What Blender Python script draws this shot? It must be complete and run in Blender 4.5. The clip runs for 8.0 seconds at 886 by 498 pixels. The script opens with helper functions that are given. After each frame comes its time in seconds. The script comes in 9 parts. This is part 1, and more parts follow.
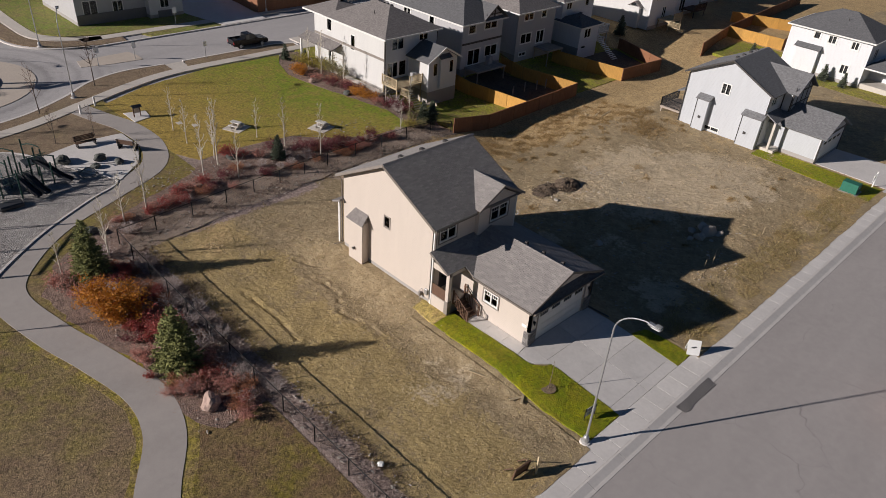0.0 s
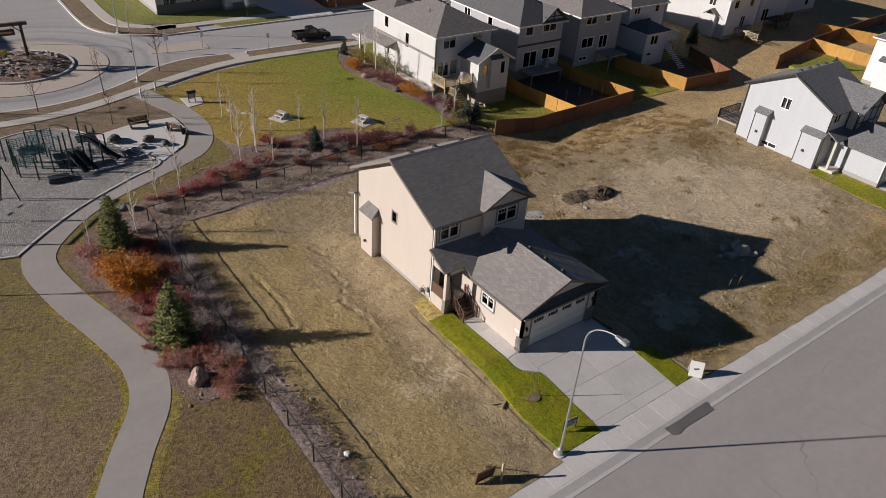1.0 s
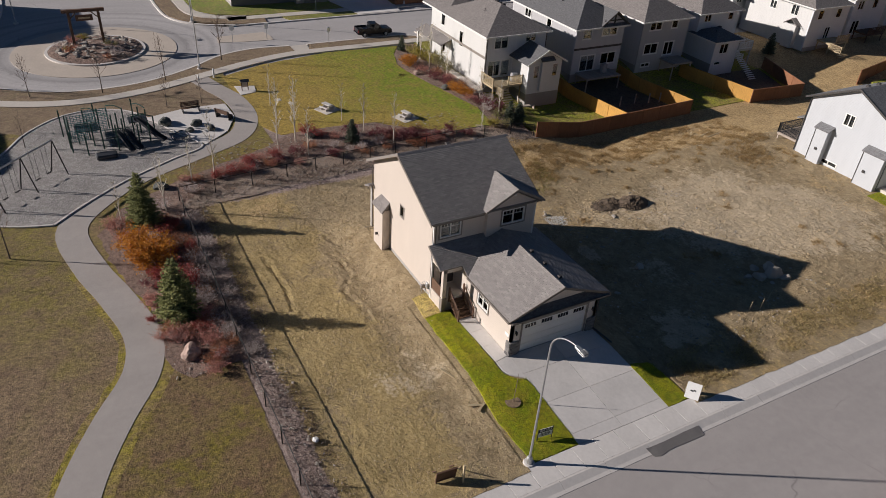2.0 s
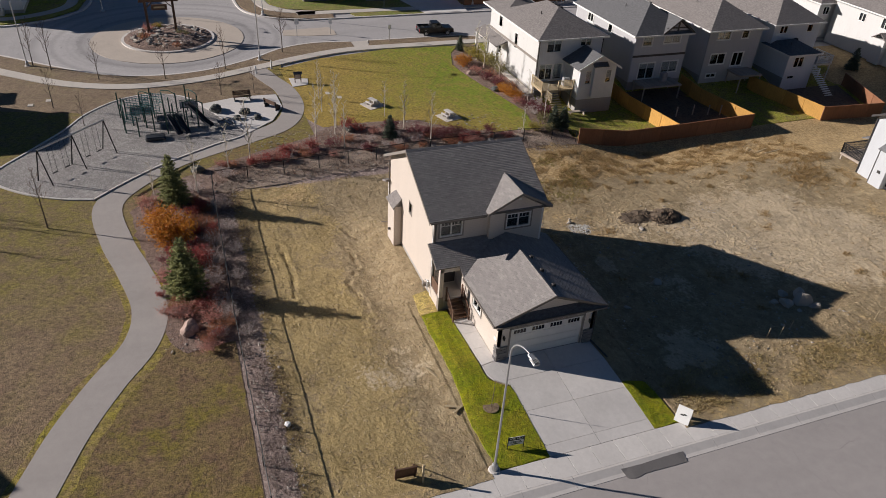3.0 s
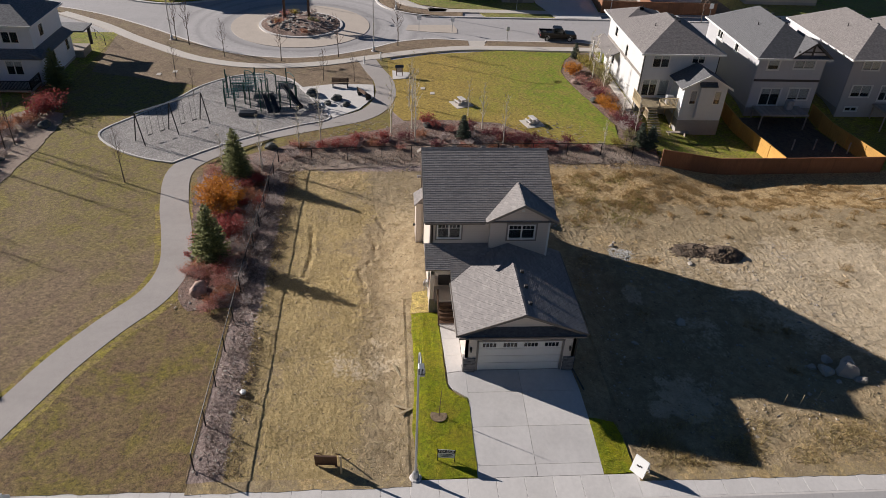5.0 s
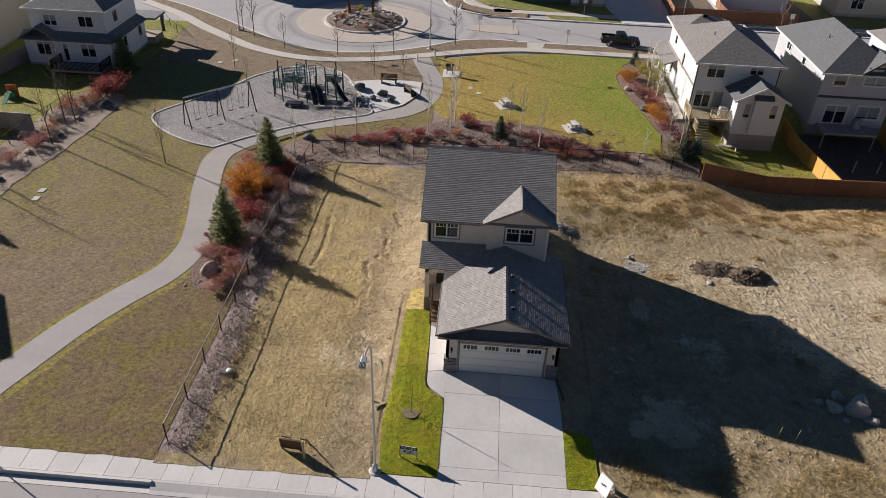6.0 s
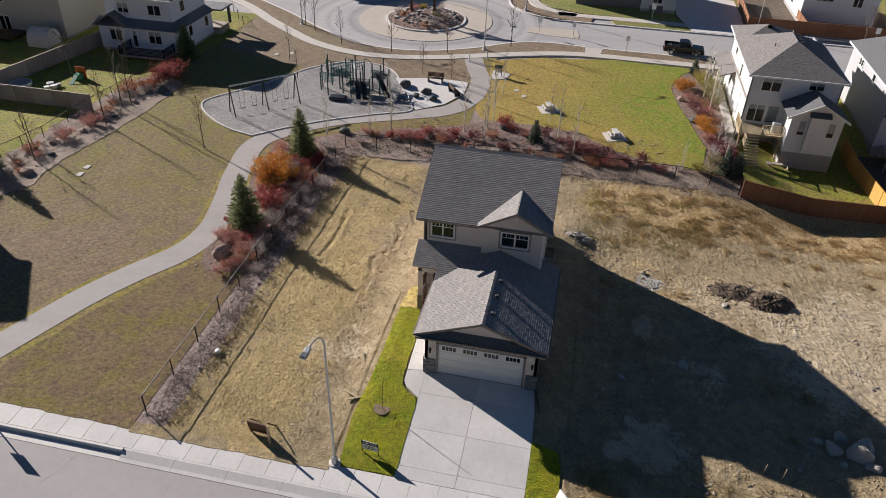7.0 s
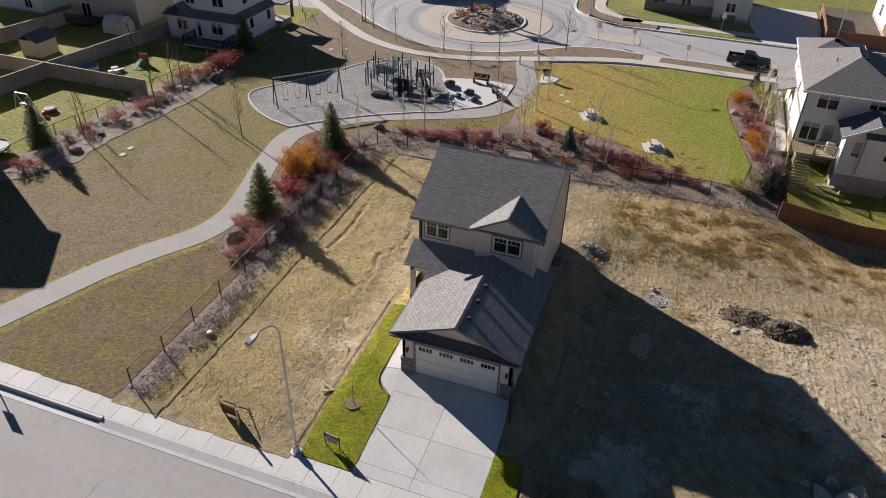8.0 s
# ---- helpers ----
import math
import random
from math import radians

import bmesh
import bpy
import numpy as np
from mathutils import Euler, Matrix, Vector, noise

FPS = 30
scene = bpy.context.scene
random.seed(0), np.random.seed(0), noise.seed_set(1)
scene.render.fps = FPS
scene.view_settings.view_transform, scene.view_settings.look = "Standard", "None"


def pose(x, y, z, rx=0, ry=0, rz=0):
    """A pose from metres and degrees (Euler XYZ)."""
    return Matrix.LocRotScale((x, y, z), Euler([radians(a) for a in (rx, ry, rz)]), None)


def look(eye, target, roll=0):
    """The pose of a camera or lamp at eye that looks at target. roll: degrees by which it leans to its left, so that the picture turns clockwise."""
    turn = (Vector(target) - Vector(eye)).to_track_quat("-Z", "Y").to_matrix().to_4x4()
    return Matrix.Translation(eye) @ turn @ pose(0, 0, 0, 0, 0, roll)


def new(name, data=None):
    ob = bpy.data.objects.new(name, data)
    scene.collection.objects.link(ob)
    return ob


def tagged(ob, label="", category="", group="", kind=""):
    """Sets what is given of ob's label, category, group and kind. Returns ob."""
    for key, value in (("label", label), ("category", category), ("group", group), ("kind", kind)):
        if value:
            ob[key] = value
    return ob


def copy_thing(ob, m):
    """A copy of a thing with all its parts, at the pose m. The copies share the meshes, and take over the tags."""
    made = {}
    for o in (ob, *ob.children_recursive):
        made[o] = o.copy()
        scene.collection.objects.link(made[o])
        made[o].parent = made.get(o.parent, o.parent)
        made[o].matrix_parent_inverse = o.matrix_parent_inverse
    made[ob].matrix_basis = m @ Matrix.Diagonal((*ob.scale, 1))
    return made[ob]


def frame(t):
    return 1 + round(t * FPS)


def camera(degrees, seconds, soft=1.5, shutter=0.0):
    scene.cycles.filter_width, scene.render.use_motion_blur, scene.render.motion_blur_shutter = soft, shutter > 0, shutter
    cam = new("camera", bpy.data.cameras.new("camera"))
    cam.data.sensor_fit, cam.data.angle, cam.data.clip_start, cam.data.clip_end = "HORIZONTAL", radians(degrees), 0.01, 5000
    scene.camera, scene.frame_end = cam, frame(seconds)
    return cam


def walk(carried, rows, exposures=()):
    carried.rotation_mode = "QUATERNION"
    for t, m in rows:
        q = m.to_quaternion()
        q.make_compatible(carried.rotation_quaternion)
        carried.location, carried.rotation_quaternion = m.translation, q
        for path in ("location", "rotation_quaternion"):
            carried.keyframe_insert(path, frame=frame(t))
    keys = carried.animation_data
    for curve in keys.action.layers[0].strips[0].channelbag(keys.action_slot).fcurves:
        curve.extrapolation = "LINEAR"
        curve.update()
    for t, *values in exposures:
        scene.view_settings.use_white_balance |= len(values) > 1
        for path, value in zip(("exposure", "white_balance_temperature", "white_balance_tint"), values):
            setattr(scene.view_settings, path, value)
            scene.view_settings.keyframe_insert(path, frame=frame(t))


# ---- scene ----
cam = camera(63.7, 8.0, 0.4)
METRES, EYE, TILT, LEAN, TURN = 45.41, 30.6, 0.0, 0.0, 43.3
ROWS = [
    (0.0, 0.0, 0.0, 0.0, 2.51, -32.94, -3.88),
    (0.5, 0.0611, 0.0045, 0.0012, 6.45, -33.14, -3.78),
    (1.0, 0.1216, 0.0135, 0.0018, 10.51, -33.31, -3.67),
    (1.5, 0.1817, 0.027, 0.0021, 14.5, -33.51, -3.53),
    (3.0, 0.3563, 0.0932, 0.0034, 26.64, -33.96, -3.04),
    (3.5, 0.4107, 0.1243, 0.0044, 30.69, -34.1, -2.87),
    (4.0, 0.4628, 0.1591, 0.0054, 34.72, -34.23, -2.7),
    (4.5, 0.5126, 0.1974, 0.006, 38.73, -34.34, -2.52),
    (6.0, 0.6432, 0.3339, 0.0081, 50.88, -34.69, -1.94),
    (6.5, 0.6795, 0.3853, 0.0079, 54.91, -34.78, -1.77),
    (7.0, 0.7123, 0.4392, 0.0064, 58.85, -34.81, -1.54),
    (7.5, 0.7407, 0.4953, 0.0047, 62.75, -34.84, -1.34),
    (8.0, 0.7644, 0.5533, 0.0035, 66.71, -34.85, -1.15),
]
walk(cam, [(t, pose(0, 0, EYE, TILT, LEAN, TURN) @ pose(METRES * x, METRES * y, METRES * z, 90 + pitch, roll, yaw)) for t, x, y, z, yaw, pitch, roll in ROWS], [(0.0, 0.10, 6390, 13), (4.0, 0.42, 6370, 12), (8.0, 0.75, 6270, 11.5)])
# ---- light ----
SUN_AWAY = Vector((1.29, 2.35, -1.0)).normalized()
sun_data = bpy.data.lights.new("sun", "SUN")
sun_data.energy, sun_data.angle, sun_data.color = 5.0, radians(0.55), (1.0, 0.925, 0.85)
sun = new("sun", sun_data)
sun.matrix_world = look(-SUN_AWAY * 120, (0, 0, 0))
world = bpy.data.worlds.new("sky")
scene.world = world
world.use_nodes = True
sky = world.node_tree.nodes.new("ShaderNodeTexSky")
sky.sky_type, sky.sun_disc = "NISHITA", False
sky.dust_density, sky.ozone_density = 0.2, 6.0
sky.sun_elevation, sky.sun_rotation = radians(20.5), radians(208.8)
back = world.node_tree.nodes["Background"]
back.inputs["Strength"].default_value = 0.0245
world.node_tree.links.new(sky.outputs[0], back.inputs[0])


# ---- materials ----
class Nodes:
    """Short hand for node trees."""

    def __init__(self, name, rough=0.8, metal=0.0):
        self.m = bpy.data.materials.new(name)
        self.m.use_nodes = True
        self.t = self.m.node_tree
        self.b = self.t.nodes["Principled BSDF"]
        self.b.inputs["Roughness"].default_value = rough
        self.b.inputs["Metallic"].default_value = metal

    def node(self, kind, **sets):
        n = self.t.nodes.new("ShaderNode" + kind)
        for k, v in sets.items():
            n.inputs[k.replace("_", " ")].default_value = v
        return n

    def link(self, a, b):
        self.t.links.new(a, b)

    def place(self, world_space=False, stretch=(1, 1, 1), turn=0.0):
        src = self.node("NewGeometry").outputs["Position"] if world_space else self.node("TexCoord").outputs["Object"]
        mp = self.node("Mapping")
        mp.inputs["Scale"].default_value = stretch
        mp.inputs["Rotation"].default_value = (0, 0, radians(turn))
        self.link(src, mp.inputs["Vector"])
        return mp.outputs[0]

    def noise(self, at, scale, detail=4.0, rough=0.6, distort=0.0):
        n = self.node("TexNoise", Scale=scale, Detail=detail, Roughness=rough, Distortion=distort)
        self.link(at, n.inputs["Vector"])
        return n.outputs["Fac"]

    def ramp(self, fac, stops):
        r = self.node("ValToRGB")
        e = r.color_ramp.elements
        while len(e) < len(stops):
            e.new(0.5)
        for el, (p, c) in zip(e, stops):
            el.position = p
            el.color = (*c, 1) if isinstance(c, tuple) else (c, c, c, 1)
        self.link(fac, r.inputs[0])
        return r.outputs["Color"]

    def mix(self, fac, a, b, how="MIX"):
        n = self.t.nodes.new("ShaderNodeMix")
        n.data_type, n.blend_type = "RGBA", how
        for v, s in ((fac, n.inputs[0]), (a, n.inputs[6]), (b, n.inputs[7])):
            if isinstance(v, (int, float)):
                s.default_value = v
            elif isinstance(v, tuple):
                s.default_value = (*v, 1)
            else:
                self.link(v, s)
        return n.outputs[2]

    def math(self, op, a, b=0.0):
        n = self.t.nodes.new("ShaderNodeMath")
        n.operation = op
        for v, s in ((a, n.inputs[0]), (b, n.inputs[1])):
            if isinstance(v, (int, float)):
                s.default_value = v
            else:
                self.link(v, s)
        return n.outputs[0]

    def bump(self, height, strength=0.4, distance=0.02):
        n = self.node("Bump", Strength=strength, Distance=distance)
        self.link(height, n.inputs["Height"])
        self.link(n.outputs[0], self.b.inputs["Normal"])

    def done(self, colour, rough=None):
        if isinstance(colour, tuple):
            self.b.inputs["Base Color"].default_value = (*colour, 1)
        else:
            self.link(colour, self.b.inputs["Base Color"])
        if rough is not None:
            self.link(rough, self.b.inputs["Roughness"])
        return self.m


def scaled(c, k):
    return tuple(min(1.0, v * k) for v in c)


def plain(name, c, rough=0.6, metal=0.0, var=0.18, scale=3.0, bump=0.15, fine=40.0):
    """A painted or moulded surface with faint dirt and grain."""
    n = Nodes(name, rough, metal)
    at = n.place()
    big, small = n.noise(at, scale), n.noise(at, fine, 3)
    col = n.ramp(big, [(0.3, scaled(c, 1 - var)), (0.7, scaled(c, 1 + var * 0.6))])
    col = n.mix(0.25, col, n.ramp(small, [(0.35, scaled(c, 0.7)), (0.65, scaled(c, 1.15))]))
    n.bump(small, bump, 0.01)
    return n.done(col)


def by_island(name, low, high, rough=0.7, other=None, thin=0.0):
    """Leaves, tabs or stones: each joined piece has a tone of its own."""
    n = Nodes(name, rough)
    isl = n.node("NewGeometry").outputs["Random Per Island"]
    stops = [(0.0, low), (1.0, high)] if other is None else [(0.0, low), (0.6, high), (1.0, other)]
    col = n.ramp(isl, stops)
    at = n.place()
    col = n.mix(0.3, col, n.mix(n.noise(at, 1.3, 3), low, high))
    n.bump(n.noise(at, 60, 2), 0.2, 0.005)
    if thin:
        through_light, mix = n.node("BsdfTranslucent"), n.node("MixShader", Fac=thin)
        n.link(col, through_light.inputs["Color"])
        n.link(n.b.outputs[0], mix.inputs[1])
        n.link(through_light.outputs[0], mix.inputs[2])
        n.link(mix.outputs[0], n.t.nodes["Material Output"].inputs["Surface"])
    return n.done(col)


def siding(name, c, pitch=0.13):
    """Horizontal lap siding: a saw-tooth relief and faint streaks."""
    n = Nodes(name, 0.55)
    at = n.place()
    sep = n.node("SeparateXYZ")
    n.link(at, sep.inputs[0])
    saw = n.math("FRACT", n.math("DIVIDE", sep.outputs["Z"], pitch))
    streak = n.noise(n.place(stretch=(1.2, 1.2, 0.15)), 1.5, 5)
    fine = n.noise(n.place(stretch=(2, 2, 14)), 9, 3)
    col = n.ramp(streak, [(0.3, scaled(c, 0.95)), (0.7, scaled(c, 1.03))])
    col = n.mix(0.25, col, n.ramp(fine, [(0.3, scaled(c, 0.85)), (0.7, scaled(c, 1.1))]))
    lap = n.ramp(saw, [(0.0, 0.78), (0.1, 0.97), (0.2, 1.0)])
    col = n.mix(1.0, col, lap, "MULTIPLY")
    n.bump(n.math("SUBTRACT", 1.0, saw), 0.4, 0.012)
    return n.done(col)


def shingle_sheet(name, c):
    """Asphalt shingles seen from far off: courses and tabs as relief and tone."""
    n = Nodes(name, 0.9)
    at = n.place()
    big, mid, fine = n.noise(at, 0.5), n.noise(n.place(stretch=(1, 1, 3)), 4, 3), n.noise(at, 18, 3)
    col = n.ramp(mid, [(0.36, scaled(c, 0.6)), (0.5, c), (0.64, scaled(c, 1.45))])
    col = n.mix(0.3, col, n.ramp(big, [(0.3, scaled(c, 0.8)), (0.7, scaled(c, 1.2))]))
    col = n.mix(0.3, col, n.ramp(fine, [(0.35, scaled(c, 0.5)), (0.65, scaled(c, 1.4))]))
    sep = n.node("SeparateXYZ")
    n.link(at, sep.inputs[0])
    saw = n.math("FRACT", n.math("DIVIDE", sep.outputs["Z"], 0.085))
    n.bump(n.math("ADD", n.math("MULTIPLY", saw, -1.0), n.math("MULTIPLY", fine, 0.7)), 0.8, 0.02)
    return n.done(col)


def make_tabs():
    """Laminated shingle tabs: charcoal, brown-grey and a few pale ones, with granule speckle."""
    n = Nodes("shingle_tabs", 0.92)
    isl = n.node("NewGeometry").outputs["Random Per Island"]
    at = n.place()
    col = n.ramp(isl, [(0.0, (0.245, 0.228, 0.22)), (0.3, (0.285, 0.264, 0.252)), (0.75, (0.325, 0.30, 0.284)), (1.0, (0.385, 0.355, 0.335))])
    col = n.mix(0.35, col, n.ramp(n.noise(at, 0.6, 4), [(0.35, (0.27, 0.25, 0.24)), (0.65, (0.34, 0.315, 0.297))]))
    col = n.mix(0.4, col, n.ramp(n.noise(at, 70, 2), [(0.35, 0.6), (0.65, 1.3)]), "MULTIPLY")
    n.bump(n.noise(at, 60, 2), 0.3, 0.006)
    return n.done(col)


def turf(name, dry, green, brown, green_share=0.5, patch=0.12, grain=0.8, slope=None, even=0.0):
    """Lawn: blades as fine relief, patches of dry, green and brown."""
    n = Nodes(name, 0.95)
    at = n.place(True)
    big = n.noise(at, patch, 6, 0.65, 0.5)
    if slope:
        sep = n.node("SeparateXYZ")
        n.link(at, sep.inputs[0])
        big = n.math("ADD", big, n.math("ADD", n.math("MULTIPLY", sep.outputs["X"], -slope[0]), n.math("ADD", n.math("MULTIPLY", sep.outputs["Y"], slope[1]), slope[2] - 60 * slope[0])))
    mid = n.noise(at, 0.8, 6, 0.72, 0.3)
    if even:
        big = n.math("ADD", n.math("MULTIPLY", n.math("SUBTRACT", big, 0.5), 0.9), 0.5)
    fine, tiny = n.noise(n.place(True, (1, 0.75, 1), 30), 4.2, 4, 0.72), n.noise(at, 13, 3, 0.75)
    lo, hi = 0.62 - 0.35 * green_share - even, 0.78 - 0.35 * green_share + even
    col = n.mix(n.ramp(big, [(lo, 0.0), (hi, 1.0)]), dry, green)
    col = n.mix(n.ramp(mid, [(0.44, 0.0), (0.62, 0.9 if not even else 0.65)]), col, brown)
    col = n.mix(grain, col, n.ramp(fine, [(0.33, 0.42), (0.47, 0.95), (0.66, 1.55)]), "MULTIPLY")
    col = n.mix(grain, col, n.ramp(tiny, [(0.34, 0.35), (0.48, 1.0), (0.66, 1.5)]), "MULTIPLY")
    n.bump(n.math("ADD", fine, n.math("ADD", n.math("MULTIPLY", tiny, 0.8), mid)), 1.0, 0.075)
    return n.done(col)


def make_dirt():
    """Bare lot: tan soil, dry grass, weeds, pale dried mud and scrub, by the ground's cover weights."""
    n = Nodes("lot_soil", 0.97)
    at = n.place(True)
    att = n.node("Attribute")
    att.attribute_name = "cover"
    sep = n.node("SeparateColor")
    n.link(att.outputs["Color"], sep.inputs[0])
    big, mid = n.noise(at, 0.3, 6, 0.62, 0.3), n.noise(at, 1.6, 6, 0.7, 0.6)
    fine, grit = n.noise(at, 4.0, 6, 0.74), n.noise(at, 13, 4, 0.75)
    soil = n.ramp(mid, [(0.34, (0.27, 0.20, 0.112)), (0.5, (0.345, 0.262, 0.15)), (0.66, (0.42, 0.33, 0.20))])
    straw = n.ramp(fine, [(0.3, (0.305, 0.22, 0.09)), (0.5, (0.395, 0.293, 0.13)), (0.7, (0.475, 0.365, 0.18))])
    weed = n.ramp(fine, [(0.36, (0.29, 0.19, 0.085)), (0.48, (0.425, 0.295, 0.14)), (0.62, (0.55, 0.405, 0.21))])
    pale = n.ramp(mid, [(0.3, (0.44, 0.345, 0.22)), (0.7, (0.58, 0.47, 0.325))])
    scrub = n.ramp(fine, [(0.34, (0.19, 0.14, 0.125)), (0.5, (0.33, 0.25, 0.22)), (0.68, (0.48, 0.385, 0.335))])
    edge = n.math("SUBTRACT", n.math("ADD", n.math("MULTIPLY", big, 1.3), n.math("ADD", n.math("MULTIPLY", mid, 0.9), n.math("MULTIPLY", fine, 1.2))), 1.7)

    def cover(channel, lo=0.35, hi=0.55):
        return n.ramp(n.math("ADD", channel, edge), [(lo, 0.0), (hi, 1.0)])

    col = n.mix(cover(sep.outputs["Green"]), soil, straw)
    col = n.mix(cover(sep.outputs["Red"]), col, pale)
    col = n.mix(cover(sep.outputs["Blue"]), col, weed)
    col = n.mix(cover(att.outputs["Alpha"]), col, scrub)
    col = n.mix(0.5, col, n.ramp(grit, [(0.35, 0.45), (0.46, 1.0), (0.66, 1.25)]), "MULTIPLY")
    col = n.mix(0.25, col, n.ramp(fine, [(0.36, 0.55), (0.46, 1.0), (0.64, 1.15)]), "MULTIPLY")
    col = n.mix(0.7, col, n.ramp(n.noise(at, 0.55, 5, 0.65, 0.6), [(0.36, 0.75), (0.5, 1.0), (0.64, 1.12)]), "MULTIPLY")
    # crumbs: small dark clods and pale pebbles
    for size, reach, tone, share in ((2.3, 0.2, (0.10, 0.07, 0.045), 0.78), (3.4, 0.17, (0.62, 0.52, 0.40), 0.7), (6.5, 0.26, (0.13, 0.09, 0.055), 0.75)):
        v = n.node("TexVoronoi", Scale=size, Randomness=1.0)
        n.link(at, v.inputs["Vector"])
        cell = n.node("SeparateColor")
        n.link(v.outputs["Color"], cell.inputs[0])
        dot = n.math("MULTIPLY", n.ramp(v.outputs["Distance"], [(reach * 0.5, 1.0), (reach, 0.0)]), n.math("GREATER_THAN", cell.outputs["Green"], share))
        col = n.mix(n.math("MULTIPLY", dot, 0.75), col, tone)
    n.bump(n.math("ADD", n.math("MULTIPLY", mid, 0.6), n.math("ADD", n.math("MULTIPLY", fine, 1.0), n.math("MULTIPLY", grit, 0.6))), 1.0, 0.07)
    return n.done(col)


def make_asphalt(name, c, crack=True, rings=None):
    n = Nodes(name, 0.85)
    at = n.place(True)
    big = n.noise(n.place(True, (1, 0.25, 1)), 0.35, 5, 0.6)
    mid, fine = n.noise(at, 2.2, 5), n.noise(at, 55, 3)
    col = n.ramp(big, [(0.3, scaled(c, 0.84)), (0.52, c), (0.75, scaled(c, 1.16))])
    col = n.mix(0.3, col, n.ramp(mid, [(0.3, scaled(c, 0.78)), (0.7, scaled(c, 1.2))]))
    col = n.mix(0.3, col, n.ramp(fine, [(0.3, scaled(c, 0.5)), (0.7, scaled(c, 1.5))]))
    if rings:
        away = n.node("VectorMath")
        away.operation = "DISTANCE"
        away.inputs[1].default_value = (*rings, -0.1)
        n.link(at, away.inputs[0])
        worn = n.node("TexNoise", Scale=0.5, Detail=3.0)
        worn.noise_dimensions = "1D"
        n.link(n.math("ADD", away.outputs["Value"], n.math("MULTIPLY", mid, 1.2)), worn.inputs["W"])
        near = n.ramp(n.math("DIVIDE", away.outputs["Value"], 30.0), [(0.45, 0.9), (0.75, 0.0)])
        col = n.mix(near, col, n.ramp(worn.outputs["Fac"], [(0.35, 0.72), (0.5, 1.0), (0.65, 1.14)]), "MULTIPLY")
    if crack:
        v = n.node("TexVoronoi", Scale=0.13)
        v.feature = "DISTANCE_TO_EDGE"
        warp = n.node("VectorMath")
        nz = n.node("TexNoise", Scale=0.8, Detail=5)
        n.link(at, nz.inputs["Vector"])
        n.link(at, warp.inputs[0])
        n.link(nz.outputs["Color"], warp.inputs[1])
        n.link(warp.outputs[0], v.inputs["Vector"])
        line = n.ramp(v.outputs["Distance"], [(0.0, 1.0), (0.004, 0.0)])
        col = n.mix(n.math("MULTIPLY", line, n.ramp(big, [(0.45, 0.0), (0.6, 0.7)])), col, scaled(c, 0.35))
    n.bump(fine, 0.35, 0.01)
    return n.done(col)


def make_concrete(name, c, var=0.1):
    n = Nodes(name, 0.8)
    at = n.place(True)
    rnd = n.node("ObjectInfo").outputs["Random"]
    big, mid, fine = n.noise(at, 0.5, 5), n.noise(at, 4, 5), n.noise(at, 45, 3)
    col = n.ramp(big, [(0.3, scaled(c, 1 - var)), (0.7, scaled(c, 1 + var))])
    col = n.mix(0.3, col, n.ramp(mid, [(0.3, scaled(c, 0.78)), (0.7, scaled(c, 1.12))]))
    col = n.mix(1.0, col, n.ramp(rnd, [(0.0, 0.9), (1.0, 1.04)]), "MULTIPLY")
    col = n.mix(0.2, col, n.ramp(fine, [(0.3, scaled(c, 0.6)), (0.7, scaled(c, 1.2))]))
    n.bump(fine, 0.25, 0.006)
    return n.done(col)


def make_stones(name, c, size, accent, share=0.35):
    """Gravel or mulch: cells of stone or bark with their own tone."""
    n = Nodes(name, 0.95)
    at = n.place(True)
    v = n.node("TexVoronoi", Scale=size, Randomness=1.0)
    n.link(at, v.inputs["Vector"])
    cell = n.node("SeparateColor")
    n.link(v.outputs["Color"], cell.inputs[0])
    big, mid = n.noise(at, 0.3, 5, 0.6), n.noise(at, 2.2, 5, 0.7)
    col = n.ramp(cell.outputs["Red"], [(0.0, scaled(c, 0.45)), (0.5, c), (1.0, scaled(c, 1.6))])
    col = n.mix(n.ramp(mid, [(0.62 - share * 0.5, 0.0), (0.8 - share * 0.5, 0.85)]), col, accent)
    col = n.mix(0.6, col, n.ramp(big, [(0.3, 0.72), (0.7, 1.2)]), "MULTIPLY")
    n.bump(n.math("ADD", n.math("MULTIPLY", v.outputs["Distance"], -1.0), n.math("MULTIPLY", mid, 1.2)), 1.0, 0.05)
    return n.done(col)


def make_glass():
    """Window glass: see-through, with a mirror film that grows at a slant."""
    n = Nodes("window_glass", 0.04)
    out = n.t.nodes["Material Output"]
    clear, gloss = n.node("BsdfTransparent"), n.node("BsdfGlossy", Roughness=0.03)
    clear.inputs["Color"].default_value = (0.84, 0.87, 0.88, 1)
    fres = n.node("Fresnel", IOR=1.42)
    mix = n.node("MixShader")
    n.link(fres.outputs[0], mix.inputs[0])
    n.link(clear.outputs[0], mix.inputs[1])
    n.link(gloss.outputs[0], mix.inputs[2])
    n.link(mix.outputs[0], out.inputs["Surface"])
    return n.m


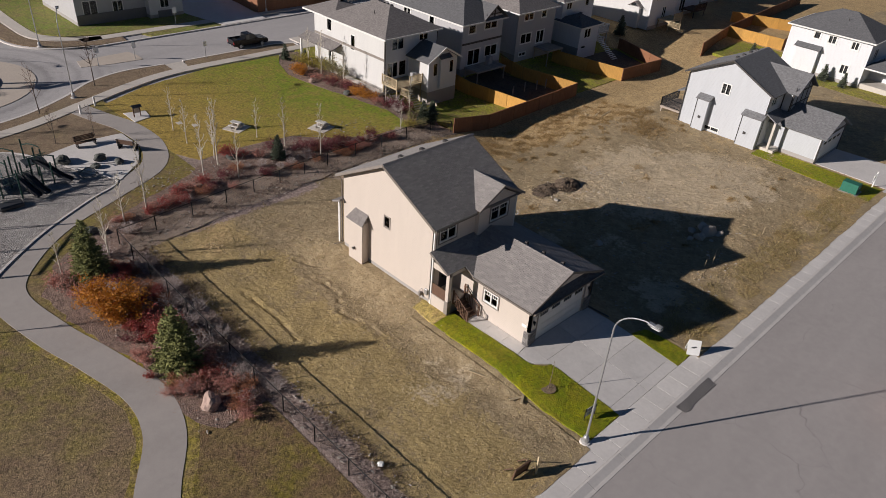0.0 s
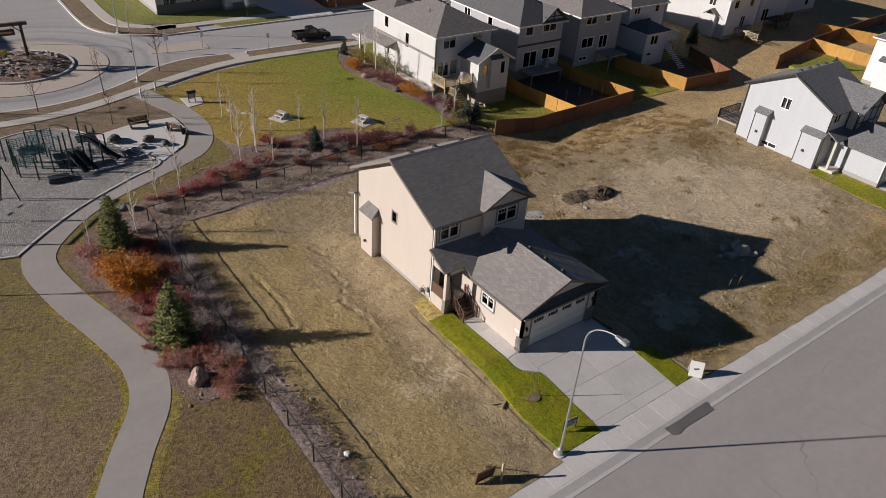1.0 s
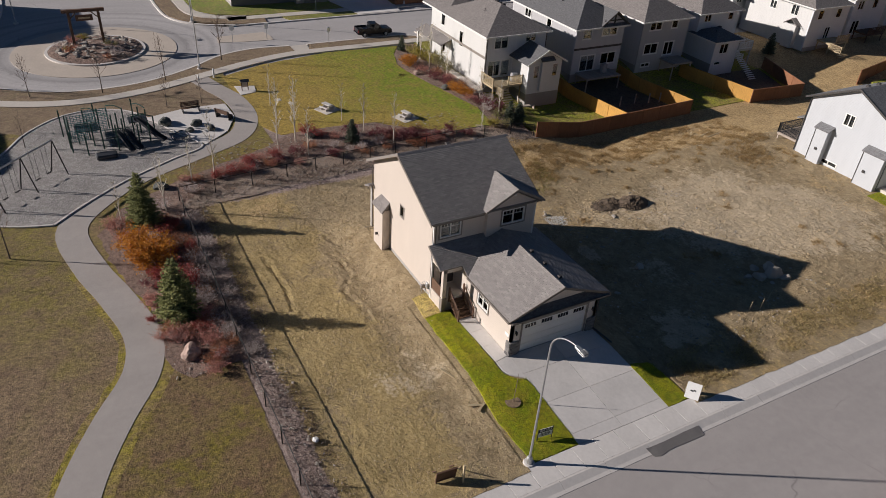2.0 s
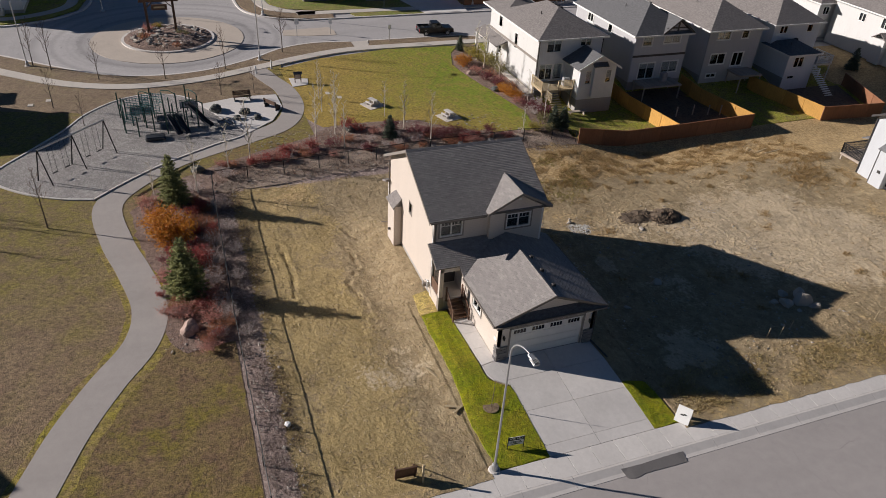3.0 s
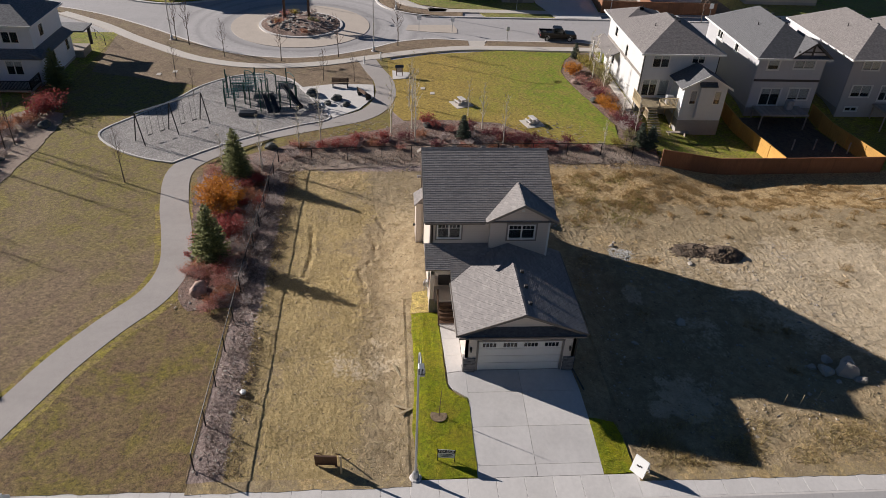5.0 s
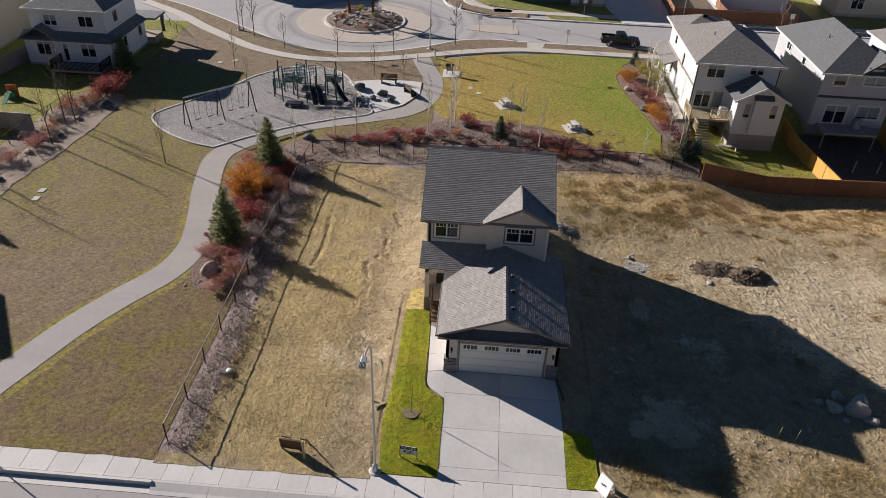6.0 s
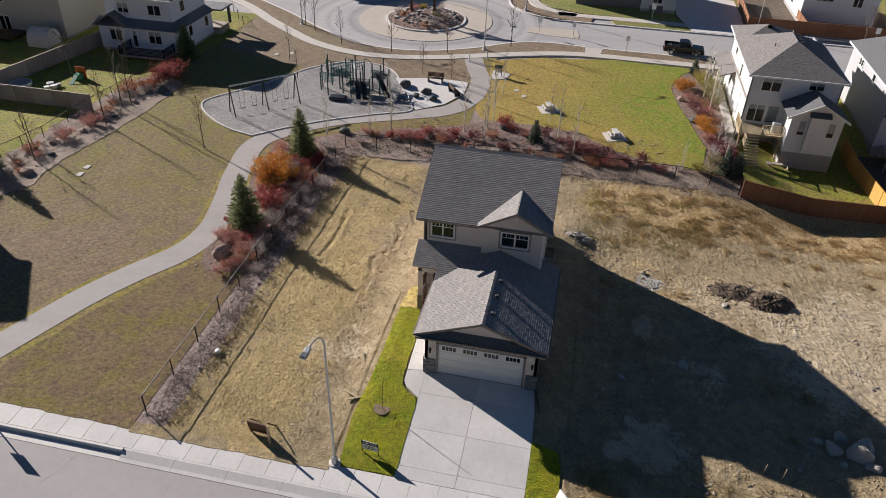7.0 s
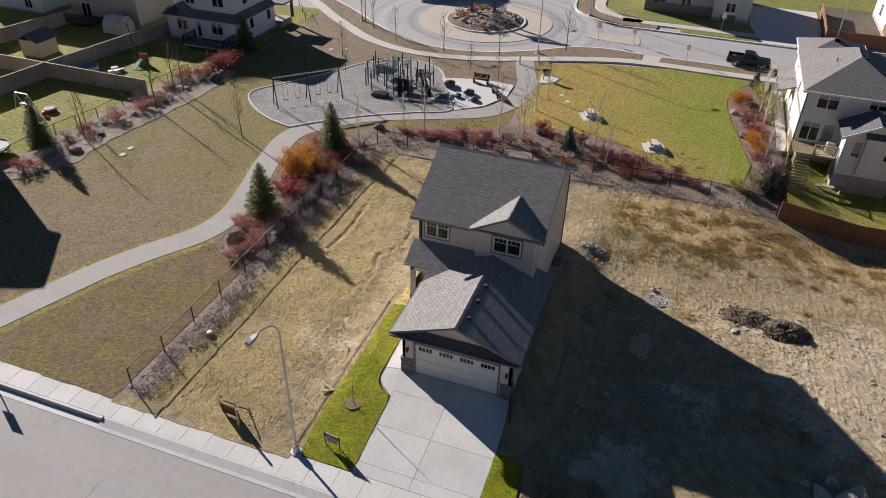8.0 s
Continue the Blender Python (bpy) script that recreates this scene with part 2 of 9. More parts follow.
def wood(name, c, stretch=(9, 9, 0.6), rough=0.75):
    n = Nodes(name, rough)
    at = n.place(False, stretch)
    rnd = n.node("ObjectInfo").outputs["Random"]
    grain, big = n.noise(at, 3, 5, 0.65, 0.4), n.noise(n.place(), 0.8, 4)
    col = n.ramp(grain, [(0.3, scaled(c, 0.62)), (0.5, c), (0.7, scaled(c, 1.25))])
    col = n.mix(0.35, col, n.ramp(big, [(0.3, scaled(c, 0.75)), (0.7, scaled(c, 1.2))]))
    col = n.mix(1.0, col, n.ramp(rnd, [(0.0, 0.84), (1.0, 1.12)]), "MULTIPLY")
    n.bump(grain, 0.35, 0.006)
    return n.done(col)


M = {}
M["dirt"] = make_dirt()
M["park"] = turf("park_turf", (0.25, 0.177, 0.10), (0.225, 0.182, 0.042), (0.187, 0.12, 0.077), 0.48, 0.12, 0.75, (0.012, -0.004, 0.34), 0.04)
M["olive"] = turf("olive_turf", (0.20, 0.14, 0.056), (0.185, 0.148, 0.022), (0.168, 0.103, 0.058), 0.48, 0.2)
M["verge"] = turf("verge_turf", (0.30, 0.235, 0.05), (0.26, 0.22, 0.02), (0.24, 0.165, 0.08), 0.5, 0.3)
M["brown_turf"] = turf("brown_turf", (0.26, 0.19, 0.118), (0.245, 0.19, 0.10), (0.20, 0.138, 0.09), 0.3, grain=0.4)
M["lawn"] = turf("lawn_turf", (0.385, 0.27, 0.055), (0.185, 0.235, 0.01), (0.30, 0.21, 0.052), 0.5, 0.07, 0.75, (0.008, 0.027, -1.08), 0.12)
M["sod"] = turf("sod_turf", (0.31, 0.295, 0.0), (0.215, 0.25, 0.0), (0.28, 0.24, 0.01), 0.7, 0.4, 0.6)
M["dull_sod"] = turf("dull_sod_turf", (0.46, 0.35, 0.11), (0.36, 0.29, 0.06), (0.38, 0.26, 0.11), 0.3)
M["yard"] = turf("yard_turf", (0.30, 0.27, 0.035), (0.20, 0.23, 0.014), (0.25, 0.19, 0.06), 0.55)
M["far_lawn"] = turf("far_lawn_turf", (0.26, 0.24, 0.06), (0.18, 0.225, 0.03), (0.23, 0.185, 0.065), 0.6)
M["mulch"] = make_stones("bark_mulch", (0.20, 0.135, 0.11), 17, (0.34, 0.24, 0.185))
M["scrub"] = make_stones("scrub_mulch", (0.265, 0.20, 0.175), 19, (0.39, 0.305, 0.235), 0.6)
# bare yard soil, its colour kept extra dark to carry house shade as well
M["yard_soil"] = make_stones("yard_soil", (0.10, 0.075, 0.058), 14, (0.17, 0.125, 0.085), 0.5)
M["gravel"] = make_stones("pea_gravel", (0.345, 0.325, 0.31), 17, (0.26, 0.24, 0.225), 0.3)
M["asphalt"] = make_asphalt("street_asphalt", (0.385, 0.355, 0.34))
M["far_asphalt"] = make_asphalt("far_street_asphalt", (0.41, 0.39, 0.385), rings=(-89.0, 13.8))
M["dark_asphalt"] = make_asphalt("patched_asphalt", (0.17, 0.16, 0.155), False)
M["path"] = make_asphalt("path_asphalt", (0.385, 0.35, 0.325), False)
M["apron"] = make_concrete("apron_concrete", (0.52, 0.45, 0.38))
M["concrete"] = make_concrete("concrete", (0.655, 0.625, 0.595))
M["walk"] = make_concrete("old_concrete", (0.60, 0.55, 0.49))
M["kerb"] = make_concrete("kerb_concrete", (0.68, 0.64, 0.60))
M["foundation"] = make_concrete("foundation_concrete", (0.36, 0.34, 0.32))
M["cream"] = siding("cream_siding", (0.58, 0.51, 0.445))
# the same cream siding, paler to make up for shade on the street side
M["cream_lifted"] = siding("beige_siding", (0.66, 0.585, 0.515))
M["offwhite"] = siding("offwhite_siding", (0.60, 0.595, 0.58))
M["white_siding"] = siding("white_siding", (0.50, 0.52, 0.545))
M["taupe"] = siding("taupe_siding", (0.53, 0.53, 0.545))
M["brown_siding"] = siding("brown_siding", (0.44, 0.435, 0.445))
# for grey houses, and white houses' east walls, whose blue shade tone it carries
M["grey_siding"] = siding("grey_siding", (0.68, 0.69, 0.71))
M["blue_grey"] = siding("blue_grey_siding", (0.70, 0.72, 0.76))
M["tan_siding"] = siding("tan_siding", (0.50, 0.44, 0.37))
M["tab"] = make_tabs()
M["roof"] = shingle_sheet("brown_shingles", (0.22, 0.20, 0.19))
M["roof_dark"] = shingle_sheet("charcoal_shingles", (0.13, 0.13, 0.135))
M["roof_grey"] = shingle_sheet("grey_shingles", (0.19, 0.19, 0.195))
M["trim"] = plain("white_trim", (0.78, 0.77, 0.74), 0.45, var=0.06)
M["dark_trim"] = plain("dark_trim", (0.055, 0.05, 0.048), 0.5)
M["taupe_trim"] = plain("taupe_trim", (0.25, 0.22, 0.195), 0.55)
M["fascia"] = plain("brown_fascia", (0.17, 0.145, 0.125), 0.5)
M["soffit"] = plain("soffit", (0.5, 0.46, 0.40), 0.6)
M["glass"] = make_glass()
M["blind"] = plain("window_blind", (0.74, 0.73, 0.72), 0.8, fine=12)
# near-black sheet that stands for the dark of the rooms
M["curtain"] = plain("dark_curtain", (0.035, 0.034, 0.036), 0.9)
M["inside"] = plain("dim_interior", (0.09, 0.085, 0.08), 0.9)
M["gdoor"] = plain("garage_door_paint", (0.74, 0.72, 0.68), 0.5, var=0.06, scale=1.5)
M["stone"] = by_island("cut_stone", (0.10, 0.095, 0.095), (0.26, 0.245, 0.235), 0.9, (0.17, 0.155, 0.15))
M["deckwood"] = wood("stained_deck", (0.15, 0.085, 0.05), (0.8, 9, 9))
M["cedar"] = wood("cedar_board", (0.50, 0.27, 0.06), (7, 7, 0.5))
M["redcedar"] = wood("stained_fence_board", (0.24, 0.105, 0.05), (7, 7, 0.5))
M["greyfence"] = wood("weathered_board", (0.40, 0.335, 0.28), (7, 7, 0.5))
M["palewood"] = wood("pale_lumber", (0.50, 0.40, 0.25), (6, 6, 1))
M["darkwood"] = wood("dark_timber", (0.115, 0.062, 0.038), (6, 6, 1))
M["galv"] = plain("galvanised_steel", (0.52, 0.53, 0.54), 0.42, 0.7, 0.1)
M["black_metal"] = plain("black_steel", (0.022, 0.021, 0.022), 0.5, 0.3)
M["wire"] = plain("black_wire", (0.03, 0.028, 0.028), 0.6)
M["rock"] = by_island("field_stone", (0.22, 0.20, 0.18), (0.50, 0.45, 0.39), 0.9, (0.34, 0.30, 0.26))
M["pink_rock"] = plain("granite_boulder", (0.42, 0.30, 0.25), 0.9, var=0.35, bump=0.6, fine=18)
M["dark_rock"] = plain("play_boulder", (0.10, 0.105, 0.095), 0.85, var=0.4, bump=0.6, fine=14)
M["clod"] = by_island("dry_clods", (0.28, 0.205, 0.115), (0.58, 0.45, 0.28), 1.0)
M["dark_soil"] = by_island("dug_soil", (0.04, 0.03, 0.022), (0.24, 0.175, 0.12), 1.0, (0.10, 0.072, 0.05))
M["heap_soil"] = plain("heaped_soil", (0.12, 0.088, 0.062), 1.0, var=0.5, scale=2.5, bump=0.8, fine=14)
M["ash"] = by_island("pale_rubble", (0.36, 0.34, 0.31), (0.66, 0.64, 0.60), 1.0)
M["straw"] = by_island("dry_blades", (0.24, 0.18, 0.07), (0.62, 0.50, 0.25), 0.9, thin=0.35)
M["sod_blade"] = by_island("sod_blades", (0.11, 0.18, 0.002), (0.26, 0.31, 0.008), 0.8, thin=0.3)
M["twig_bits"] = by_island("dead_stalks", (0.10, 0.07, 0.055), (0.30, 0.23, 0.18), 0.95, thin=0.2)
M["weed"] = by_island("brown_weeds", (0.24, 0.155, 0.07), (0.60, 0.44, 0.22), 0.9, thin=0.4)
M["weed_green"] = by_island("green_weeds", (0.22, 0.19, 0.05), (0.42, 0.36, 0.12), 0.9, thin=0.4)
M["bark"] = plain("grey_bark", (0.13, 0.105, 0.085), 0.95, var=0.4, bump=0.6, fine=25)
M["birch"] = plain("pale_bark", (0.68, 0.62, 0.53), 0.85, var=0.35, scale=6, bump=0.4, fine=20)
M["twig_grey"] = plain("grey_twigs", (0.46, 0.39, 0.36), 0.9, var=0.3)
M["twig"] = plain("brown_twigs", (0.19, 0.13, 0.10), 0.9, var=0.3)
M["needle"] = by_island("spruce_needles", (0.05, 0.066, 0.02), (0.34, 0.34, 0.11), 0.8, (0.17, 0.19, 0.06))
M["blue_needle"] = by_island("blue_spruce_needles", (0.04, 0.055, 0.035), (0.14, 0.16, 0.10), 0.8)
M["leaf_orange"] = by_island("orange_leaves", (0.32, 0.12, 0.02), (0.68, 0.31, 0.035), 0.7, (0.52, 0.19, 0.025), thin=0.35)
M["leaf_red"] = by_island("red_leaves", (0.17, 0.035, 0.032), (0.48, 0.11, 0.09), 0.7, (0.32, 0.06, 0.055), thin=0.3)
M["leaf_wine"] = by_island("burgundy_leaves", (0.09, 0.022, 0.032), (0.28, 0.07, 0.08), 0.7, thin=0.25)
M["leaf_pink"] = by_island("dusty_pink_leaves", (0.36, 0.15, 0.12), (0.66, 0.34, 0.28), 0.8, thin=0.3)
M["leaf_rust"] = by_island("rust_leaves", (0.26, 0.10, 0.055), (0.54, 0.26, 0.14), 0.8, thin=0.3)
M["leaf_yellow"] = by_island("yellow_leaves", (0.24, 0.20, 0.04), (0.50, 0.42, 0.10), 0.7, thin=0.35)
M["leaf_olive"] = by_island("olive_leaves", (0.17, 0.16, 0.06), (0.40, 0.36, 0.16), 0.7, thin=0.35)
M["leaf_grey"] = by_island("grey_stems", (0.36, 0.30, 0.29), (0.68, 0.60, 0.57), 0.9, thin=0.2)
M["play_green"] = plain("dark_green_steel", (0.03, 0.085, 0.07), 0.45, 0.2)
M["play_dark"] = plain("dark_play_plastic", (0.045, 0.048, 0.055), 0.4)
M["play_teal"] = plain("teal_net", (0.08, 0.22, 0.23), 0.6)
M["rubber"] = plain("black_rubber", (0.018, 0.018, 0.018), 0.8)
M["black_paint"] = plain("black_car_paint", (0.012, 0.012, 0.014), 0.22, 0.0, 0.1, bump=0.02)
M["red_paint"] = plain("red_car_paint", (0.20, 0.012, 0.014), 0.22, 0.0, 0.1, bump=0.02)
M["chrome"] = plain("chrome", (0.6, 0.6, 0.6), 0.18, 1.0, 0.05, bump=0.02)
M["car_glass"] = plain("car_glass", (0.012, 0.014, 0.016), 0.06, var=0.05, bump=0.0)
M["red_lens"] = plain("red_lens", (0.35, 0.01, 0.01), 0.2, bump=0.0)
M["white_paint"] = plain("white_board", (0.82, 0.82, 0.80), 0.4, var=0.05)
M["black_print"] = plain("black_print", (0.02, 0.02, 0.022), 0.6, var=0.05)
M["green_box"] = plain("green_cabinet", (0.03, 0.17, 0.115), 0.5, 0.1)
M["orange_toy"] = plain("orange_plastic", (0.6, 0.13, 0.03), 0.4)
M["green_toy"] = plain("green_plastic", (0.04, 0.30, 0.16), 0.4)
M["red_toy"] = plain("red_plastic", (0.55, 0.04, 0.02), 0.4)
M["tarp"] = plain("grey_tarp", (0.33, 0.33, 0.34), 0.6, var=0.3)
M["iron"] = plain("cast_iron", (0.12, 0.115, 0.11), 0.7, 0.4)


# ---- mesh helpers ----
def part(name, bm, material, parent=None, label=""):
    """Link a bmesh as one mesh object. World coordinates; under a thing they turn into its own."""
    me = bpy.data.meshes.new(name)
    if parent is not None:
        p, off = parent, Vector((0, 0, 0))
        while p is not None:
            off += p.location
            p = p.parent
        bm.transform(Matrix.Translation(-off))
    if "wall" in name:
        bmesh.ops.remove_doubles(bm, verts=bm.verts[:], dist=0.0005)
    bm.normal_update()
    bm.to_mesh(me)
    bm.free()
    me.materials.append(M[material])
    ob = new(name, me)
    ob.parent = parent
    if label:
        tagged(ob, label)
    return ob


def flat_mesh(name, verts, faces, material, parent=None, label=""):
    """The same from lists of corners and faces."""
    me = bpy.data.meshes.new(name)
    off = np.zeros(3)
    p = parent
    while p is not None:
        off += np.array(p.location)
        p = p.parent
    me.from_pydata((np.asarray(verts, float) - off).tolist(), [], [tuple(int(i) for i in f) for f in faces])
    me.materials.append(M[material])
    me.update()
    ob = new(name, me)
    ob.parent = parent
    if label:
        tagged(ob, label)
    return ob


def thing(name, label, category, at=(0, 0, 0), group=""):
    ob = new(name)
    ob.location = at
    ob.empty_display_size = 0.3
    return tagged(ob, label, category, group)


def box(bm, x0, x1, y0, y1, z0, z1, m=None):
    vs = [bm.verts.new(Vector(c) if m is None else m @ Vector(c)) for c in
          ((x0, y0, z0), (x1, y0, z0), (x1, y1, z0), (x0, y1, z0), (x0, y0, z1), (x1, y0, z1), (x1, y1, z1), (x0, y1, z1))]
    for f in ((0, 3, 2, 1), (4, 5, 6, 7), (0, 1, 5, 4), (1, 2, 6, 5), (2, 3, 7, 6), (3, 0, 4, 7)):
        bm.faces.new([vs[i] for i in f])
    return vs


def boxed(x0, x1, y0, y1, z0, z1, bevel=0.0, m=None):
    bm = bmesh.new()
    box(bm, x0, x1, y0, y1, z0, z1, m)
    if bevel:
        bmesh.ops.bevel(bm, geom=bm.edges[:], offset=bevel, segments=1, affect="EDGES", profile=0.5)
    return bm


def prism(bm, poly, axis, a, b):
    """A polygon pulled along an axis from a to b. poly lists the two other coordinates in x, y, z order."""
    def put(u, v, w):
        return {"x": (w, u, v), "y": (u, w, v), "z": (u, v, w)}[axis]
    lo = [bm.verts.new(put(u, v, a)) for u, v in poly]
    hi = [bm.verts.new(put(u, v, b)) for u, v in poly]
    bm.faces.new(lo)
    bm.faces.new(hi[::-1])
    for i in range(len(poly)):
        j = (i + 1) % len(poly)
        bm.faces.new((lo[j], lo[i], hi[i], hi[j]))
    bmesh.ops.recalc_face_normals(bm, faces=bm.faces[:])


def slab(bm, corners, thick):
    """A plane of any number of corners, with thickness below it."""
    corners = [Vector(c) for c in corners]
    nrm = (corners[1] - corners[0]).cross(corners[2] - corners[0]).normalized()
    if nrm.z < 0:
        corners, nrm = corners[::-1], -nrm
    top = [bm.verts.new(c) for c in corners]
    low = [bm.verts.new(c - nrm * thick) for c in corners]
    bm.faces.new(top)
    bm.faces.new(low[::-1])
    for i in range(len(top)):
        j = (i + 1) % len(top)
        bm.faces.new((top[i], low[i], low[j], top[j]))


def tube(bm, pts, radii, sides=6):
    """A round bar along points, closed at both ends."""
    pts = [Vector(p) for p in pts]
    rings = []
    for i, p in enumerate(pts):
        d = (pts[min(i + 1, len(pts) - 1)] - pts[max(i - 1, 0)]).normalized()
        a = d.orthogonal().normalized() if abs(d.z) < 0.95 else Vector((1, 0, 0))
        a = (a - d * a.dot(d)).normalized()
        b = d.cross(a)
        r = radii[i] if isinstance(radii, (list, tuple)) else radii
        rings.append([bm.verts.new(p + (a * math.cos(k * math.tau / sides) + b * math.sin(k * math.tau / sides)) * r) for k in range(sides)])
    for lo, hi in zip(rings, rings[1:]):
        for k in range(sides):
            j = (k + 1) % sides
            bm.faces.new((lo[k], lo[j], hi[j], hi[k]))
    bm.faces.new(rings[0][::-1])
    bm.faces.new(rings[-1])


def tubed(pts, radii, sides=6):
    bm = bmesh.new()
    tube(bm, pts, radii, sides)
    return bm


def smooth(a):
    a = max(0.0, min(1.0, a))
    return a * a * (3 - 2 * a)


def sag(x, y):
    """How far the land falls away towards the back yards."""
    return 1.5 * smooth((y - 48) / 11) * smooth((-37 - x) / 10) * smooth((x + 65) / 7) * smooth((106 - y) / 9)


def ground_z(x, y):
    """Height of the lots: a pad round the house, a shallow dip beside it, the streets cut lower."""
    fx = 1 - (x + 20.1) / 7.2 if x > -20.1 else (1 if x > -37 else smooth(1 - (-37 - x) / 5))
    fy = smooth(1 - (28 - y) / 3.2) if y < 28 else (1 if y < 36.7 else smooth(1 - (y - 36.7) / 3.0))
    z = 0.66 * max(0, min(1, fx)) * fy
    z -= 0.22 * smooth((y - 38) / 4) * smooth((64 - y) / 6) * smooth((x + 44) / 6) * smooth((-17 - x) / 6)
    z -= sag(x, y)
    if x > -12.7 or x < -72:
        z = -0.32
    return z


def patch(name, poly, lift, material, step=0.0, skirt=0.35, drape=True, parent=None):
    """A flat piece of ground of any outline, laid on the ground with its edge turned down."""
    bm = bmesh.new()
    bm.faces.new([bm.verts.new((x, y, 0)) for x, y in poly])
    bmesh.ops.recalc_face_normals(bm, faces=bm.faces[:])
    if bm.faces[0].normal.z < 0:
        bmesh.ops.reverse_faces(bm, faces=bm.faces[:])
    if step:
        xs, ys = [p[0] for p in poly], [p[1] for p in poly]
        for lo, hi, nrm in ((min(xs), max(xs), (1, 0, 0)), (min(ys), max(ys), (0, 1, 0))):
            k = math.floor(lo / step) + 1
            while k * step < hi:
                bmesh.ops.bisect_plane(bm, geom=bm.verts[:] + bm.edges[:] + bm.faces[:], plane_co=Vector(nrm) * k * step, plane_no=nrm)
                k += 1
    rim = [e for e in bm.edges if e.is_boundary]
    for v in bm.verts:
        v.co.z = (-sag(v.co.x, v.co.y) if drape == "land" else ground_z(v.co.x, v.co.y) if drape else 0) + lift
    down = bmesh.ops.extrude_edge_only(bm, edges=rim)
    for v in down["geom"]:
        if isinstance(v, bmesh.types.BMVert):
            v.co.z -= skirt
    ob = part(name, bm, material, parent)
    return tagged(ob, kind="structure") if parent is None else ob


def curve_pts(pts, steps=6):
    """A smooth line through points (Catmull-Rom)."""
    out = []
    pts = [Vector(p) for p in pts]
    ext = [2 * pts[0] - pts[1]] + pts + [2 * pts[-1] - pts[-2]]
    for i in range(1, len(ext) - 2):
        a, b, c, d = ext[i - 1:i + 3]
        for k in range(steps):
            t = k / steps
            out.append(0.5 * (2 * b + (c - a) * t + (2 * a - 5 * b + 4 * c - d) * t * t + (3 * b - a - 3 * c + d) * t ** 3))
    return out + [pts[-1]]


def ribbon(pts, width, steps=6, side=0.0):
    """Outline of a band along a smooth line; side shifts it to its left."""
    line = curve_pts([(*p, 0) for p in pts], steps)
    left, right = [], []
    for i, p in enumerate(line):
        d = (line[min(i + 1, len(line) - 1)] - line[max(i - 1, 0)]).normalized()
        n = Vector((-d.y, d.x, 0))
        left.append((p + n * (side + width / 2))[:2])
        right.append((p + n * (side - width / 2))[:2])
    return left + right[::-1]


def ragged(poly, amp=0.3, step=0.5, seed=0.0):
    """The same outline cut into short steps that wander a little."""
    out = []
    for (xa, ya), (xb, yb) in zip(poly, poly[1:] + poly[:1]):
        n = max(1, int(math.hypot(xb - xa, yb - ya) / step))
        for i in range(n):
            x, y = xa + (xb - xa) * i / n, ya + (yb - ya) * i / n
            k = noise.noise_vector((x * 0.9, y * 0.9, seed)) * amp + noise.noise_vector((x * 2.7, y * 2.7, seed + 5)) * amp * 0.5
            out.append((x + k.x, y + k.y))
    return out


def disc(cx, cy, r, n=48):
    return [(cx + r * math.cos(i * math.tau / n), cy + r * math.sin(i * math.tau / n)) for i in range(n)]


# ---- houses ----
def wall(bm, p0, p1, z0, z1, thick, openings=()):
    """A straight wall with rectangular openings (u0, u1, za, zb) cut through; thickness lies on the left of p0 to p1."""
    p0, p1 = Vector((*p0, 0)), Vector((*p1, 0))
    d = (p1 - p0).normalized()
    n = Vector((-d.y, d.x, 0))
    m = Matrix((d.to_4d(), n.to_4d(), Vector((0, 0, 1, 0)), Vector((0, 0, 0, 1)))).transposed()
    for i in range(3):
        m[3][i] = 0
    m.translation = p0
    length = (p1 - p0).length
    cuts = sorted({0.0, length, *[c for o in openings for c in o[:2]]})
    for a, b in zip(cuts, cuts[1:]):
        z = z0
        for o in sorted((o for o in openings if o[0] <= a + 1e-6 and o[1] >= b - 1e-6), key=lambda o: o[2]):
            if o[2] > z:
                box(bm, a, b, 0, thick, z, o[2], m)
            z = o[3]
        if z < z1:
            box(bm, a, b, 0, thick, z, z1, m)
    return m


def ring(u0, u1, za, zb, f, n0, n1, m):
    """A rectangular frame in one piece, f wide, between depths n0 and n1."""
    bm = bmesh.new()
    loops = []
    for n in (n0, n1):
        for k in (0, f):
            loops.append([bm.verts.new(m @ Vector((u, n, z))) for u, z in ((u0 + k, za + k), (u1 - k, za + k), (u1 - k, zb - k), (u0 + k, zb - k))])
    oa, ia, ob, ib = loops
    for i in range(4):
        j = (i + 1) % 4
        for q in ((oa[i], oa[j], ia[j], ia[i]), (ob[j], ob[i], ib[i], ib[j]), (oa[j], oa[i], ob[i], ob[j]), (ia[i], ia[j], ib[j], ib[i])):
            bm.faces.new(q)
    bmesh.ops.recalc_face_normals(bm, faces=bm.faces[:])
    return bm


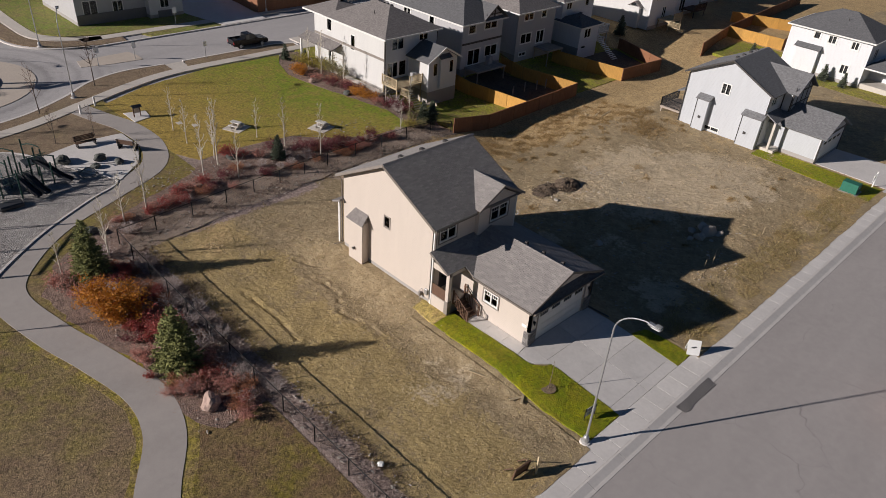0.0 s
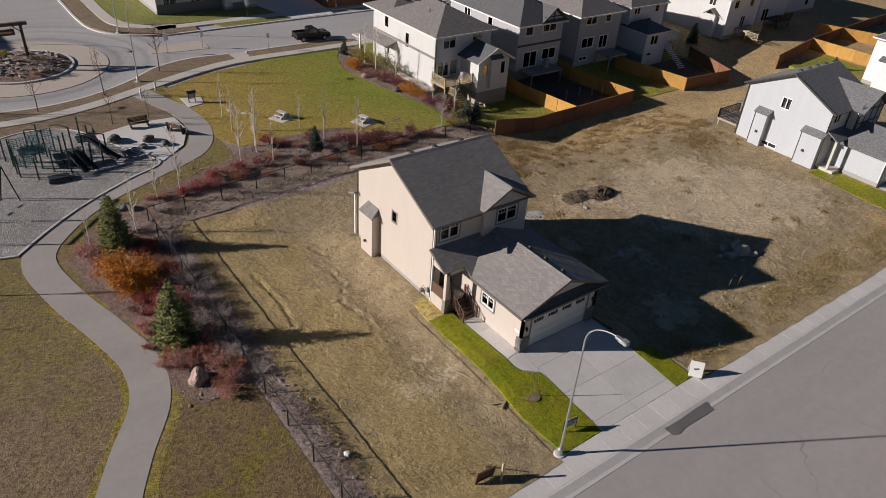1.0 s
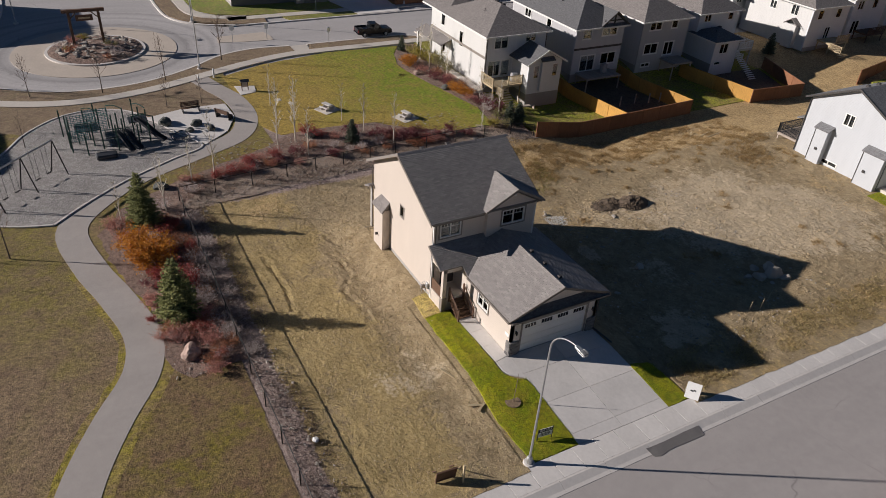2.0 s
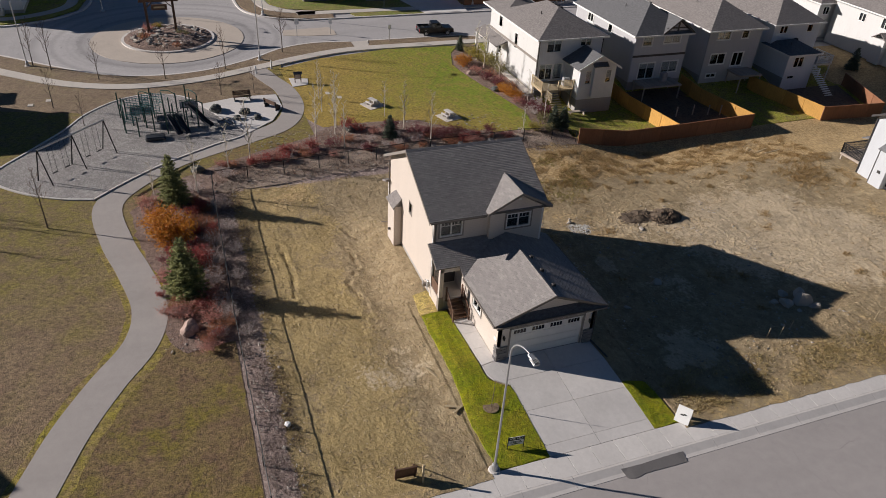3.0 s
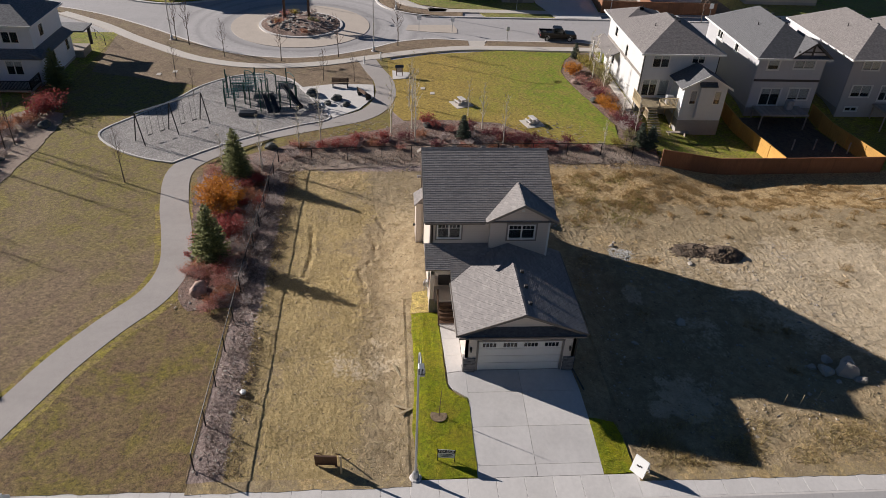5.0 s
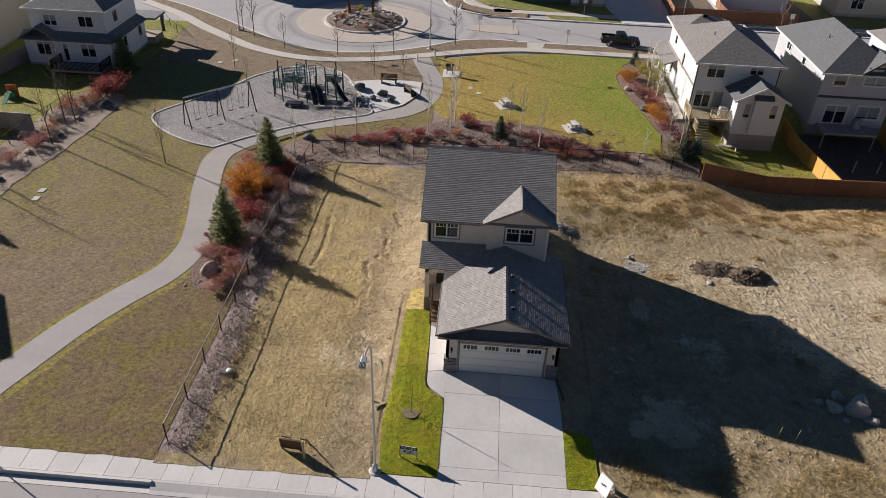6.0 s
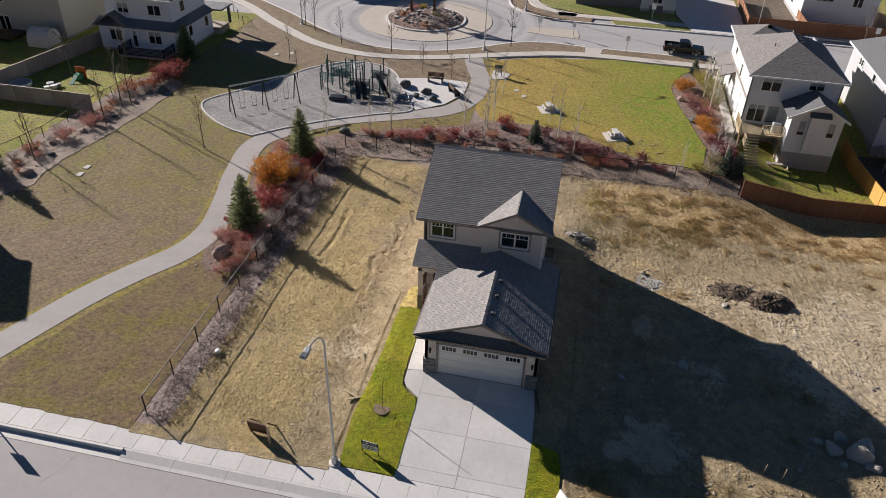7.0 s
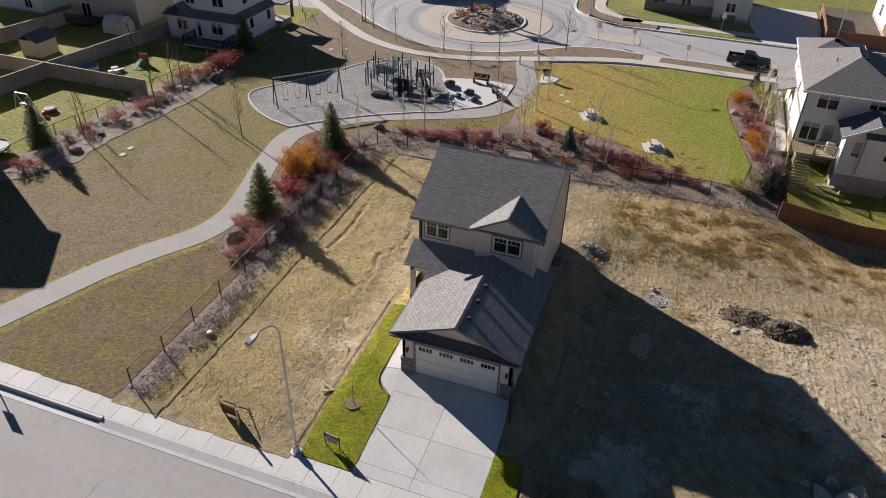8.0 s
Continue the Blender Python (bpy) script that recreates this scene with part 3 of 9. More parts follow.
def window(parent, m, u0, u1, za, zb, trim="trim", panes=2, bars=0, casing=0.0, casing_mat="dark_trim", blind=0.0, name="window"):
    """A framed window set in an opening of a wall whose matrix is m; panes side by side, bars across their tops."""
    f = 0.095
    frame_part = part(name, ring(u0, u1, za, zb, f, -0.03, 0.09, m), trim, parent)
    w = (u1 - u0 - 2 * f) / panes
    for i in range(1, panes):
        c = u0 + f + i * w
        part("mullion", boxed(c - f / 2, c + f / 2, -0.02, 0.07, za + f, zb - f, 0, m), trim, frame_part)
    if bars:
        zt = zb - f - 0.28 * (zb - za)
        part("glazing_bar", boxed(u0 + f, u1 - f, 0.012, 0.03, zt - 0.02, zt + 0.02, 0, m), trim, frame_part)
        for i in range(panes):
            for k in range(1, bars + 1):
                c = u0 + f + i * w + k * w / (bars + 1)
                part("glazing_bar", boxed(c - 0.015, c + 0.015, 0.012, 0.03, zt, zb - f, 0, m), trim, frame_part)
    if casing:
        part("casing", ring(u0 - casing, u1 + casing, za - casing, zb + casing, casing, -0.045, 0.0, m), casing_mat, frame_part)
    for i in range(panes):
        a = u0 + f + i * w
        bm = boxed(a, a + w, 0.035, 0.043, za + f, zb - f, 0, m)
        pane = part("pane", bm, "glass", frame_part)
        pane.visible_shadow = False
    if blind:
        bm = boxed(u0 + f, u1 - f, 0.07, 0.08, zb - f - blind * (zb - za - 2 * f), zb - f, 0, m)
        part("blind", bm, "blind", frame_part)
    # added dark sheet close behind the panes, in place of an unlit room
    part("curtain", boxed(u0 + f, u1 - f, 0.13, 0.14, za + f, zb - f, 0, m), "curtain", frame_part)
    return frame_part


def shingles(verts, faces, poly, tab=0.33, course=0.138, rng=random):
    """Overlapping shingle tabs on a convex roof plane, eave first; added to the lists."""
    pts = [Vector(p) for p in poly]
    nrm = (pts[1] - pts[0]).cross(pts[2] - pts[0]).normalized()
    if nrm.z < 0:
        nrm = -nrm
    up = (Vector((0, 0, 1)) - nrm * nrm.z).normalized()
    along = up.cross(nrm)
    o = pts[0]
    flat = [((p - o).dot(along), (p - o).dot(up)) for p in pts]
    v0, v1 = min(q[1] for q in flat), max(q[1] for q in flat)
    rows = int((v1 - v0) / course) + 1

    def span(v):
        us = []
        for (ua, va), (ub, vb) in zip(flat, flat[1:] + flat[:1]):
            if (va - v) * (vb - v) <= 0 and abs(va - vb) > 1e-9:
                us.append(ua + (ub - ua) * (v - va) / (vb - va))
        return (min(us), max(us)) if len(us) > 1 else None

    for r in range(rows):
        v = v0 + r * course
        s = span(min(v + course * 0.5, v1 - 0.01))
        if not s:
            continue
        shift = (r % 2) * tab / 2 + rng.uniform(-0.008, 0.008)
        u = math.floor((s[0] - shift) / tab) * tab + shift
        while u < s[1]:
            a, b = max(u, s[0]), min(u + tab - 0.016, s[1])
            u += tab
            if b - a < 0.03:
                continue
            lift, side = rng.uniform(0.021, 0.025), rng.uniform(-0.001, 0.001)
            lo, hi = v - rng.uniform(0, 0.012), min(v + course + 0.03, v1)
            k = len(verts)
            for uu, vv, h in ((a, lo, 0.001), (b, lo, 0.001), (b, hi, 0.001), (a, hi, 0.001), (a, lo, lift - side), (b, lo, lift + side), (b, hi, 0.004), (a, hi, 0.004)):
                verts.append((o + along * uu + up * vv + nrm * h)[:])
            faces += [(k + 4, k + 5, k + 6, k + 7), (k, k + 1, k + 5, k + 4), (k + 1, k + 2, k + 6, k + 5), (k + 3, k, k + 4, k + 7)]


# ---- ground, streets and paths ----
def spaced(lo, hi, a, b, fine, coarse):
    """Grid lines: fine between a and b, widening outside."""
    out = [a + i * fine for i in range(int(round((b - a) / fine)) + 1)]
    for sign, end, start in ((-1, lo, a), (1, hi, b)):
        s, p = coarse, start
        while (p - end) * sign < 0:
            p += sign * s
            s *= 1.35
            out.append(p)
    return sorted(out)


def blob(x, y, cx, cy, rx, ry):
    return smooth(1.35 - math.hypot((x - cx) / rx, (y - cy) / ry))


def cover_at(x, y):
    """Shares of pale mud, straw and brown weeds on the lots."""
    pale = 0.95 * blob(x, y, -29, 59, 8, 9) + 0.6 * blob(x, y, -24, 66, 6, 8) + 0.5 * blob(x, y, -33, 48, 3, 5) + 0.35 * blob(x, y, -22, 24, 3, 3) + 0.4 * blob(x, y, -24, 46, 3.5, 2.5) + 0.5 * blob(x, y, -18.5, 43.5, 2.5, 2.5)
    pale += 0.9 * blob(x, y, -28.4, 42.9, 1.3, 0.8) + 0.9 * blob(x, y, -17.3, 43.2, 1.2, 1.0) + 0.7 * blob(x, y, -17.2, 41.2, 0.9, 0.8)
    straw = 0.62 * smooth((26.5 - y) / 4) + 0.45 * blob(x, y, -45, 42, 6, 8) + 0.2 * blob(x, y, -16, 55, 5, 12)
    straw -= 0.25 * blob(x, y, -33, 25, 5, 2.5)
    weeds = 1.0 * smooth((-39.5 - x) / 4) * smooth((y - 37) / 6) + 0.35 * smooth((x + 18.5) / 2.5) * smooth((y - 39) / 3) + 0.35 * blob(x, y, -33, 44, 5, 6) + 0.3 * smooth((y - 66) / 5)
    weeds += 0.5 * smooth((-39 - x) / 4) * smooth((28 - y) / 6) * 0.7
    scrub = 0.85 * smooth((17.45 - y) / 1.2) + 0.8 * smooth((-45.6 - x) / 1.6) * (0.35 if 33 < y < 52 else 1.0) * smooth((52 - y) / 2)
    scrub *= 1.0 if x < -12.7 else 0.0
    return max(0, min(1, pale)), max(0, min(1, straw)), max(0, min(1, weeds)), max(0, min(1, scrub))


RUTS = (((-36.0, 24.1), (-34.6, 24.5), (-33.0, 24.5), (-31.2, 23.4), (-28.6, 23.9), (-27.2, 23.8)), ((-37.4, 19.5), (-33.6, 19.8), (-30.6, 19.5)), ((-38.4, 24.6), (-36.4, 25.4)), ((-28.4, 51.3), (-28.2, 52.7), (-26.7, 54.0), (-25.6, 55.4), (-24.0, 57.2)), ((-27.6, 50.8), (-27.4, 52.3), (-26.0, 53.4), (-24.8, 54.8)))


def relief(x, y):
    """Lumps of the rough lots, on top of their even height."""
    if not (-49.7 < x < -12.75 and 14.9 < y < 77.1) or (-27.5 < x < -12.8 and 26.6 < y < 38.7):
        return 0.0
    fade = smooth((x + 49.6) / 1.5) * smooth((-12.9 - x) / 1.2) * smooth((y - 15) / 1.5)
    rough = 1.0 if y > 37.5 else 0.75
    return fade * rough * (0.07 * noise.noise((x * 0.3, y * 0.3, 3)) + 0.028 * noise.noise((x * 1.1, y * 1.1, 7)) + 0.02 * noise.noise((x * 2.6, y * 2.6, 1)) + 0.06 * abs(noise.noise((x * 4.2, y * 4.2, 4)))+ 0.03 * noise.noise((x * 0.7 + 3 * noise.noise((x * 0.3, y * 0.3, 2)), y * 2.2, 9)) ** 2)


def lot_z(x, y):
    return ground_z(x, y) + relief(x, y)


def make_ground():
    gx = spaced(-1500, 1200, -49.6, -12.8, 0.16, 0.6)
    gy = spaced(-1200, 1500, 15.0, 77.0, 0.155, 0.6)
    verts, cols = [], []
    for x in gx:
        for y in gy:
            z = ground_z(x, y)
            if -49.7 < x < -12.75 and 14.9 < y < 77.1:
                z += relief(x, y)
                on_slab = -27.5 < x < -12.8 and 26.6 < y < 38.7
                if on_slab:
                    z = ground_z(x, y) - 0.05
                for line in RUTS:
                    for (xa, ya), (xb, yb) in zip(line, line[1:]):
                        L2 = (xb - xa) ** 2 + (yb - ya) ** 2
                        f = max(0.0, min(1.0, ((x - xa) * (xb - xa) + (y - ya) * (yb - ya)) / L2))
                        d = math.hypot(x - xa - f * (xb - xa), y - ya - f * (yb - ya))
                        if d < 0.75:
                            z += (-0.09 * math.exp(-(d / 0.17) ** 2) + 0.045 * math.exp(-((d - 0.35) / 0.2) ** 2)) * (0.5 + noise.noise((x * 1.5, y * 1.5, 6)))
            if -72 < x < -50.2 and 40 < y < 95:
                z -= 0.3
            verts.append((x, y, z))
            cols.append(cover_at(x, y))
    k = len(gy)
    faces = [(i * k + j, (i + 1) * k + j, (i + 1) * k + j + 1, i * k + j + 1) for i in range(len(gx) - 1) for j in range(k - 1)]
    ob = flat_mesh("ground", verts, faces, "dirt")
    att = ob.data.color_attributes.new("cover", "FLOAT_COLOR", "POINT")
    att.data.foreach_set("color", np.array(cols, dtype=np.float32).ravel())
    return tagged(ob, "bare building lots with tan soil and dry grass", "ground", kind="structure")


make_ground()

# near street
patch("road", [(-11.0, -70), (9, -70), (9, 190), (-11.0, 190)], -0.13, "asphalt", drape=False, skirt=0.1)
patch("gutter", [(-11.05, -70), (-10.62, -70), (-10.62, 190), (-11.05, 190)], -0.115, "kerb", drape=False, skirt=0.1)


def kerb_strip(name, y0, y1, rolled):
    bm = bmesh.new()
    prof = [(-11.36, -0.3), (-11.36, 0.03), (-11.24, 0.026), (-10.8, -0.09), (-10.58, -0.116), (-10.58, -0.3)] if rolled else [(-11.3, -0.3), (-11.3, 0.09), (-11.15, 0.09), (-11.09, -0.1), (-11.09, -0.3)]
    for a in np.arange(y0, y1 - 0.01, 3.0):
        prism(bm, prof, "y", a + 0.006, min(a + 3.0, y1) - 0.006)
    return tagged(part(name, bm, "kerb"), kind="structure")


kerb_strip("kerb_upright", -40, 15.6, False)
kerb_strip("kerb_rolled", 15.6, 120, True)

# park side: turf, beds, path
PATH = [(-11.7, 1.9), (-12.9, 2.35), (-15.8, 3.4), (-19.0, 4.6), (-22.3, 5.9), (-25.4, 7.55), (-28.7, 9.55), (-32.2, 10.1), (-36.6, 9.2), (-41.0, 8.0), (-46.5, 7.3), (-50.3, 9.5), (-53.6, 13.3), (-56.2, 18.5), (-58.8, 23.2), (-63.0, 25.2), (-68.0, 25.2), (-72.0, 24.0), (-76.3, 22.8)]
patch("park_turf", [(-12.85, -20), (-12.85, 15.1), (-28, 15.1), (-48, 15.1), (-52, 26), (-78.5, 26), (-72.6, 14), (-72.6, 8), (-77, 0), (-84, -8), (-84, -20)], 0.02, "park", drape=False)
patch("olive_turf", ragged([(-12.86, 4.2), (-15.5, 4.9), (-22, 7.2), (-27.5, 11), (-27.5, 15.05), (-12.86, 15.05)], 0.15), 0.024, "olive", drape=False)
patch("path_verge", ragged(ribbon(PATH[:10], 0.8, 6, -1.35), 0.22), 0.03, "verge", drape=False)
patch("path_verge_far", ragged(ribbon(PATH[1:10], 0.6, 6, 1.25), 0.2), 0.03, "verge", drape=False)
patch("verge_turf", ragged([(-56.5, 14), (-66.5, 4), (-70, -8), (-83, -9), (-75.2, 2.0), (-73.0, 9.5), (-74, 17), (-77, 23.5), (-66.5, 24), (-66, 14)], 0.1), 0.028, "brown_turf", drape=False)
patch("lawn", ragged([(-52.3, 44), (-52.0, 48.6), (-56.7, 49.4), (-60.7, 48.6), (-67.6, 47.2), (-72.1, 46.7), (-76.5, 48.2), (-79.0, 50.0), (-79.3, 40), (-77.6, 31), (-75, 25.6), (-67, 26), (-60, 26), (-57.5, 27.2), (-57.6, 32.5), (-56.8, 37.3), (-54.1, 40)], 0.12), 0.034, "lawn", drape=False)
patch("bed_west", ragged([(-26.8, 12.2), (-28.3, 11.1), (-34.6, 10.95), (-40.6, 9.5), (-45.2, 9.0), (-48.6, 11.2), (-51.2, 15.2), (-53.4, 20), (-55.6, 25.4), (-57.6, 28), (-57.7, 32.5), (-56.9, 37.4), (-54.2, 40.1), (-52.4, 44), (-52.0, 48.2), (-51.2, 52), (-48.4, 52), (-48.0, 30), (-46.5, 15.3), (-27.4, 15.4)], 0.25), 0.042, "mulch", step=1.0, drape="land")
patch("bed_margin", ragged([(-47.2, 15.5), (-50.4, 19), (-51.6, 25), (-52.0, 36), (-51.5, 47.5), (-50.6, 51.9), (-48.2, 51.9), (-47.8, 30), (-46.4, 16.5)], 0.3), 0.048, "scrub", step=1.0, drape="land")
patch("bed_east", ragged([(-79.0, 50.2), (-76.5, 48.3), (-72.1, 46.8), (-67.6, 47.3), (-60.7, 48.7), (-56.7, 49.5), (-52.0, 48.6), (-51.4, 52.3), (-61, 52.6), (-79, 52.6)], 0.2), 0.042, "mulch", step=1.0, drape="land")
patch("bed_north", ragged([(-26, -13.6), (-29.4, -10.6), (-34.1, -7.6), (-39.6, -7.9), (-45.3, -6.8), (-54.7, -6.3), (-58.5, -7.0), (-59.5, -10.8), (-56.9, -12.3), (-47.5, -12.9), (-38, -13.2)], 0.35), 0.06, "scrub", drape=False)
patch("path", ribbon(PATH, 2.25), 0.052, "path", drape=False)
patch("far_walk", ribbon([(-92, -19), (-87, -12), (-82.0, -6.6), (-78.2, -2.0), (-75.0, 2.3), (-73.0, 7.3), (-72.6, 12.0), (-73.6, 17.5), (-76.0, 23.5), (-78.5, 29.5), (-80.2, 36), (-80.3, 46), (-80.3, 58), (-80.3, 130)], 1.45), 0.09, "walk", drape=False)

# play area
GRAVEL = [(-47.9, 6.2), (-48.6, 3.8), (-49.9, 1.4), (-51.9, -0.9), (-53.7, -2.0), (-55.3, -1.6), (-58.5, 0.6), (-62.5, 3.2), (-66.0, 5.0), (-69.0, 8.0), (-69.8, 11.2), (-68.6, 14.2), (-66.0, 16.0), (-61.5, 17.9), (-57.8, 19.6), (-55.9, 16.4), (-53.3, 12.2), (-50.6, 8.9)]
gline = [tuple(p[:2]) for p in curve_pts([(*p, 0) for p in GRAVEL + GRAVEL[:1]], 5)][:-1]
patch("play_gravel", gline, 0.07, "gravel", drape=False)
edge_bm = bmesh.new()
for i, a in enumerate(gline):
    b = gline[(i + 1) % len(gline)]
    d = (Vector((*b, 0)) - Vector((*a, 0)))
    m = Matrix.Translation((*a, 0)) @ Matrix.Rotation(math.atan2(d.y, d.x), 4, "Z")
    box(edge_bm, -0.02, d.length + 0.02, -0.09, 0.09, -0.1, 0.13, m)
tagged(part("play_border", edge_bm, "concrete"), "pale concrete border round the play gravel", "border", kind="structure")
patch("play_pad", [(-65.9, 15.7), (-67.2, 20), (-67.0, 24.0), (-63.5, 24.1), (-60.2, 22.6), (-57.9, 20.0), (-61.4, 18.3)], 0.1, "concrete", drape=False)
patch("sign_pad", [(-68.8, 26.2), (-71.6, 26.2), (-71.0, 28.3), (-69.2, 28.0)], 0.09, "concrete", drape=False)

# far street with its roundabout
patch("far_road", [(-190, -120), (-68, -120), (-68, 260), (-190, 260)], -0.1, "far_asphalt", drape=False, skirt=0.1)
KERB = [(-97, -26), (-92.5, -15), (-86.5, -6.0), (-80.8, 1.0), (-77.0, 6.5), (-75.6, 12.0), (-76.3, 17.5), (-79.0, 22.8), (-82.2, 27.0), (-83.6, 31.5), (-83.3, 36.4)]
WALK_OUT = [(-80.85, 36.4), (-79.2, 29.7), (-76.7, 23.6), (-74.3, 17.6), (-73.3, 12.0), (-73.7, 7.2), (-75.6, 2.0), (-78.7, -2.4), (-82.5, -7.1), (-87.5, -12.5), (-92.6, -19.5)]
patch("boulevard_turf", [tuple(p[:2]) for p in curve_pts([(*p, 0) for p in KERB], 5)] + WALK_OUT, 0.05, "brown_turf", drape=False)
patch("boulevard_kerb", ribbon(KERB, 0.3), 0.07, "kerb", drape=False)
patch("boulevard_strip", [(-83.1, 39), (-81.1, 38.3), (-81.1, 54), (-82.0, 54.2), (-83.0, 52)], 0.05, "brown_turf", drape=False)
patch("strip_kerb", [(-83.4, 38.8), (-83.12, 38.8), (-83.02, 52), (-82.0, 54.3), (-81.2, 54.4), (-82.2, 54.7), (-83.3, 52.4)], 0.07, "kerb", drape=False)
patch("crossing_ramp", [(-83.2, 36.5), (-80.5, 36), (-80.5, 38.4), (-83.2, 38.7)], 0.03, "walk", drape=False)
patch("front_drive", [(-84.2, 55), (-74.6, 55), (-74.6, 61), (-84.2, 61)], 0.045, "walk", drape=False)
patch("roundabout_apron", disc(-89, 13.8, 9.4), -0.05, "apron", drape=False, skirt=0.1)
patch("island_kerb", disc(-89, 13.8, 5.7), 0.1, "kerb", drape=False, skirt=0.2)
patch("splitter_island", [(-89.9, 28.6), (-87.6, 28.2), (-86.9, 31.5), (-86.6, 35.3), (-88.4, 35.4), (-90.2, 35.0)], -0.06, "apron", drape=False, skirt=0.1)
patch("far_boulevard", ribbon([(-120, 25.4), (-108, 25.2), (-101.0, 25.8), (-97.4, 28.6), (-95.6, 33.0), (-95.1, 36.8)], 2.2), 0.04, "brown_turf", drape=False)
patch("far_kerb", ribbon([(-120, 23.9), (-106, 23.8), (-99.6, 24.6), (-95.8, 27.8), (-94.2, 32.6), (-93.9, 40), (-93.9, 130)], 0.3), 0.06, "kerb", drape=False)
patch("far_walk_east", ribbon([(-120, 27.4), (-108, 27.3), (-102.0, 27.8), (-98.8, 30.4), (-97.2, 34.4), (-96.9, 40), (-96.9, 130)], 1.6), 0.07, "walk", drape=False)
patch("far_lawn", [(-135, 28.4), (-108, 28.2), (-102.6, 28.7), (-99.7, 31), (-98.2, 34.8), (-97.8, 40), (-97.8, 130), (-190, 130), (-190, 28.4)], 0.05, "far_lawn", drape=False)
patch("far_strip", [(-96.1, 39.5), (-94.2, 40.2), (-94.1, 50.5), (-95.9, 52)], 0.045, "far_lawn", drape=False)
patch("far_drive", [(-101.8, 48.9), (-94.0, 50.6), (-94.0, 57.5), (-103.5, 58.4), (-112, 58.2), (-112, 49)], 0.1, "concrete", drape=False)
patch("far_lot_west", [(-190, 3.4), (-110, 3.4), (-104, 2.4), (-100.2, -1.0), (-98.2, -6.5), (-100.5, -14), (-108, -30), (-190, -30)], 0.05, "yard", drape=False)
patch("west_kerb", ribbon([(-120, 4.0), (-109, 4.0), (-103.3, 2.8), (-99.6, -0.8), (-97.6, -6.4), (-100, -14), (-107, -28)], 0.3), 0.07, "kerb", drape=False)
patch("west_walk", ribbon([(-120, 1.6), (-110, 1.6), (-105.3, 0.8), (-102.0, -2.6), (-100.6, -7.2), (-102.6, -14)], 1.5), 0.08, "walk", drape=False)

# yards of the neighbours
patch("street_yard", [(-116, 58.9), (-97.6, 58.6), (-97.4, 80), (-116, 80)], 0.06, "yard_soil", drape=False)
patch("yard_north", [(-72.5, -60), (-30, -60), (-26, -13.6), (-38, -13.2), (-47.5, -12.9), (-59.5, -10.8), (-66, -9.0), (-84, -9.0), (-84, -60)], 0.04, "yard", drape=False)
patch("yard_west", [(-79.4, 52.6), (-49.6, 52.6), (-50.0, 97), (-79.4, 100)], 0.05, "yard", step=1.5, drape="land")
# bare soil whose dark colour also stands for the shade over these yards
patch("bare_yard", ragged([(-61.0, 63.2), (-49.4, 64.7), (-49.7, 74.5), (-61.0, 73.0)], 0.1), 0.07, "yard_soil", step=1.5, drape="land")
patch("bare_yard_far", ragged([(-59.5, 83.2), (-49.6, 85.4), (-48.9, 93.2), (-58, 96.5)], 0.1), 0.07, "yard_soil", step=1.5, drape="land")
patch("service_walk", [(-77, 51.7), (-61, 51.7), (-61, 52.6), (-77, 52.6)], 0.09, "walk", drape=False)
patch("east_lawn", [(-13.0, 72.6), (-25.4, 73.6), (-25.4, 76.4), (-13.0, 76.5)], 0.05, "sod", step=2.0)
patch("east_yard", [(-13, 103), (-46.0, 104), (-46.5, 114.5), (-13, 114)], 0.03, "yard", drape=False)

# pavement of the near street: each slab is a piece
walk_base = patch("sidewalk", [(-12.85, -40), (-11.36, -40), (-11.36, 120), (-12.85, 120)], -0.03, "foundation", drape=False, skirt=0.3)
slab_mesh = None
for y in np.arange(-20, 90, 1.5):
    if slab_mesh is None:
        bm = boxed(-0.742, 0.742, -0.743, 0.743, -0.05, 0.03, 0.008)
        ob = part("paving_slab", bm, "concrete")
        slab_mesh = ob.data
    else:
        ob = new("paving_slab", slab_mesh)
    ob.parent = walk_base
    ob.location = (-12.105, y + 0.75, 0.0)

for name, mat, y0, y1, edge in (("soil_verge", "dirt", 38.6, 76.0, -12.32), ("soil_verge_west", "dirt", 15.2, 26.6, -12.42), ("turf_verge", "olive", -20.0, 15.2, -12.62)):
    strip = patch(name, ragged([(-13.1, y0), (edge, y0), (edge, y1), (-13.1, y1)], 0.1, 0.25, 3.0), 0.046, mat, drape=False, skirt=0.06)
    if mat == "dirt":
        shares = strip.data.color_attributes.new("cover", "FLOAT_COLOR", "POINT")
        shares.data.foreach_set("color", np.tile(np.array((0.15, 0.4, 0.3, 0.0), dtype=np.float32), len(strip.data.vertices)))

# driveway and front walk
DRIVE = [(-12.86, 30.05, 36.8), (-13.6, 30.05, 36.8), (-16.06, 30.05, 36.8), (-18.49, 30.05, 36.7), (-20.15, 30.05, 36.5)]
drive = patch("driveway", [(-12.86, 30.07), (-18.5, 30.07), (-20.15, 30.07), (-20.15, 36.45), (-12.86, 36.78)], -0.01, "foundation", step=1.0)
for (xa, a0, a1), (xb, b0, b1) in zip(DRIVE, DRIVE[1:]):
    za, zb = ground_z(xa - 0.01, 32), ground_z(xb, 32)
    for y0, y1, w0, w1 in ((a0, 33.235, b0, 33.235), (33.255, a1, 33.255, b1)):
        bm = bmesh.new()
        slab(bm, [(xa - 0.009, y0, za + 0.03), (xa - 0.009, y1, za + 0.03), (xb + 0.009, w1, zb + 0.03), (xb + 0.009, w0, zb + 0.03)], 0.1)
        part("concrete_slab", bm, "concrete", drive)
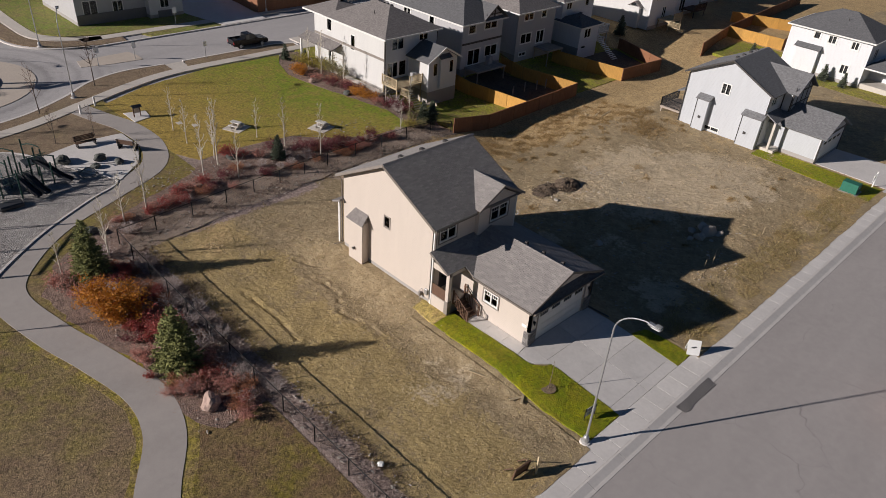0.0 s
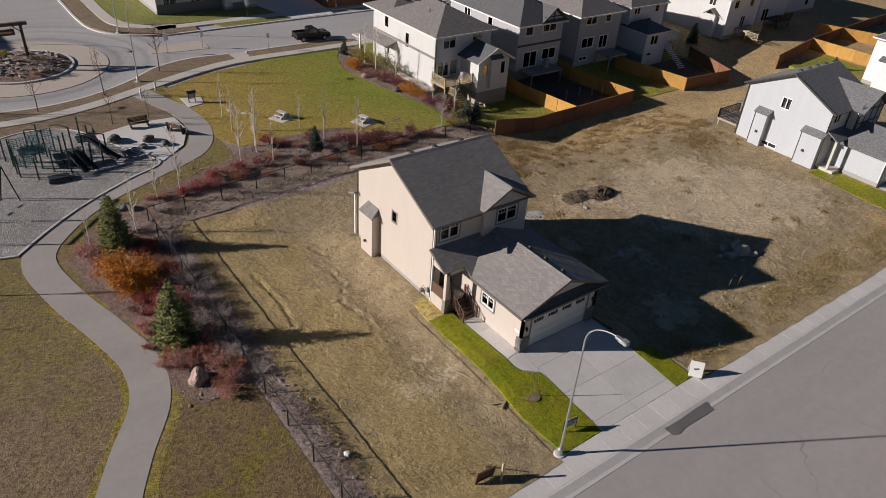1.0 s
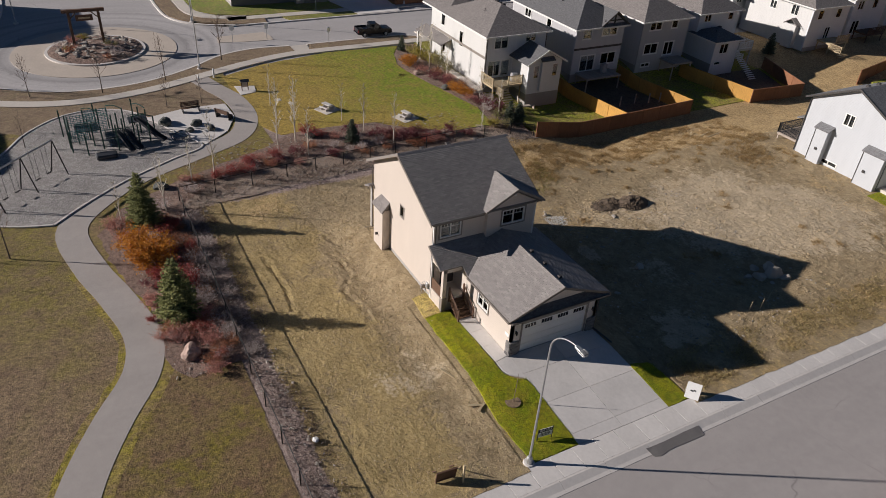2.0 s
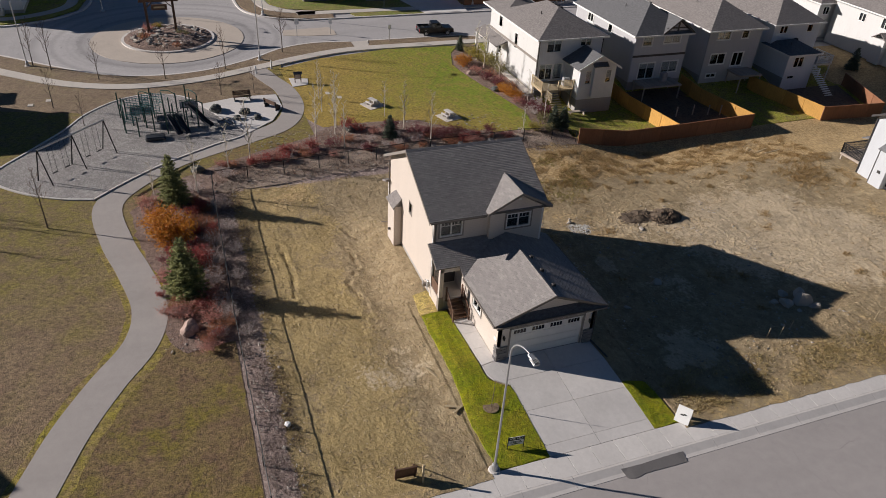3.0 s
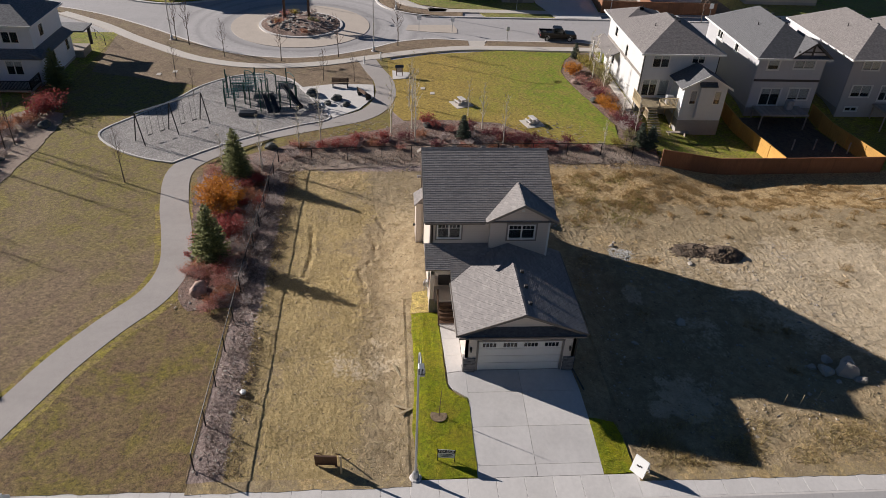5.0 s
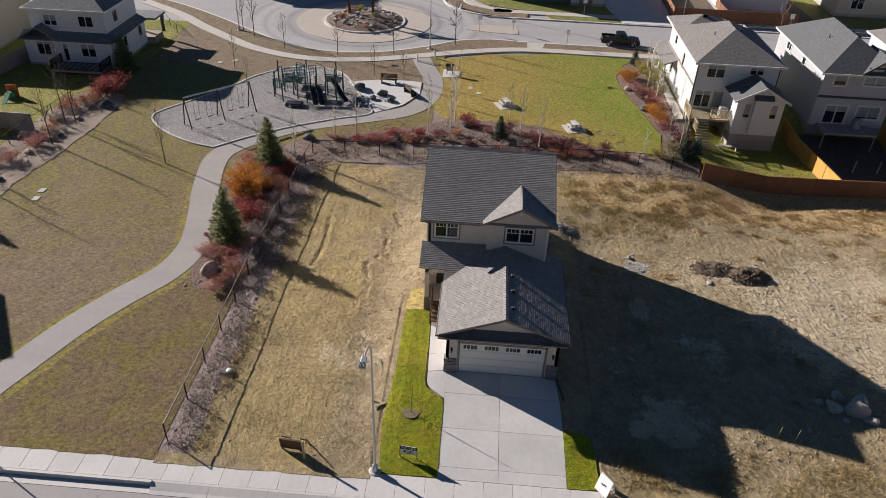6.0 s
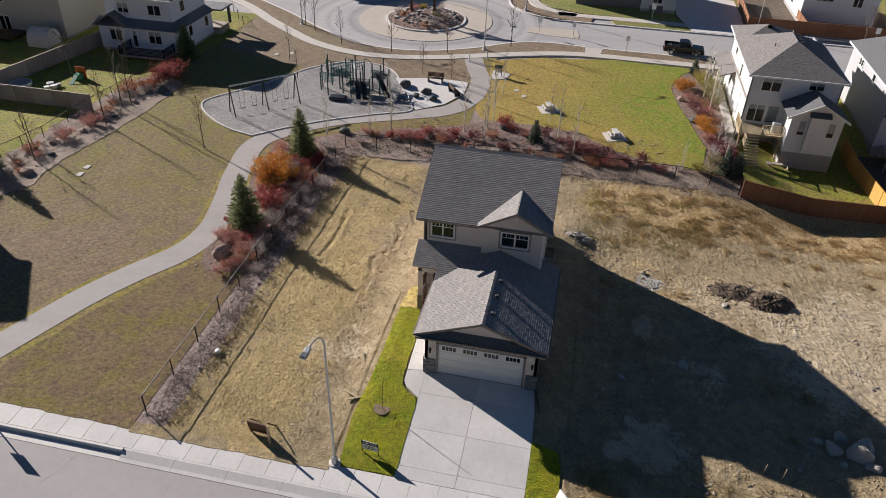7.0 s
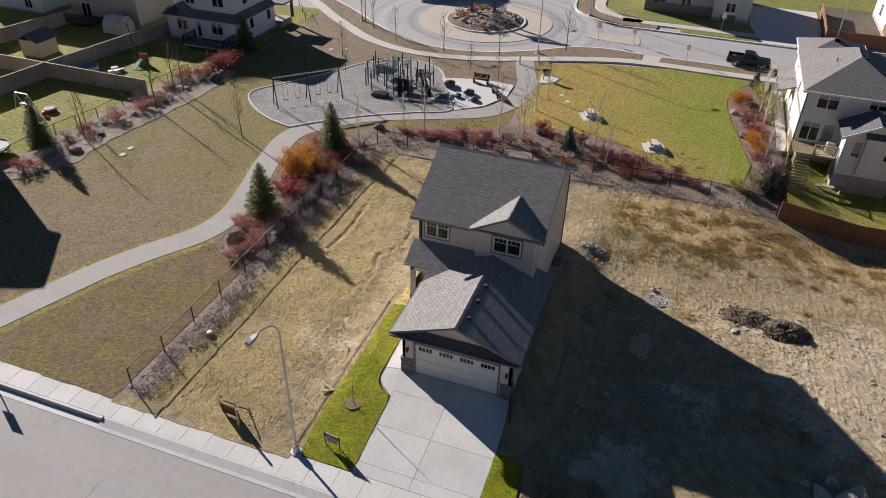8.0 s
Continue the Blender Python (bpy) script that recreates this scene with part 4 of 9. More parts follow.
front_walk = patch("front_walk", [(-18.1, 30.04), (-19.0, 28.95), (-24.6, 28.75), (-24.6, 29.9), (-20.15, 29.9), (-20.15, 30.04)], -0.01, "foundation", step=1.0)
for poly in ([(-18.1, 30.04), (-18.75, 29.2), (-19.2, 28.95), (-19.95, 28.94), (-20.14, 30.04)], [(-20.0, 28.93), (-21.5, 28.87), (-21.5, 29.92), (-20.17, 29.92)], [(-21.515, 28.87), (-23.0, 28.81), (-23.0, 29.92), (-21.515, 29.92)], [(-23.015, 28.81), (-24.6, 28.75), (-24.6, 29.92), (-23.015, 29.92)]):
    bm = bmesh.new()
    slab(bm, [(x, y, ground_z(x, 30) + 0.03) for x, y in poly], 0.1)
    part("concrete_slab", bm, "concrete", front_walk)

patch("sod_west", ragged([(-12.9, 27.0), (-12.9, 30.04), (-17.4, 30.04), (-18.0, 29.9), (-18.35, 29.4), (-18.8, 28.95), (-19.2, 28.84), (-25.6, 28.68), (-25.65, 26.95), (-20, 27.0), (-16, 26.75)], 0.06, 0.3), 0.05, "sod", step=0.6)
patch("sod_east", ragged([(-12.9, 36.82), (-12.9, 38.5), (-15.2, 38.45), (-16.3, 38.2), (-16.5, 36.8)], 0.06, 0.3), 0.05, "sod", step=0.6)
patch("sod_dull", ragged([(-25.66, 28.4), (-25.68, 26.9), (-27.9, 27.1), (-28.0, 28.15)], 0.06, 0.3), 0.04, "dull_sod", step=0.6)


# ---- the new house ----
def garage_door(parent, x, y0, y1, z0, z1, lites=True):
    """A sectional door: four panels with raised fields, the top one with small lites."""
    door = part("garage_door", boxed(x - 0.05, x - 0.02, y0, y1, z0, z1), "gdoor", parent, "white sectional garage door")
    h = (z1 - z0) / 4
    n = 4 if y1 - y0 > 4 else 2
    w = (y1 - y0) / n
    for r in range(4):
        bm = boxed(x - 0.02, x + 0.012, y0 + 0.01, y1 - 0.01, z0 + r * h + 0.008, z0 + (r + 1) * h - 0.008, 0.008)
        part("panel", bm, "gdoor", door)
    if lites:
        for c in range(n):
            for k in range(4):
                a = y0 + c * w + 0.2 + k * (w - 0.4) / 4
                part("lite", boxed(x + 0.013, x + 0.02, a + 0.02, a + (w - 0.4) / 4 - 0.02, z1 - 0.42, z1 - 0.14), "car_glass", door)
    return door


def stone_pier(parent, x0, x1, y0, y1, z0, z1, seed=3):
    """Stacked cut stone round a core."""
    rng = random.Random(seed)
    verts, faces = [], []
    z = z0
    while z < z1 - 0.02:
        h = min(rng.choice((0.1, 0.15, 0.2)), z1 - z)
        for axis, a0, a1, face in (("y", y0, y1, x1), ("x", x0, x1, y0), ("x", x0, x1, y1)):
            u = a0
            while u < a1 - 0.02:
                w = min(rng.uniform(0.16, 0.4), a1 - u)
                d = rng.uniform(0.012, 0.045)
                k = len(verts)
                lo, hi = (u + 0.006, z + 0.006), (u + w - 0.006, z + h - 0.006)
                for zz in (lo[1], hi[1]):
                    for uu in (lo[0], hi[0]):
                        for dd in (-0.05, d):
                            if axis == "y":
                                verts.append((face + dd, uu, zz))
                            else:
                                verts.append((uu, face + (dd if face == y1 else -dd), zz))
                faces += [(k, k + 1, k + 3, k + 2), (k + 4, k + 6, k + 7, k + 5), (k + 1, k + 5, k + 7, k + 3), (k, k + 2, k + 6, k + 4), (k, k + 4, k + 5, k + 1), (k + 2, k + 3, k + 7, k + 6)]
                u += w
        z += h
    core = part("stone_pier", boxed(x0, x1 - 0.002, y0 + 0.002, y1 - 0.002, z0, z1), "foundation", parent, "grey cut-stone veneer pier")
    ob = flat_mesh("stone_veneer", verts, faces, "stone", core)
    tagged(ob, kind="stuff")
    return core


def wall_lamp(parent, x, y, z):
    lamp = part("wall_lamp", boxed(x, x + 0.03, y - 0.06, y + 0.06, z - 0.1, z + 0.14, 0.006), "black_metal", parent)
    part("lantern", tubed([(x + 0.1, y, z - 0.16), (x + 0.1, y, z + 0.08), (x + 0.1, y, z + 0.14)], [0.05, 0.07, 0.02], 6), "black_metal", lamp)


def gutter(parent, p0, p1, mat="fascia", size=0.12, name="gutter"):
    p0, p1 = Vector(p0), Vector(p1)
    d = p1 - p0
    m = Matrix.Translation(p0) @ d.to_track_quat("X", "Z").to_matrix().to_4x4()
    return part(name, boxed(0, d.length, -size / 2, size / 2, -size, 0.0, 0.012, m), mat, parent)


def roof_vent(parent, x, y, z, mat="dark_trim"):
    part("roof_vent", boxed(x - 0.16, x + 0.16, y - 0.16, y + 0.16, z - 0.1, z + 0.14, 0.03), mat, parent)


def new_house():
    h = thing("house", "cream-sided two-storey new house with brown shingle roof and attached garage", "house", (-28, 32, 0))
    yl, yr, xb, xf = 28.15, 35.8, -36.95, -27.32
    ZF, ZE, ZR = 0.98, 6.62, 9.5
    # side wall in full sun, with one small window
    bm = bmesh.new()
    w_left = wall(bm, (xb, yl), (xf, yl), ZF, ZE, 0.2, [(4.55, 5.25, 4.5, 5.5)])
    prism(bm, [(xb, ZE), (xf, ZE), (xf, 6.95), (-32.2, ZR - 0.17), (xb, 6.72)], "y", yl, yl + 0.2)
    left = part("wall", bm, "cream", h)
    window(h, w_left, 4.55, 5.25, 4.5, 5.5, "taupe_trim", 1)
    # street face, upper storey
    bm = bmesh.new()
    w_front = wall(bm, (xf, yl), (xf, yr), 0.6, 6.85, 0.2, [(0.42, 2.0, 5.45, 6.68), (4.95, 6.75, 5.5, 6.62), (0.65, 1.75, 1.65, 3.75)])
    part("wall", bm, "cream_lifted", h)
    window(h, w_front, 0.42, 2.0, 5.45, 6.68, "trim", 2, 2, 0.09, "taupe_trim")
    # dormer box over the street face
    bm = bmesh.new()
    dx = -26.98
    w_dorm = wall(bm, (dx, 31.95), (dx, yr), 4.0, 6.95, 0.15, [(1.15, 2.95, 5.6, 6.75)])
    box(bm, xf, dx - 0.15, 31.95, 32.1, 4.0, 6.95)
    box(bm, xf, dx - 0.15, yr - 0.15, yr, 4.0, 6.95)
    prism(bm, [(31.9, 6.95), (yr + 0.05, 6.95), (33.96, 8.02)], "x", dx - 0.12, dx - 0.02)
    part("dormer_wall", bm, "cream_lifted", h)
    window(h, w_dorm, 1.15, 2.95, 5.6, 6.75, "trim", 2, 2, 0.1, "taupe_trim")
    # rear and far side
    bm = bmesh.new()
    wall(bm, (xf, yr), (xb, yr), 0.2, ZE, 0.2)
    prism(bm, [(xb, ZE), (xf, ZE), (xf, 6.95), (-32.2, ZR - 0.17), (xb, 6.72)], "y", yr - 0.2, yr)
    part("wall", bm, "cream_lifted", h)
    bm = bmesh.new()
    wall(bm, (xb, yr - 0.2), (xb, yl + 0.2), 0.2, ZE, 0.2)
    part("wall", bm, "cream_lifted", h)
    part("floor_deck", boxed(xb + 0.2, xf - 0.2, yl + 0.2, yr - 0.2, 4.0, 4.3), "inside", h)
    part("floor_deck", boxed(xb + 0.2, xf - 0.2, yl + 0.2, yr - 0.2, 1.2, 1.45), "inside", h)
    part("ceiling_deck", boxed(xb + 0.2, xf - 0.2, yl + 0.2, yr - 0.2, 6.7, 6.8), "inside", h)
    part("foundation", boxed(xb + 0.03, xf, yl + 0.03, yr - 0.03, -0.3, 1.0), "foundation", h)
    # main roof
    rx, ry0, ry1 = -32.2, 27.72, 36.2
    ef, eb, ez, ezb = -26.92, -37.4, 6.95, 6.68
    bm = bmesh.new()
    slab(bm, [(rx, ry0, ZR), (ef, ry0, ez), (ef, ry1, ez), (rx, ry1, ZR)], 0.16)
    slab(bm, [(rx, ry0, ZR), (eb, ry0, ezb), (eb, ry1, ezb), (rx, ry1, ZR)], 0.16)
    roof = part("roof", bm, "fascia", h, "brown asphalt shingle gable roof")
    vs, fs = [], []
    rng = random.Random(5)
    shingles(vs, fs, [(ef, ry0, ez), (ef, ry1, ez), (rx, ry1, ZR), (rx, ry0, ZR)], rng=rng)
    shingles(vs, fs, [(eb, ry1, ezb), (eb, ry0, ezb), (rx, ry0, ZR), (rx, ry1, ZR)], rng=rng)
    tagged(flat_mesh("shingles", vs, fs, "tab", roof), kind="stuff")
    vs, fs = [], []
    y = ry0
    while y < ry1 - 0.05:
        k = len(vs)
        for dy, lift in ((0, 0.05), (0.3, 0.03)):
            vs += [(rx - 0.15, y + dy, ZR - 0.085 + lift), (rx, y + dy, ZR + lift), (rx + 0.15, y + dy, ZR - 0.085 + lift)]
        fs += [(k, k + 3, k + 4, k + 1), (k + 1, k + 4, k + 5, k + 2), (k, k + 1, k + 2)]
        y += 0.22
    tagged(flat_mesh("ridge_capping", vs, fs, "tab", roof), kind="stuff")
    for y in (30.0, 32.0, 34.3):
        roof_vent(roof, rx - 0.75, y, ZR - 0.38)
    gutter(h, (ef + 0.05, ry0 + 0.05, ez - 0.02), (ef + 0.05, 31.6, ez - 0.02))
    gutter(h, (eb - 0.05, ry0 + 0.05, ezb - 0.02), (eb - 0.05, ry1 - 0.05, ezb - 0.02))
    for e, z in ((ef, ez), (eb, ezb)):
        for yy in (ry0 - 0.02, ry1 - 0.01):
            bm = bmesh.new()
            prism(bm, [(rx, ZR + 0.02), (e, z + 0.02), (e, z - 0.2), (rx, ZR - 0.2)], "y", yy, yy + 0.03)
            part("rake_board", bm, "taupe_trim" if e == eb else "fascia", h)
    # dormer gable
    px, pz, el, er, dz = -26.72, 8.3, 31.65, 36.3, 7.06
    yp = 33.98
    run = lambda z: ef + (z - ez) / (ZR - ez) * (rx - ef)
    bm = bmesh.new()
    slab(bm, [(px, yp, pz), (px, el, dz), (run(dz) - 0.05, el, dz), (run(pz) - 0.05, yp, pz)], 0.12)
    slab(bm, [(px, yp, pz), (px, er, dz), (run(dz) - 0.05, er, dz), (run(pz) - 0.05, yp, pz)], 0.12)
    droof = part("dormer_roof", bm, "fascia", h)
    vs, fs = [], []
    shingles(vs, fs, [(run(dz), el, dz), (px, el, dz), (px, yp, pz), (run(pz), yp, pz)], rng=rng)
    shingles(vs, fs, [(px, er, dz), (run(dz), er, dz), (run(pz), yp, pz), (px, yp, pz)], rng=rng)
    tagged(flat_mesh("shingles", vs, fs, "tab", droof), kind="stuff")
    for e in (el, er):
        bm = bmesh.new()
        prism(bm, [(yp, pz + 0.02), (e, dz + 0.02), (e, dz - 0.16), (yp, pz - 0.16)], "x", px - 0.01, px + 0.03)
        part("rake_board", bm, "taupe_trim", h)
    part("gable_vent", boxed(dx - 0.02, dx + 0.05, 33.88, 34.06, 7.7, 7.82), "trim", h)
    # bump-out for the fireplace with its own cap
    bm = bmesh.new()
    box(bm, -35.6, -34.05, 27.55, yl, 0.1, 4.0)
    part("bump_out", bm, "cream", h)
    bm = bmesh.new()
    slab(bm, [(-35.75, 27.4, 3.98), (-33.9, 27.4, 3.98), (-34.1, yl, 4.62), (-35.55, yl, 4.62)], 0.1)
    prism(bm, [(27.55, 3.9), (yl, 3.9), (yl, 4.5)], "x", -35.58, -34.08)
    cap = part("bump_roof", bm, "roof", h)
    part("flue", tubed([(-34.9, 27.55, 1.7), (-34.9, 27.38, 1.7)], [0.1, 0.1], 8), "dark_trim", h)
    part("tap", boxed(-35.15, -35.08, 27.47, 27.55, 1.55, 1.65), "black_metal", h)
    # rear bay roof
    bm = bmesh.new()
    slab(bm, [(xb, 27.75, 4.75), (xb, 34.0, 4.75), (xb - 0.9, 34.0, 4.35), (xb - 0.9, 27.75, 4.35)], 0.14)
    part("rear_roof", bm, "roof", h)
    part("rear_post", boxed(xb - 0.75, xb - 0.6, 28.2, 28.35, 0.3, 4.2), "trim", h)
    # downspouts
    part("downspout", tubed([(eb + 0.05, 28.0, 6.6), (xb - 0.08, 28.06, 6.2), (xb - 0.08, 28.06, 0.9), (xb - 0.5, 27.6, 0.75)], 0.045, 5), "fascia", h)
    part("downspout", boxed(xf + 0.02, xf + 0.1, yl + 0.02, yl + 0.1, 5.2, 6.6), "fascia", h)
    part("corner_trim", boxed(xf - 0.08, xf + 0.02, yl - 0.025, yl + 0.1, 0.7, ZE), "trim", h)
    part("corner_trim", boxed(dx - 0.08, dx + 0.02, yr - 0.1, yr + 0.02, 3.9, 6.9), "trim", h)
    part("meter", boxed(-27.9, -27.6, 28.02, 28.15, 1.3, 1.75, 0.02), "galv", h)
    part("gas_meter", boxed(-28.35, -28.1, 27.85, 28.15, 1.0, 1.3, 0.05), "taupe_trim", h)
    part("gas_pipe", tubed([(-28.22, 27.95, 0.6), (-28.22, 27.95, 1.5), (-28.22, 28.15, 1.5)], 0.025, 5), "galv", h)

    # window well and service pipe on the shaded side
    well = bmesh.new()
    for q in ((-34.95, -34.9, 35.82, 36.5), (-33.4, -33.35, 35.82, 36.5), (-34.95, -33.35, 36.5, 36.55)):
        box(well, *q, 0.1, 0.82)
    part("window_well", well, "galv", h)
    part("well_window", boxed(-34.8, -33.5, 35.8, 35.83, 0.35, 0.95), "car_glass", h)
    part("side_vent", boxed(-31.2, -31.0, 35.8, 35.92, 1.5, 1.7, 0.02), "white_paint", h)
    part("downspout", boxed(xb + 0.1, xb + 0.18, yr, yr + 0.08, 0.6, 6.5), "fascia", h)

    # garage
    gl, gr, gf, gb = 29.95, 36.5, -20.12, -28.0
    bm = bmesh.new()
    w_gl = wall(bm, (xf, gl), (gf, gl), 0.45, 3.75, 0.18, [(3.15, 4.45, 2.0, 3.0)])
    part("wall", bm, "cream", h)
    window(h, w_gl, 3.15, 4.45, 2.0, 3.0, "trim", 2, 2, 0.09, "taupe_trim")
    bm = bmesh.new()
    wall(bm, (gf, gl), (gf, gr), 0.5, 3.85, 0.18, [(0.78, 5.76, 0.5, 2.98)])
    part("wall", bm, "cream_lifted", h)
    bm = bmesh.new()
    wall(bm, (gf, gr), (gb, gr), 0.2, 3.75, 0.18)
    wall(bm, (gb, gr), (gb, yr), 0.2, 3.6, 0.18)
    part("wall", bm, "cream_lifted", h)
    part("floor_slab", boxed(gb, gf - 0.02, gl + 0.05, gr - 0.05, 0.0, 0.69), "foundation", h)
    garage_door(h, gf - 0.06, gl + 0.79, gl + 5.75, 0.7, 2.96)
    bm = bmesh.new()
    for a, b, c, d in ((gl + 0.66, gl + 0.78, 0.7, 3.1), (gl + 5.76, gl + 5.88, 0.7, 3.1), (gl + 0.66, gl + 5.88, 2.98, 3.1)):
        box(bm, gf, gf + 0.03, a, b, c, d)
    part("door_trim", bm, "taupe_trim", h)
    stone_pier(h, gf - 0.35, gf + 0.06, gl - 0.07, gl + 0.62, 0.45, 1.75, 3)
    stone_pier(h, gf - 0.35, gf + 0.06, gr - 0.58, gr + 0.07, 0.3, 1.75, 4)
    wall_lamp(h, gf, gl + 0.33, 2.45)
    wall_lamp(h, gf, gr - 0.3, 2.45)
    part("number_plate", boxed(-20.75, -20.35, gl - 0.02, gl, 2.0, 2.2), "white_paint", h)
    # garage roof: ridge square to the street, pent skirt under the gable
    RY, RZ, GE, GR_, EZ = 33.2, 5.3, 29.4, 36.97, 3.84
    fx = -19.72
    SX, SZ = -25.55, 4.23
    shed_z = lambda x: SZ + (SX - x) * 0.5
    gar_z = lambda y: RZ - (RY - y) * (RZ - EZ) / (RY - GE)
    vx = SX + (SZ - EZ) / 0.5
    vy = RY - (RZ - shed_z(xf)) * (RY - GE) / (RZ - EZ)
    left_poly = [(fx, GE, EZ), (vx, GE, EZ), (xf, vy, shed_z(xf)), (xf, RY, RZ), (fx, RY, RZ)]
    right_poly = [(fx, GR_, EZ), (fx, RY, RZ), (-28.15, RY, RZ), (-28.15, GR_, EZ)]
    shed_a = [(SX, 27.8, SZ), (SX, GE, SZ), (xf, GE, shed_z(xf)), (xf, 27.8, shed_z(xf))]
    shed_b = [(vx, GE, EZ), (xf, vy, shed_z(xf)), (xf, GE, shed_z(xf))]
    bm = bmesh.new()
    for poly in (left_poly, right_poly, shed_a, shed_b):
        slab(bm, poly, 0.15)
    groof = part("garage_roof", bm, "fascia", h, "brown asphalt shingle roof over garage and porch")
    vs, fs = [], []
    for poly in (left_poly, right_poly, shed_a, shed_b):
        shingles(vs, fs, poly, rng=rng)
    tagged(flat_mesh("shingles", vs, fs, "tab", groof), kind="stuff")
    vs, fs = [], []
    x = fx
    while x > -27.2:
        k = len(vs)
        for dxx, lift in ((0, 0.05), (-0.3, 0.03)):
            vs += [(x + dxx, RY - 0.15, RZ - 0.06 + lift), (x + dxx, RY, RZ + lift), (x + dxx, RY + 0.15, RZ - 0.06 + lift)]
        fs += [(k, k + 3, k + 4, k + 1), (k + 1, k + 4, k + 5, k + 2), (k, k + 1, k + 2)]
        x -= 0.22
    tagged(flat_mesh("ridge_capping", vs, fs, "tab", groof), kind="stuff")
    for x in (-24.0, -22.5, -20.9):
        part("roof_vent", boxed(x - 0.11, x + 0.11, RY + 0.34, RY + 0.56, RZ - 0.25, RZ + 0.0, 0.02), "dark_trim", groof)
    # gable face, soffit and pent roof
    bm = bmesh.new()
    prism(bm, [(GE + 0.25, EZ - 0.05), (GR_ - 0.25, EZ - 0.05), (RY, RZ - 0.16)], "x", gf - 0.15, gf + 0.02)
    part("gable_wall", bm, "cream_lifted", h)
    bm = bmesh.new()
    slab(bm, [(gf + 0.02, GE + 0.75, 4.14), (gf + 0.02, GR_ - 0.75, 4.14), (fx + 0.1, GR_ - 0.06, EZ - 0.06), (fx + 0.1, GE + 0.06, EZ - 0.06)], 0.08)
    part("pent_roof", bm, "roof_dark", h)
    part("soffit", boxed(gf, fx + 0.05, GE + 0.1, GR_ - 0.1, EZ - 0.2, EZ - 0.16), "soffit", h)
    gutter(h, (fx + 0.14, GE + 0.06, EZ - 0.04), (fx + 0.14, GR_ - 0.06, EZ - 0.04))
    gutter(h, (vx, GE - 0.04, EZ - 0.02), (fx, GE - 0.04, EZ - 0.02))
    gutter(h, (-28.1, GR_ + 0.04, EZ - 0.02), (fx, GR_ + 0.04, EZ - 0.02))
    for e in (GE, GR_):
        bm = bmesh.new()
        prism(bm, [(RY, RZ + 0.02), (e, EZ + 0.02), (e, EZ - 0.14), (RY, RZ - 0.14)], "x", fx - 0.02, fx + 0.025)
        part("rake_board", bm, "fascia", h)
    part("downspout", boxed(gf + 0.0, gf + 0.08, gr + 0.02, gr + 0.1, 0.7, 3.7), "dark_trim", h)
    part("splash_pipe", tubed([(gf + 0.04, gr + 0.08, 0.75), (gf + 1.6, gr + 0.45, 0.55)], 0.05, 6), "dark_trim", h)
    # porch: deck, half wall, column, beam, door, stairs with railings
    part("porch_deck", boxed(xf, -25.75, yl + 0.05, 29.95, 1.45, 1.6), "walk", h)
    part("porch_base", boxed(xf, -25.8, yl + 0.1, 29.95, 0.3, 1.45), "foundation", h)
    part("half_wall", boxed(xf, -25.72, yl, yl + 0.15, 0.5, 1.62), "cream", h)
    part("porch_railing", boxed(xf + 0.05, -25.95, yl + 0.04, yl + 0.1, 1.65, 2.5), "darkwood", h)
    col = part("porch_column", boxed(-26.0, -25.72, yl, yl + 0.28, 0.5, 4.0, 0.01), "cream", h)
    part("column_sleeve", boxed(-26.03, -25.69, yl - 0.03, yl + 0.31, 0.5, 1.75, 0.012), "taupe_trim", col)
    part("porch_beam", boxed(xf, -25.72, yl + 0.02, yl + 0.2, 3.75, 4.2), "cream", h)
    part("porch_beam", boxed(-25.95, -25.72, yl + 0.2, 29.95, 3.75, 4.05), "cream_lifted", h)
    part("porch_ceiling", boxed(xf, -25.8, yl + 0.1, 29.95, 4.05, 4.1), "soffit", h)
    door = part("front_door", boxed(xf - 0.1, xf - 0.04, 28.82, 29.88, 1.66, 3.72, 0.01), "dark_trim", h, "dark panelled front door")
    part("door_lite", boxed(xf - 0.045, xf - 0.03, 29.1, 29.6, 2.5, 3.4), "car_glass", door)
    st = part("porch_steps", boxed(-25.75, -24.5, 28.72, 29.75, 0.45, 0.62), "deckwood", h, "dark brown stained wooden porch steps")
    for i in range(6):
        x = -25.75 + i * 0.25
        part("tread", boxed(x - 0.02, x + 0.27, 28.7, 29.78, 1.42 - i * 0.165, 1.46 - i * 0.165), "deckwood", st)
        part("riser", boxed(x + 0.22, x + 0.24, 28.72, 29.76, 1.26 - i * 0.165, 1.42 - i * 0.165), "deckwood", st)
    for y in (28.68, 29.78):
        rail = part("stair_railing", tubed([(-25.7, y, 2.45), (-24.3, y, 1.5)], 0.04, 5), "darkwood", h)
        part("newel", boxed(-24.36, -24.26, y - 0.05, y + 0.05, 0.6, 1.6), "darkwood", rail)
        part("newel", boxed(-25.75, -25.65, y - 0.05, y + 0.05, 1.4, 2.55), "darkwood", rail)
        for i in range(1, 9):
            x = -25.7 + i * 0.155
            part("baluster", boxed(x - 0.015, x + 0.015, y - 0.015, y + 0.015, 2.4 - i * 0.105 - 0.85, 2.4 - i * 0.105), "darkwood", rail)
    return h


new_house()


# ---- neighbouring houses ----
def side_frame(x0, x1, y0, y1, side):
    return {"E": ((x1, y0), (x1, y1)), "S": ((x0, y0), (x1, y0)), "N": ((x1, y1), (x0, y1)), "W": ((x0, y1), (x0, y0))}[side]


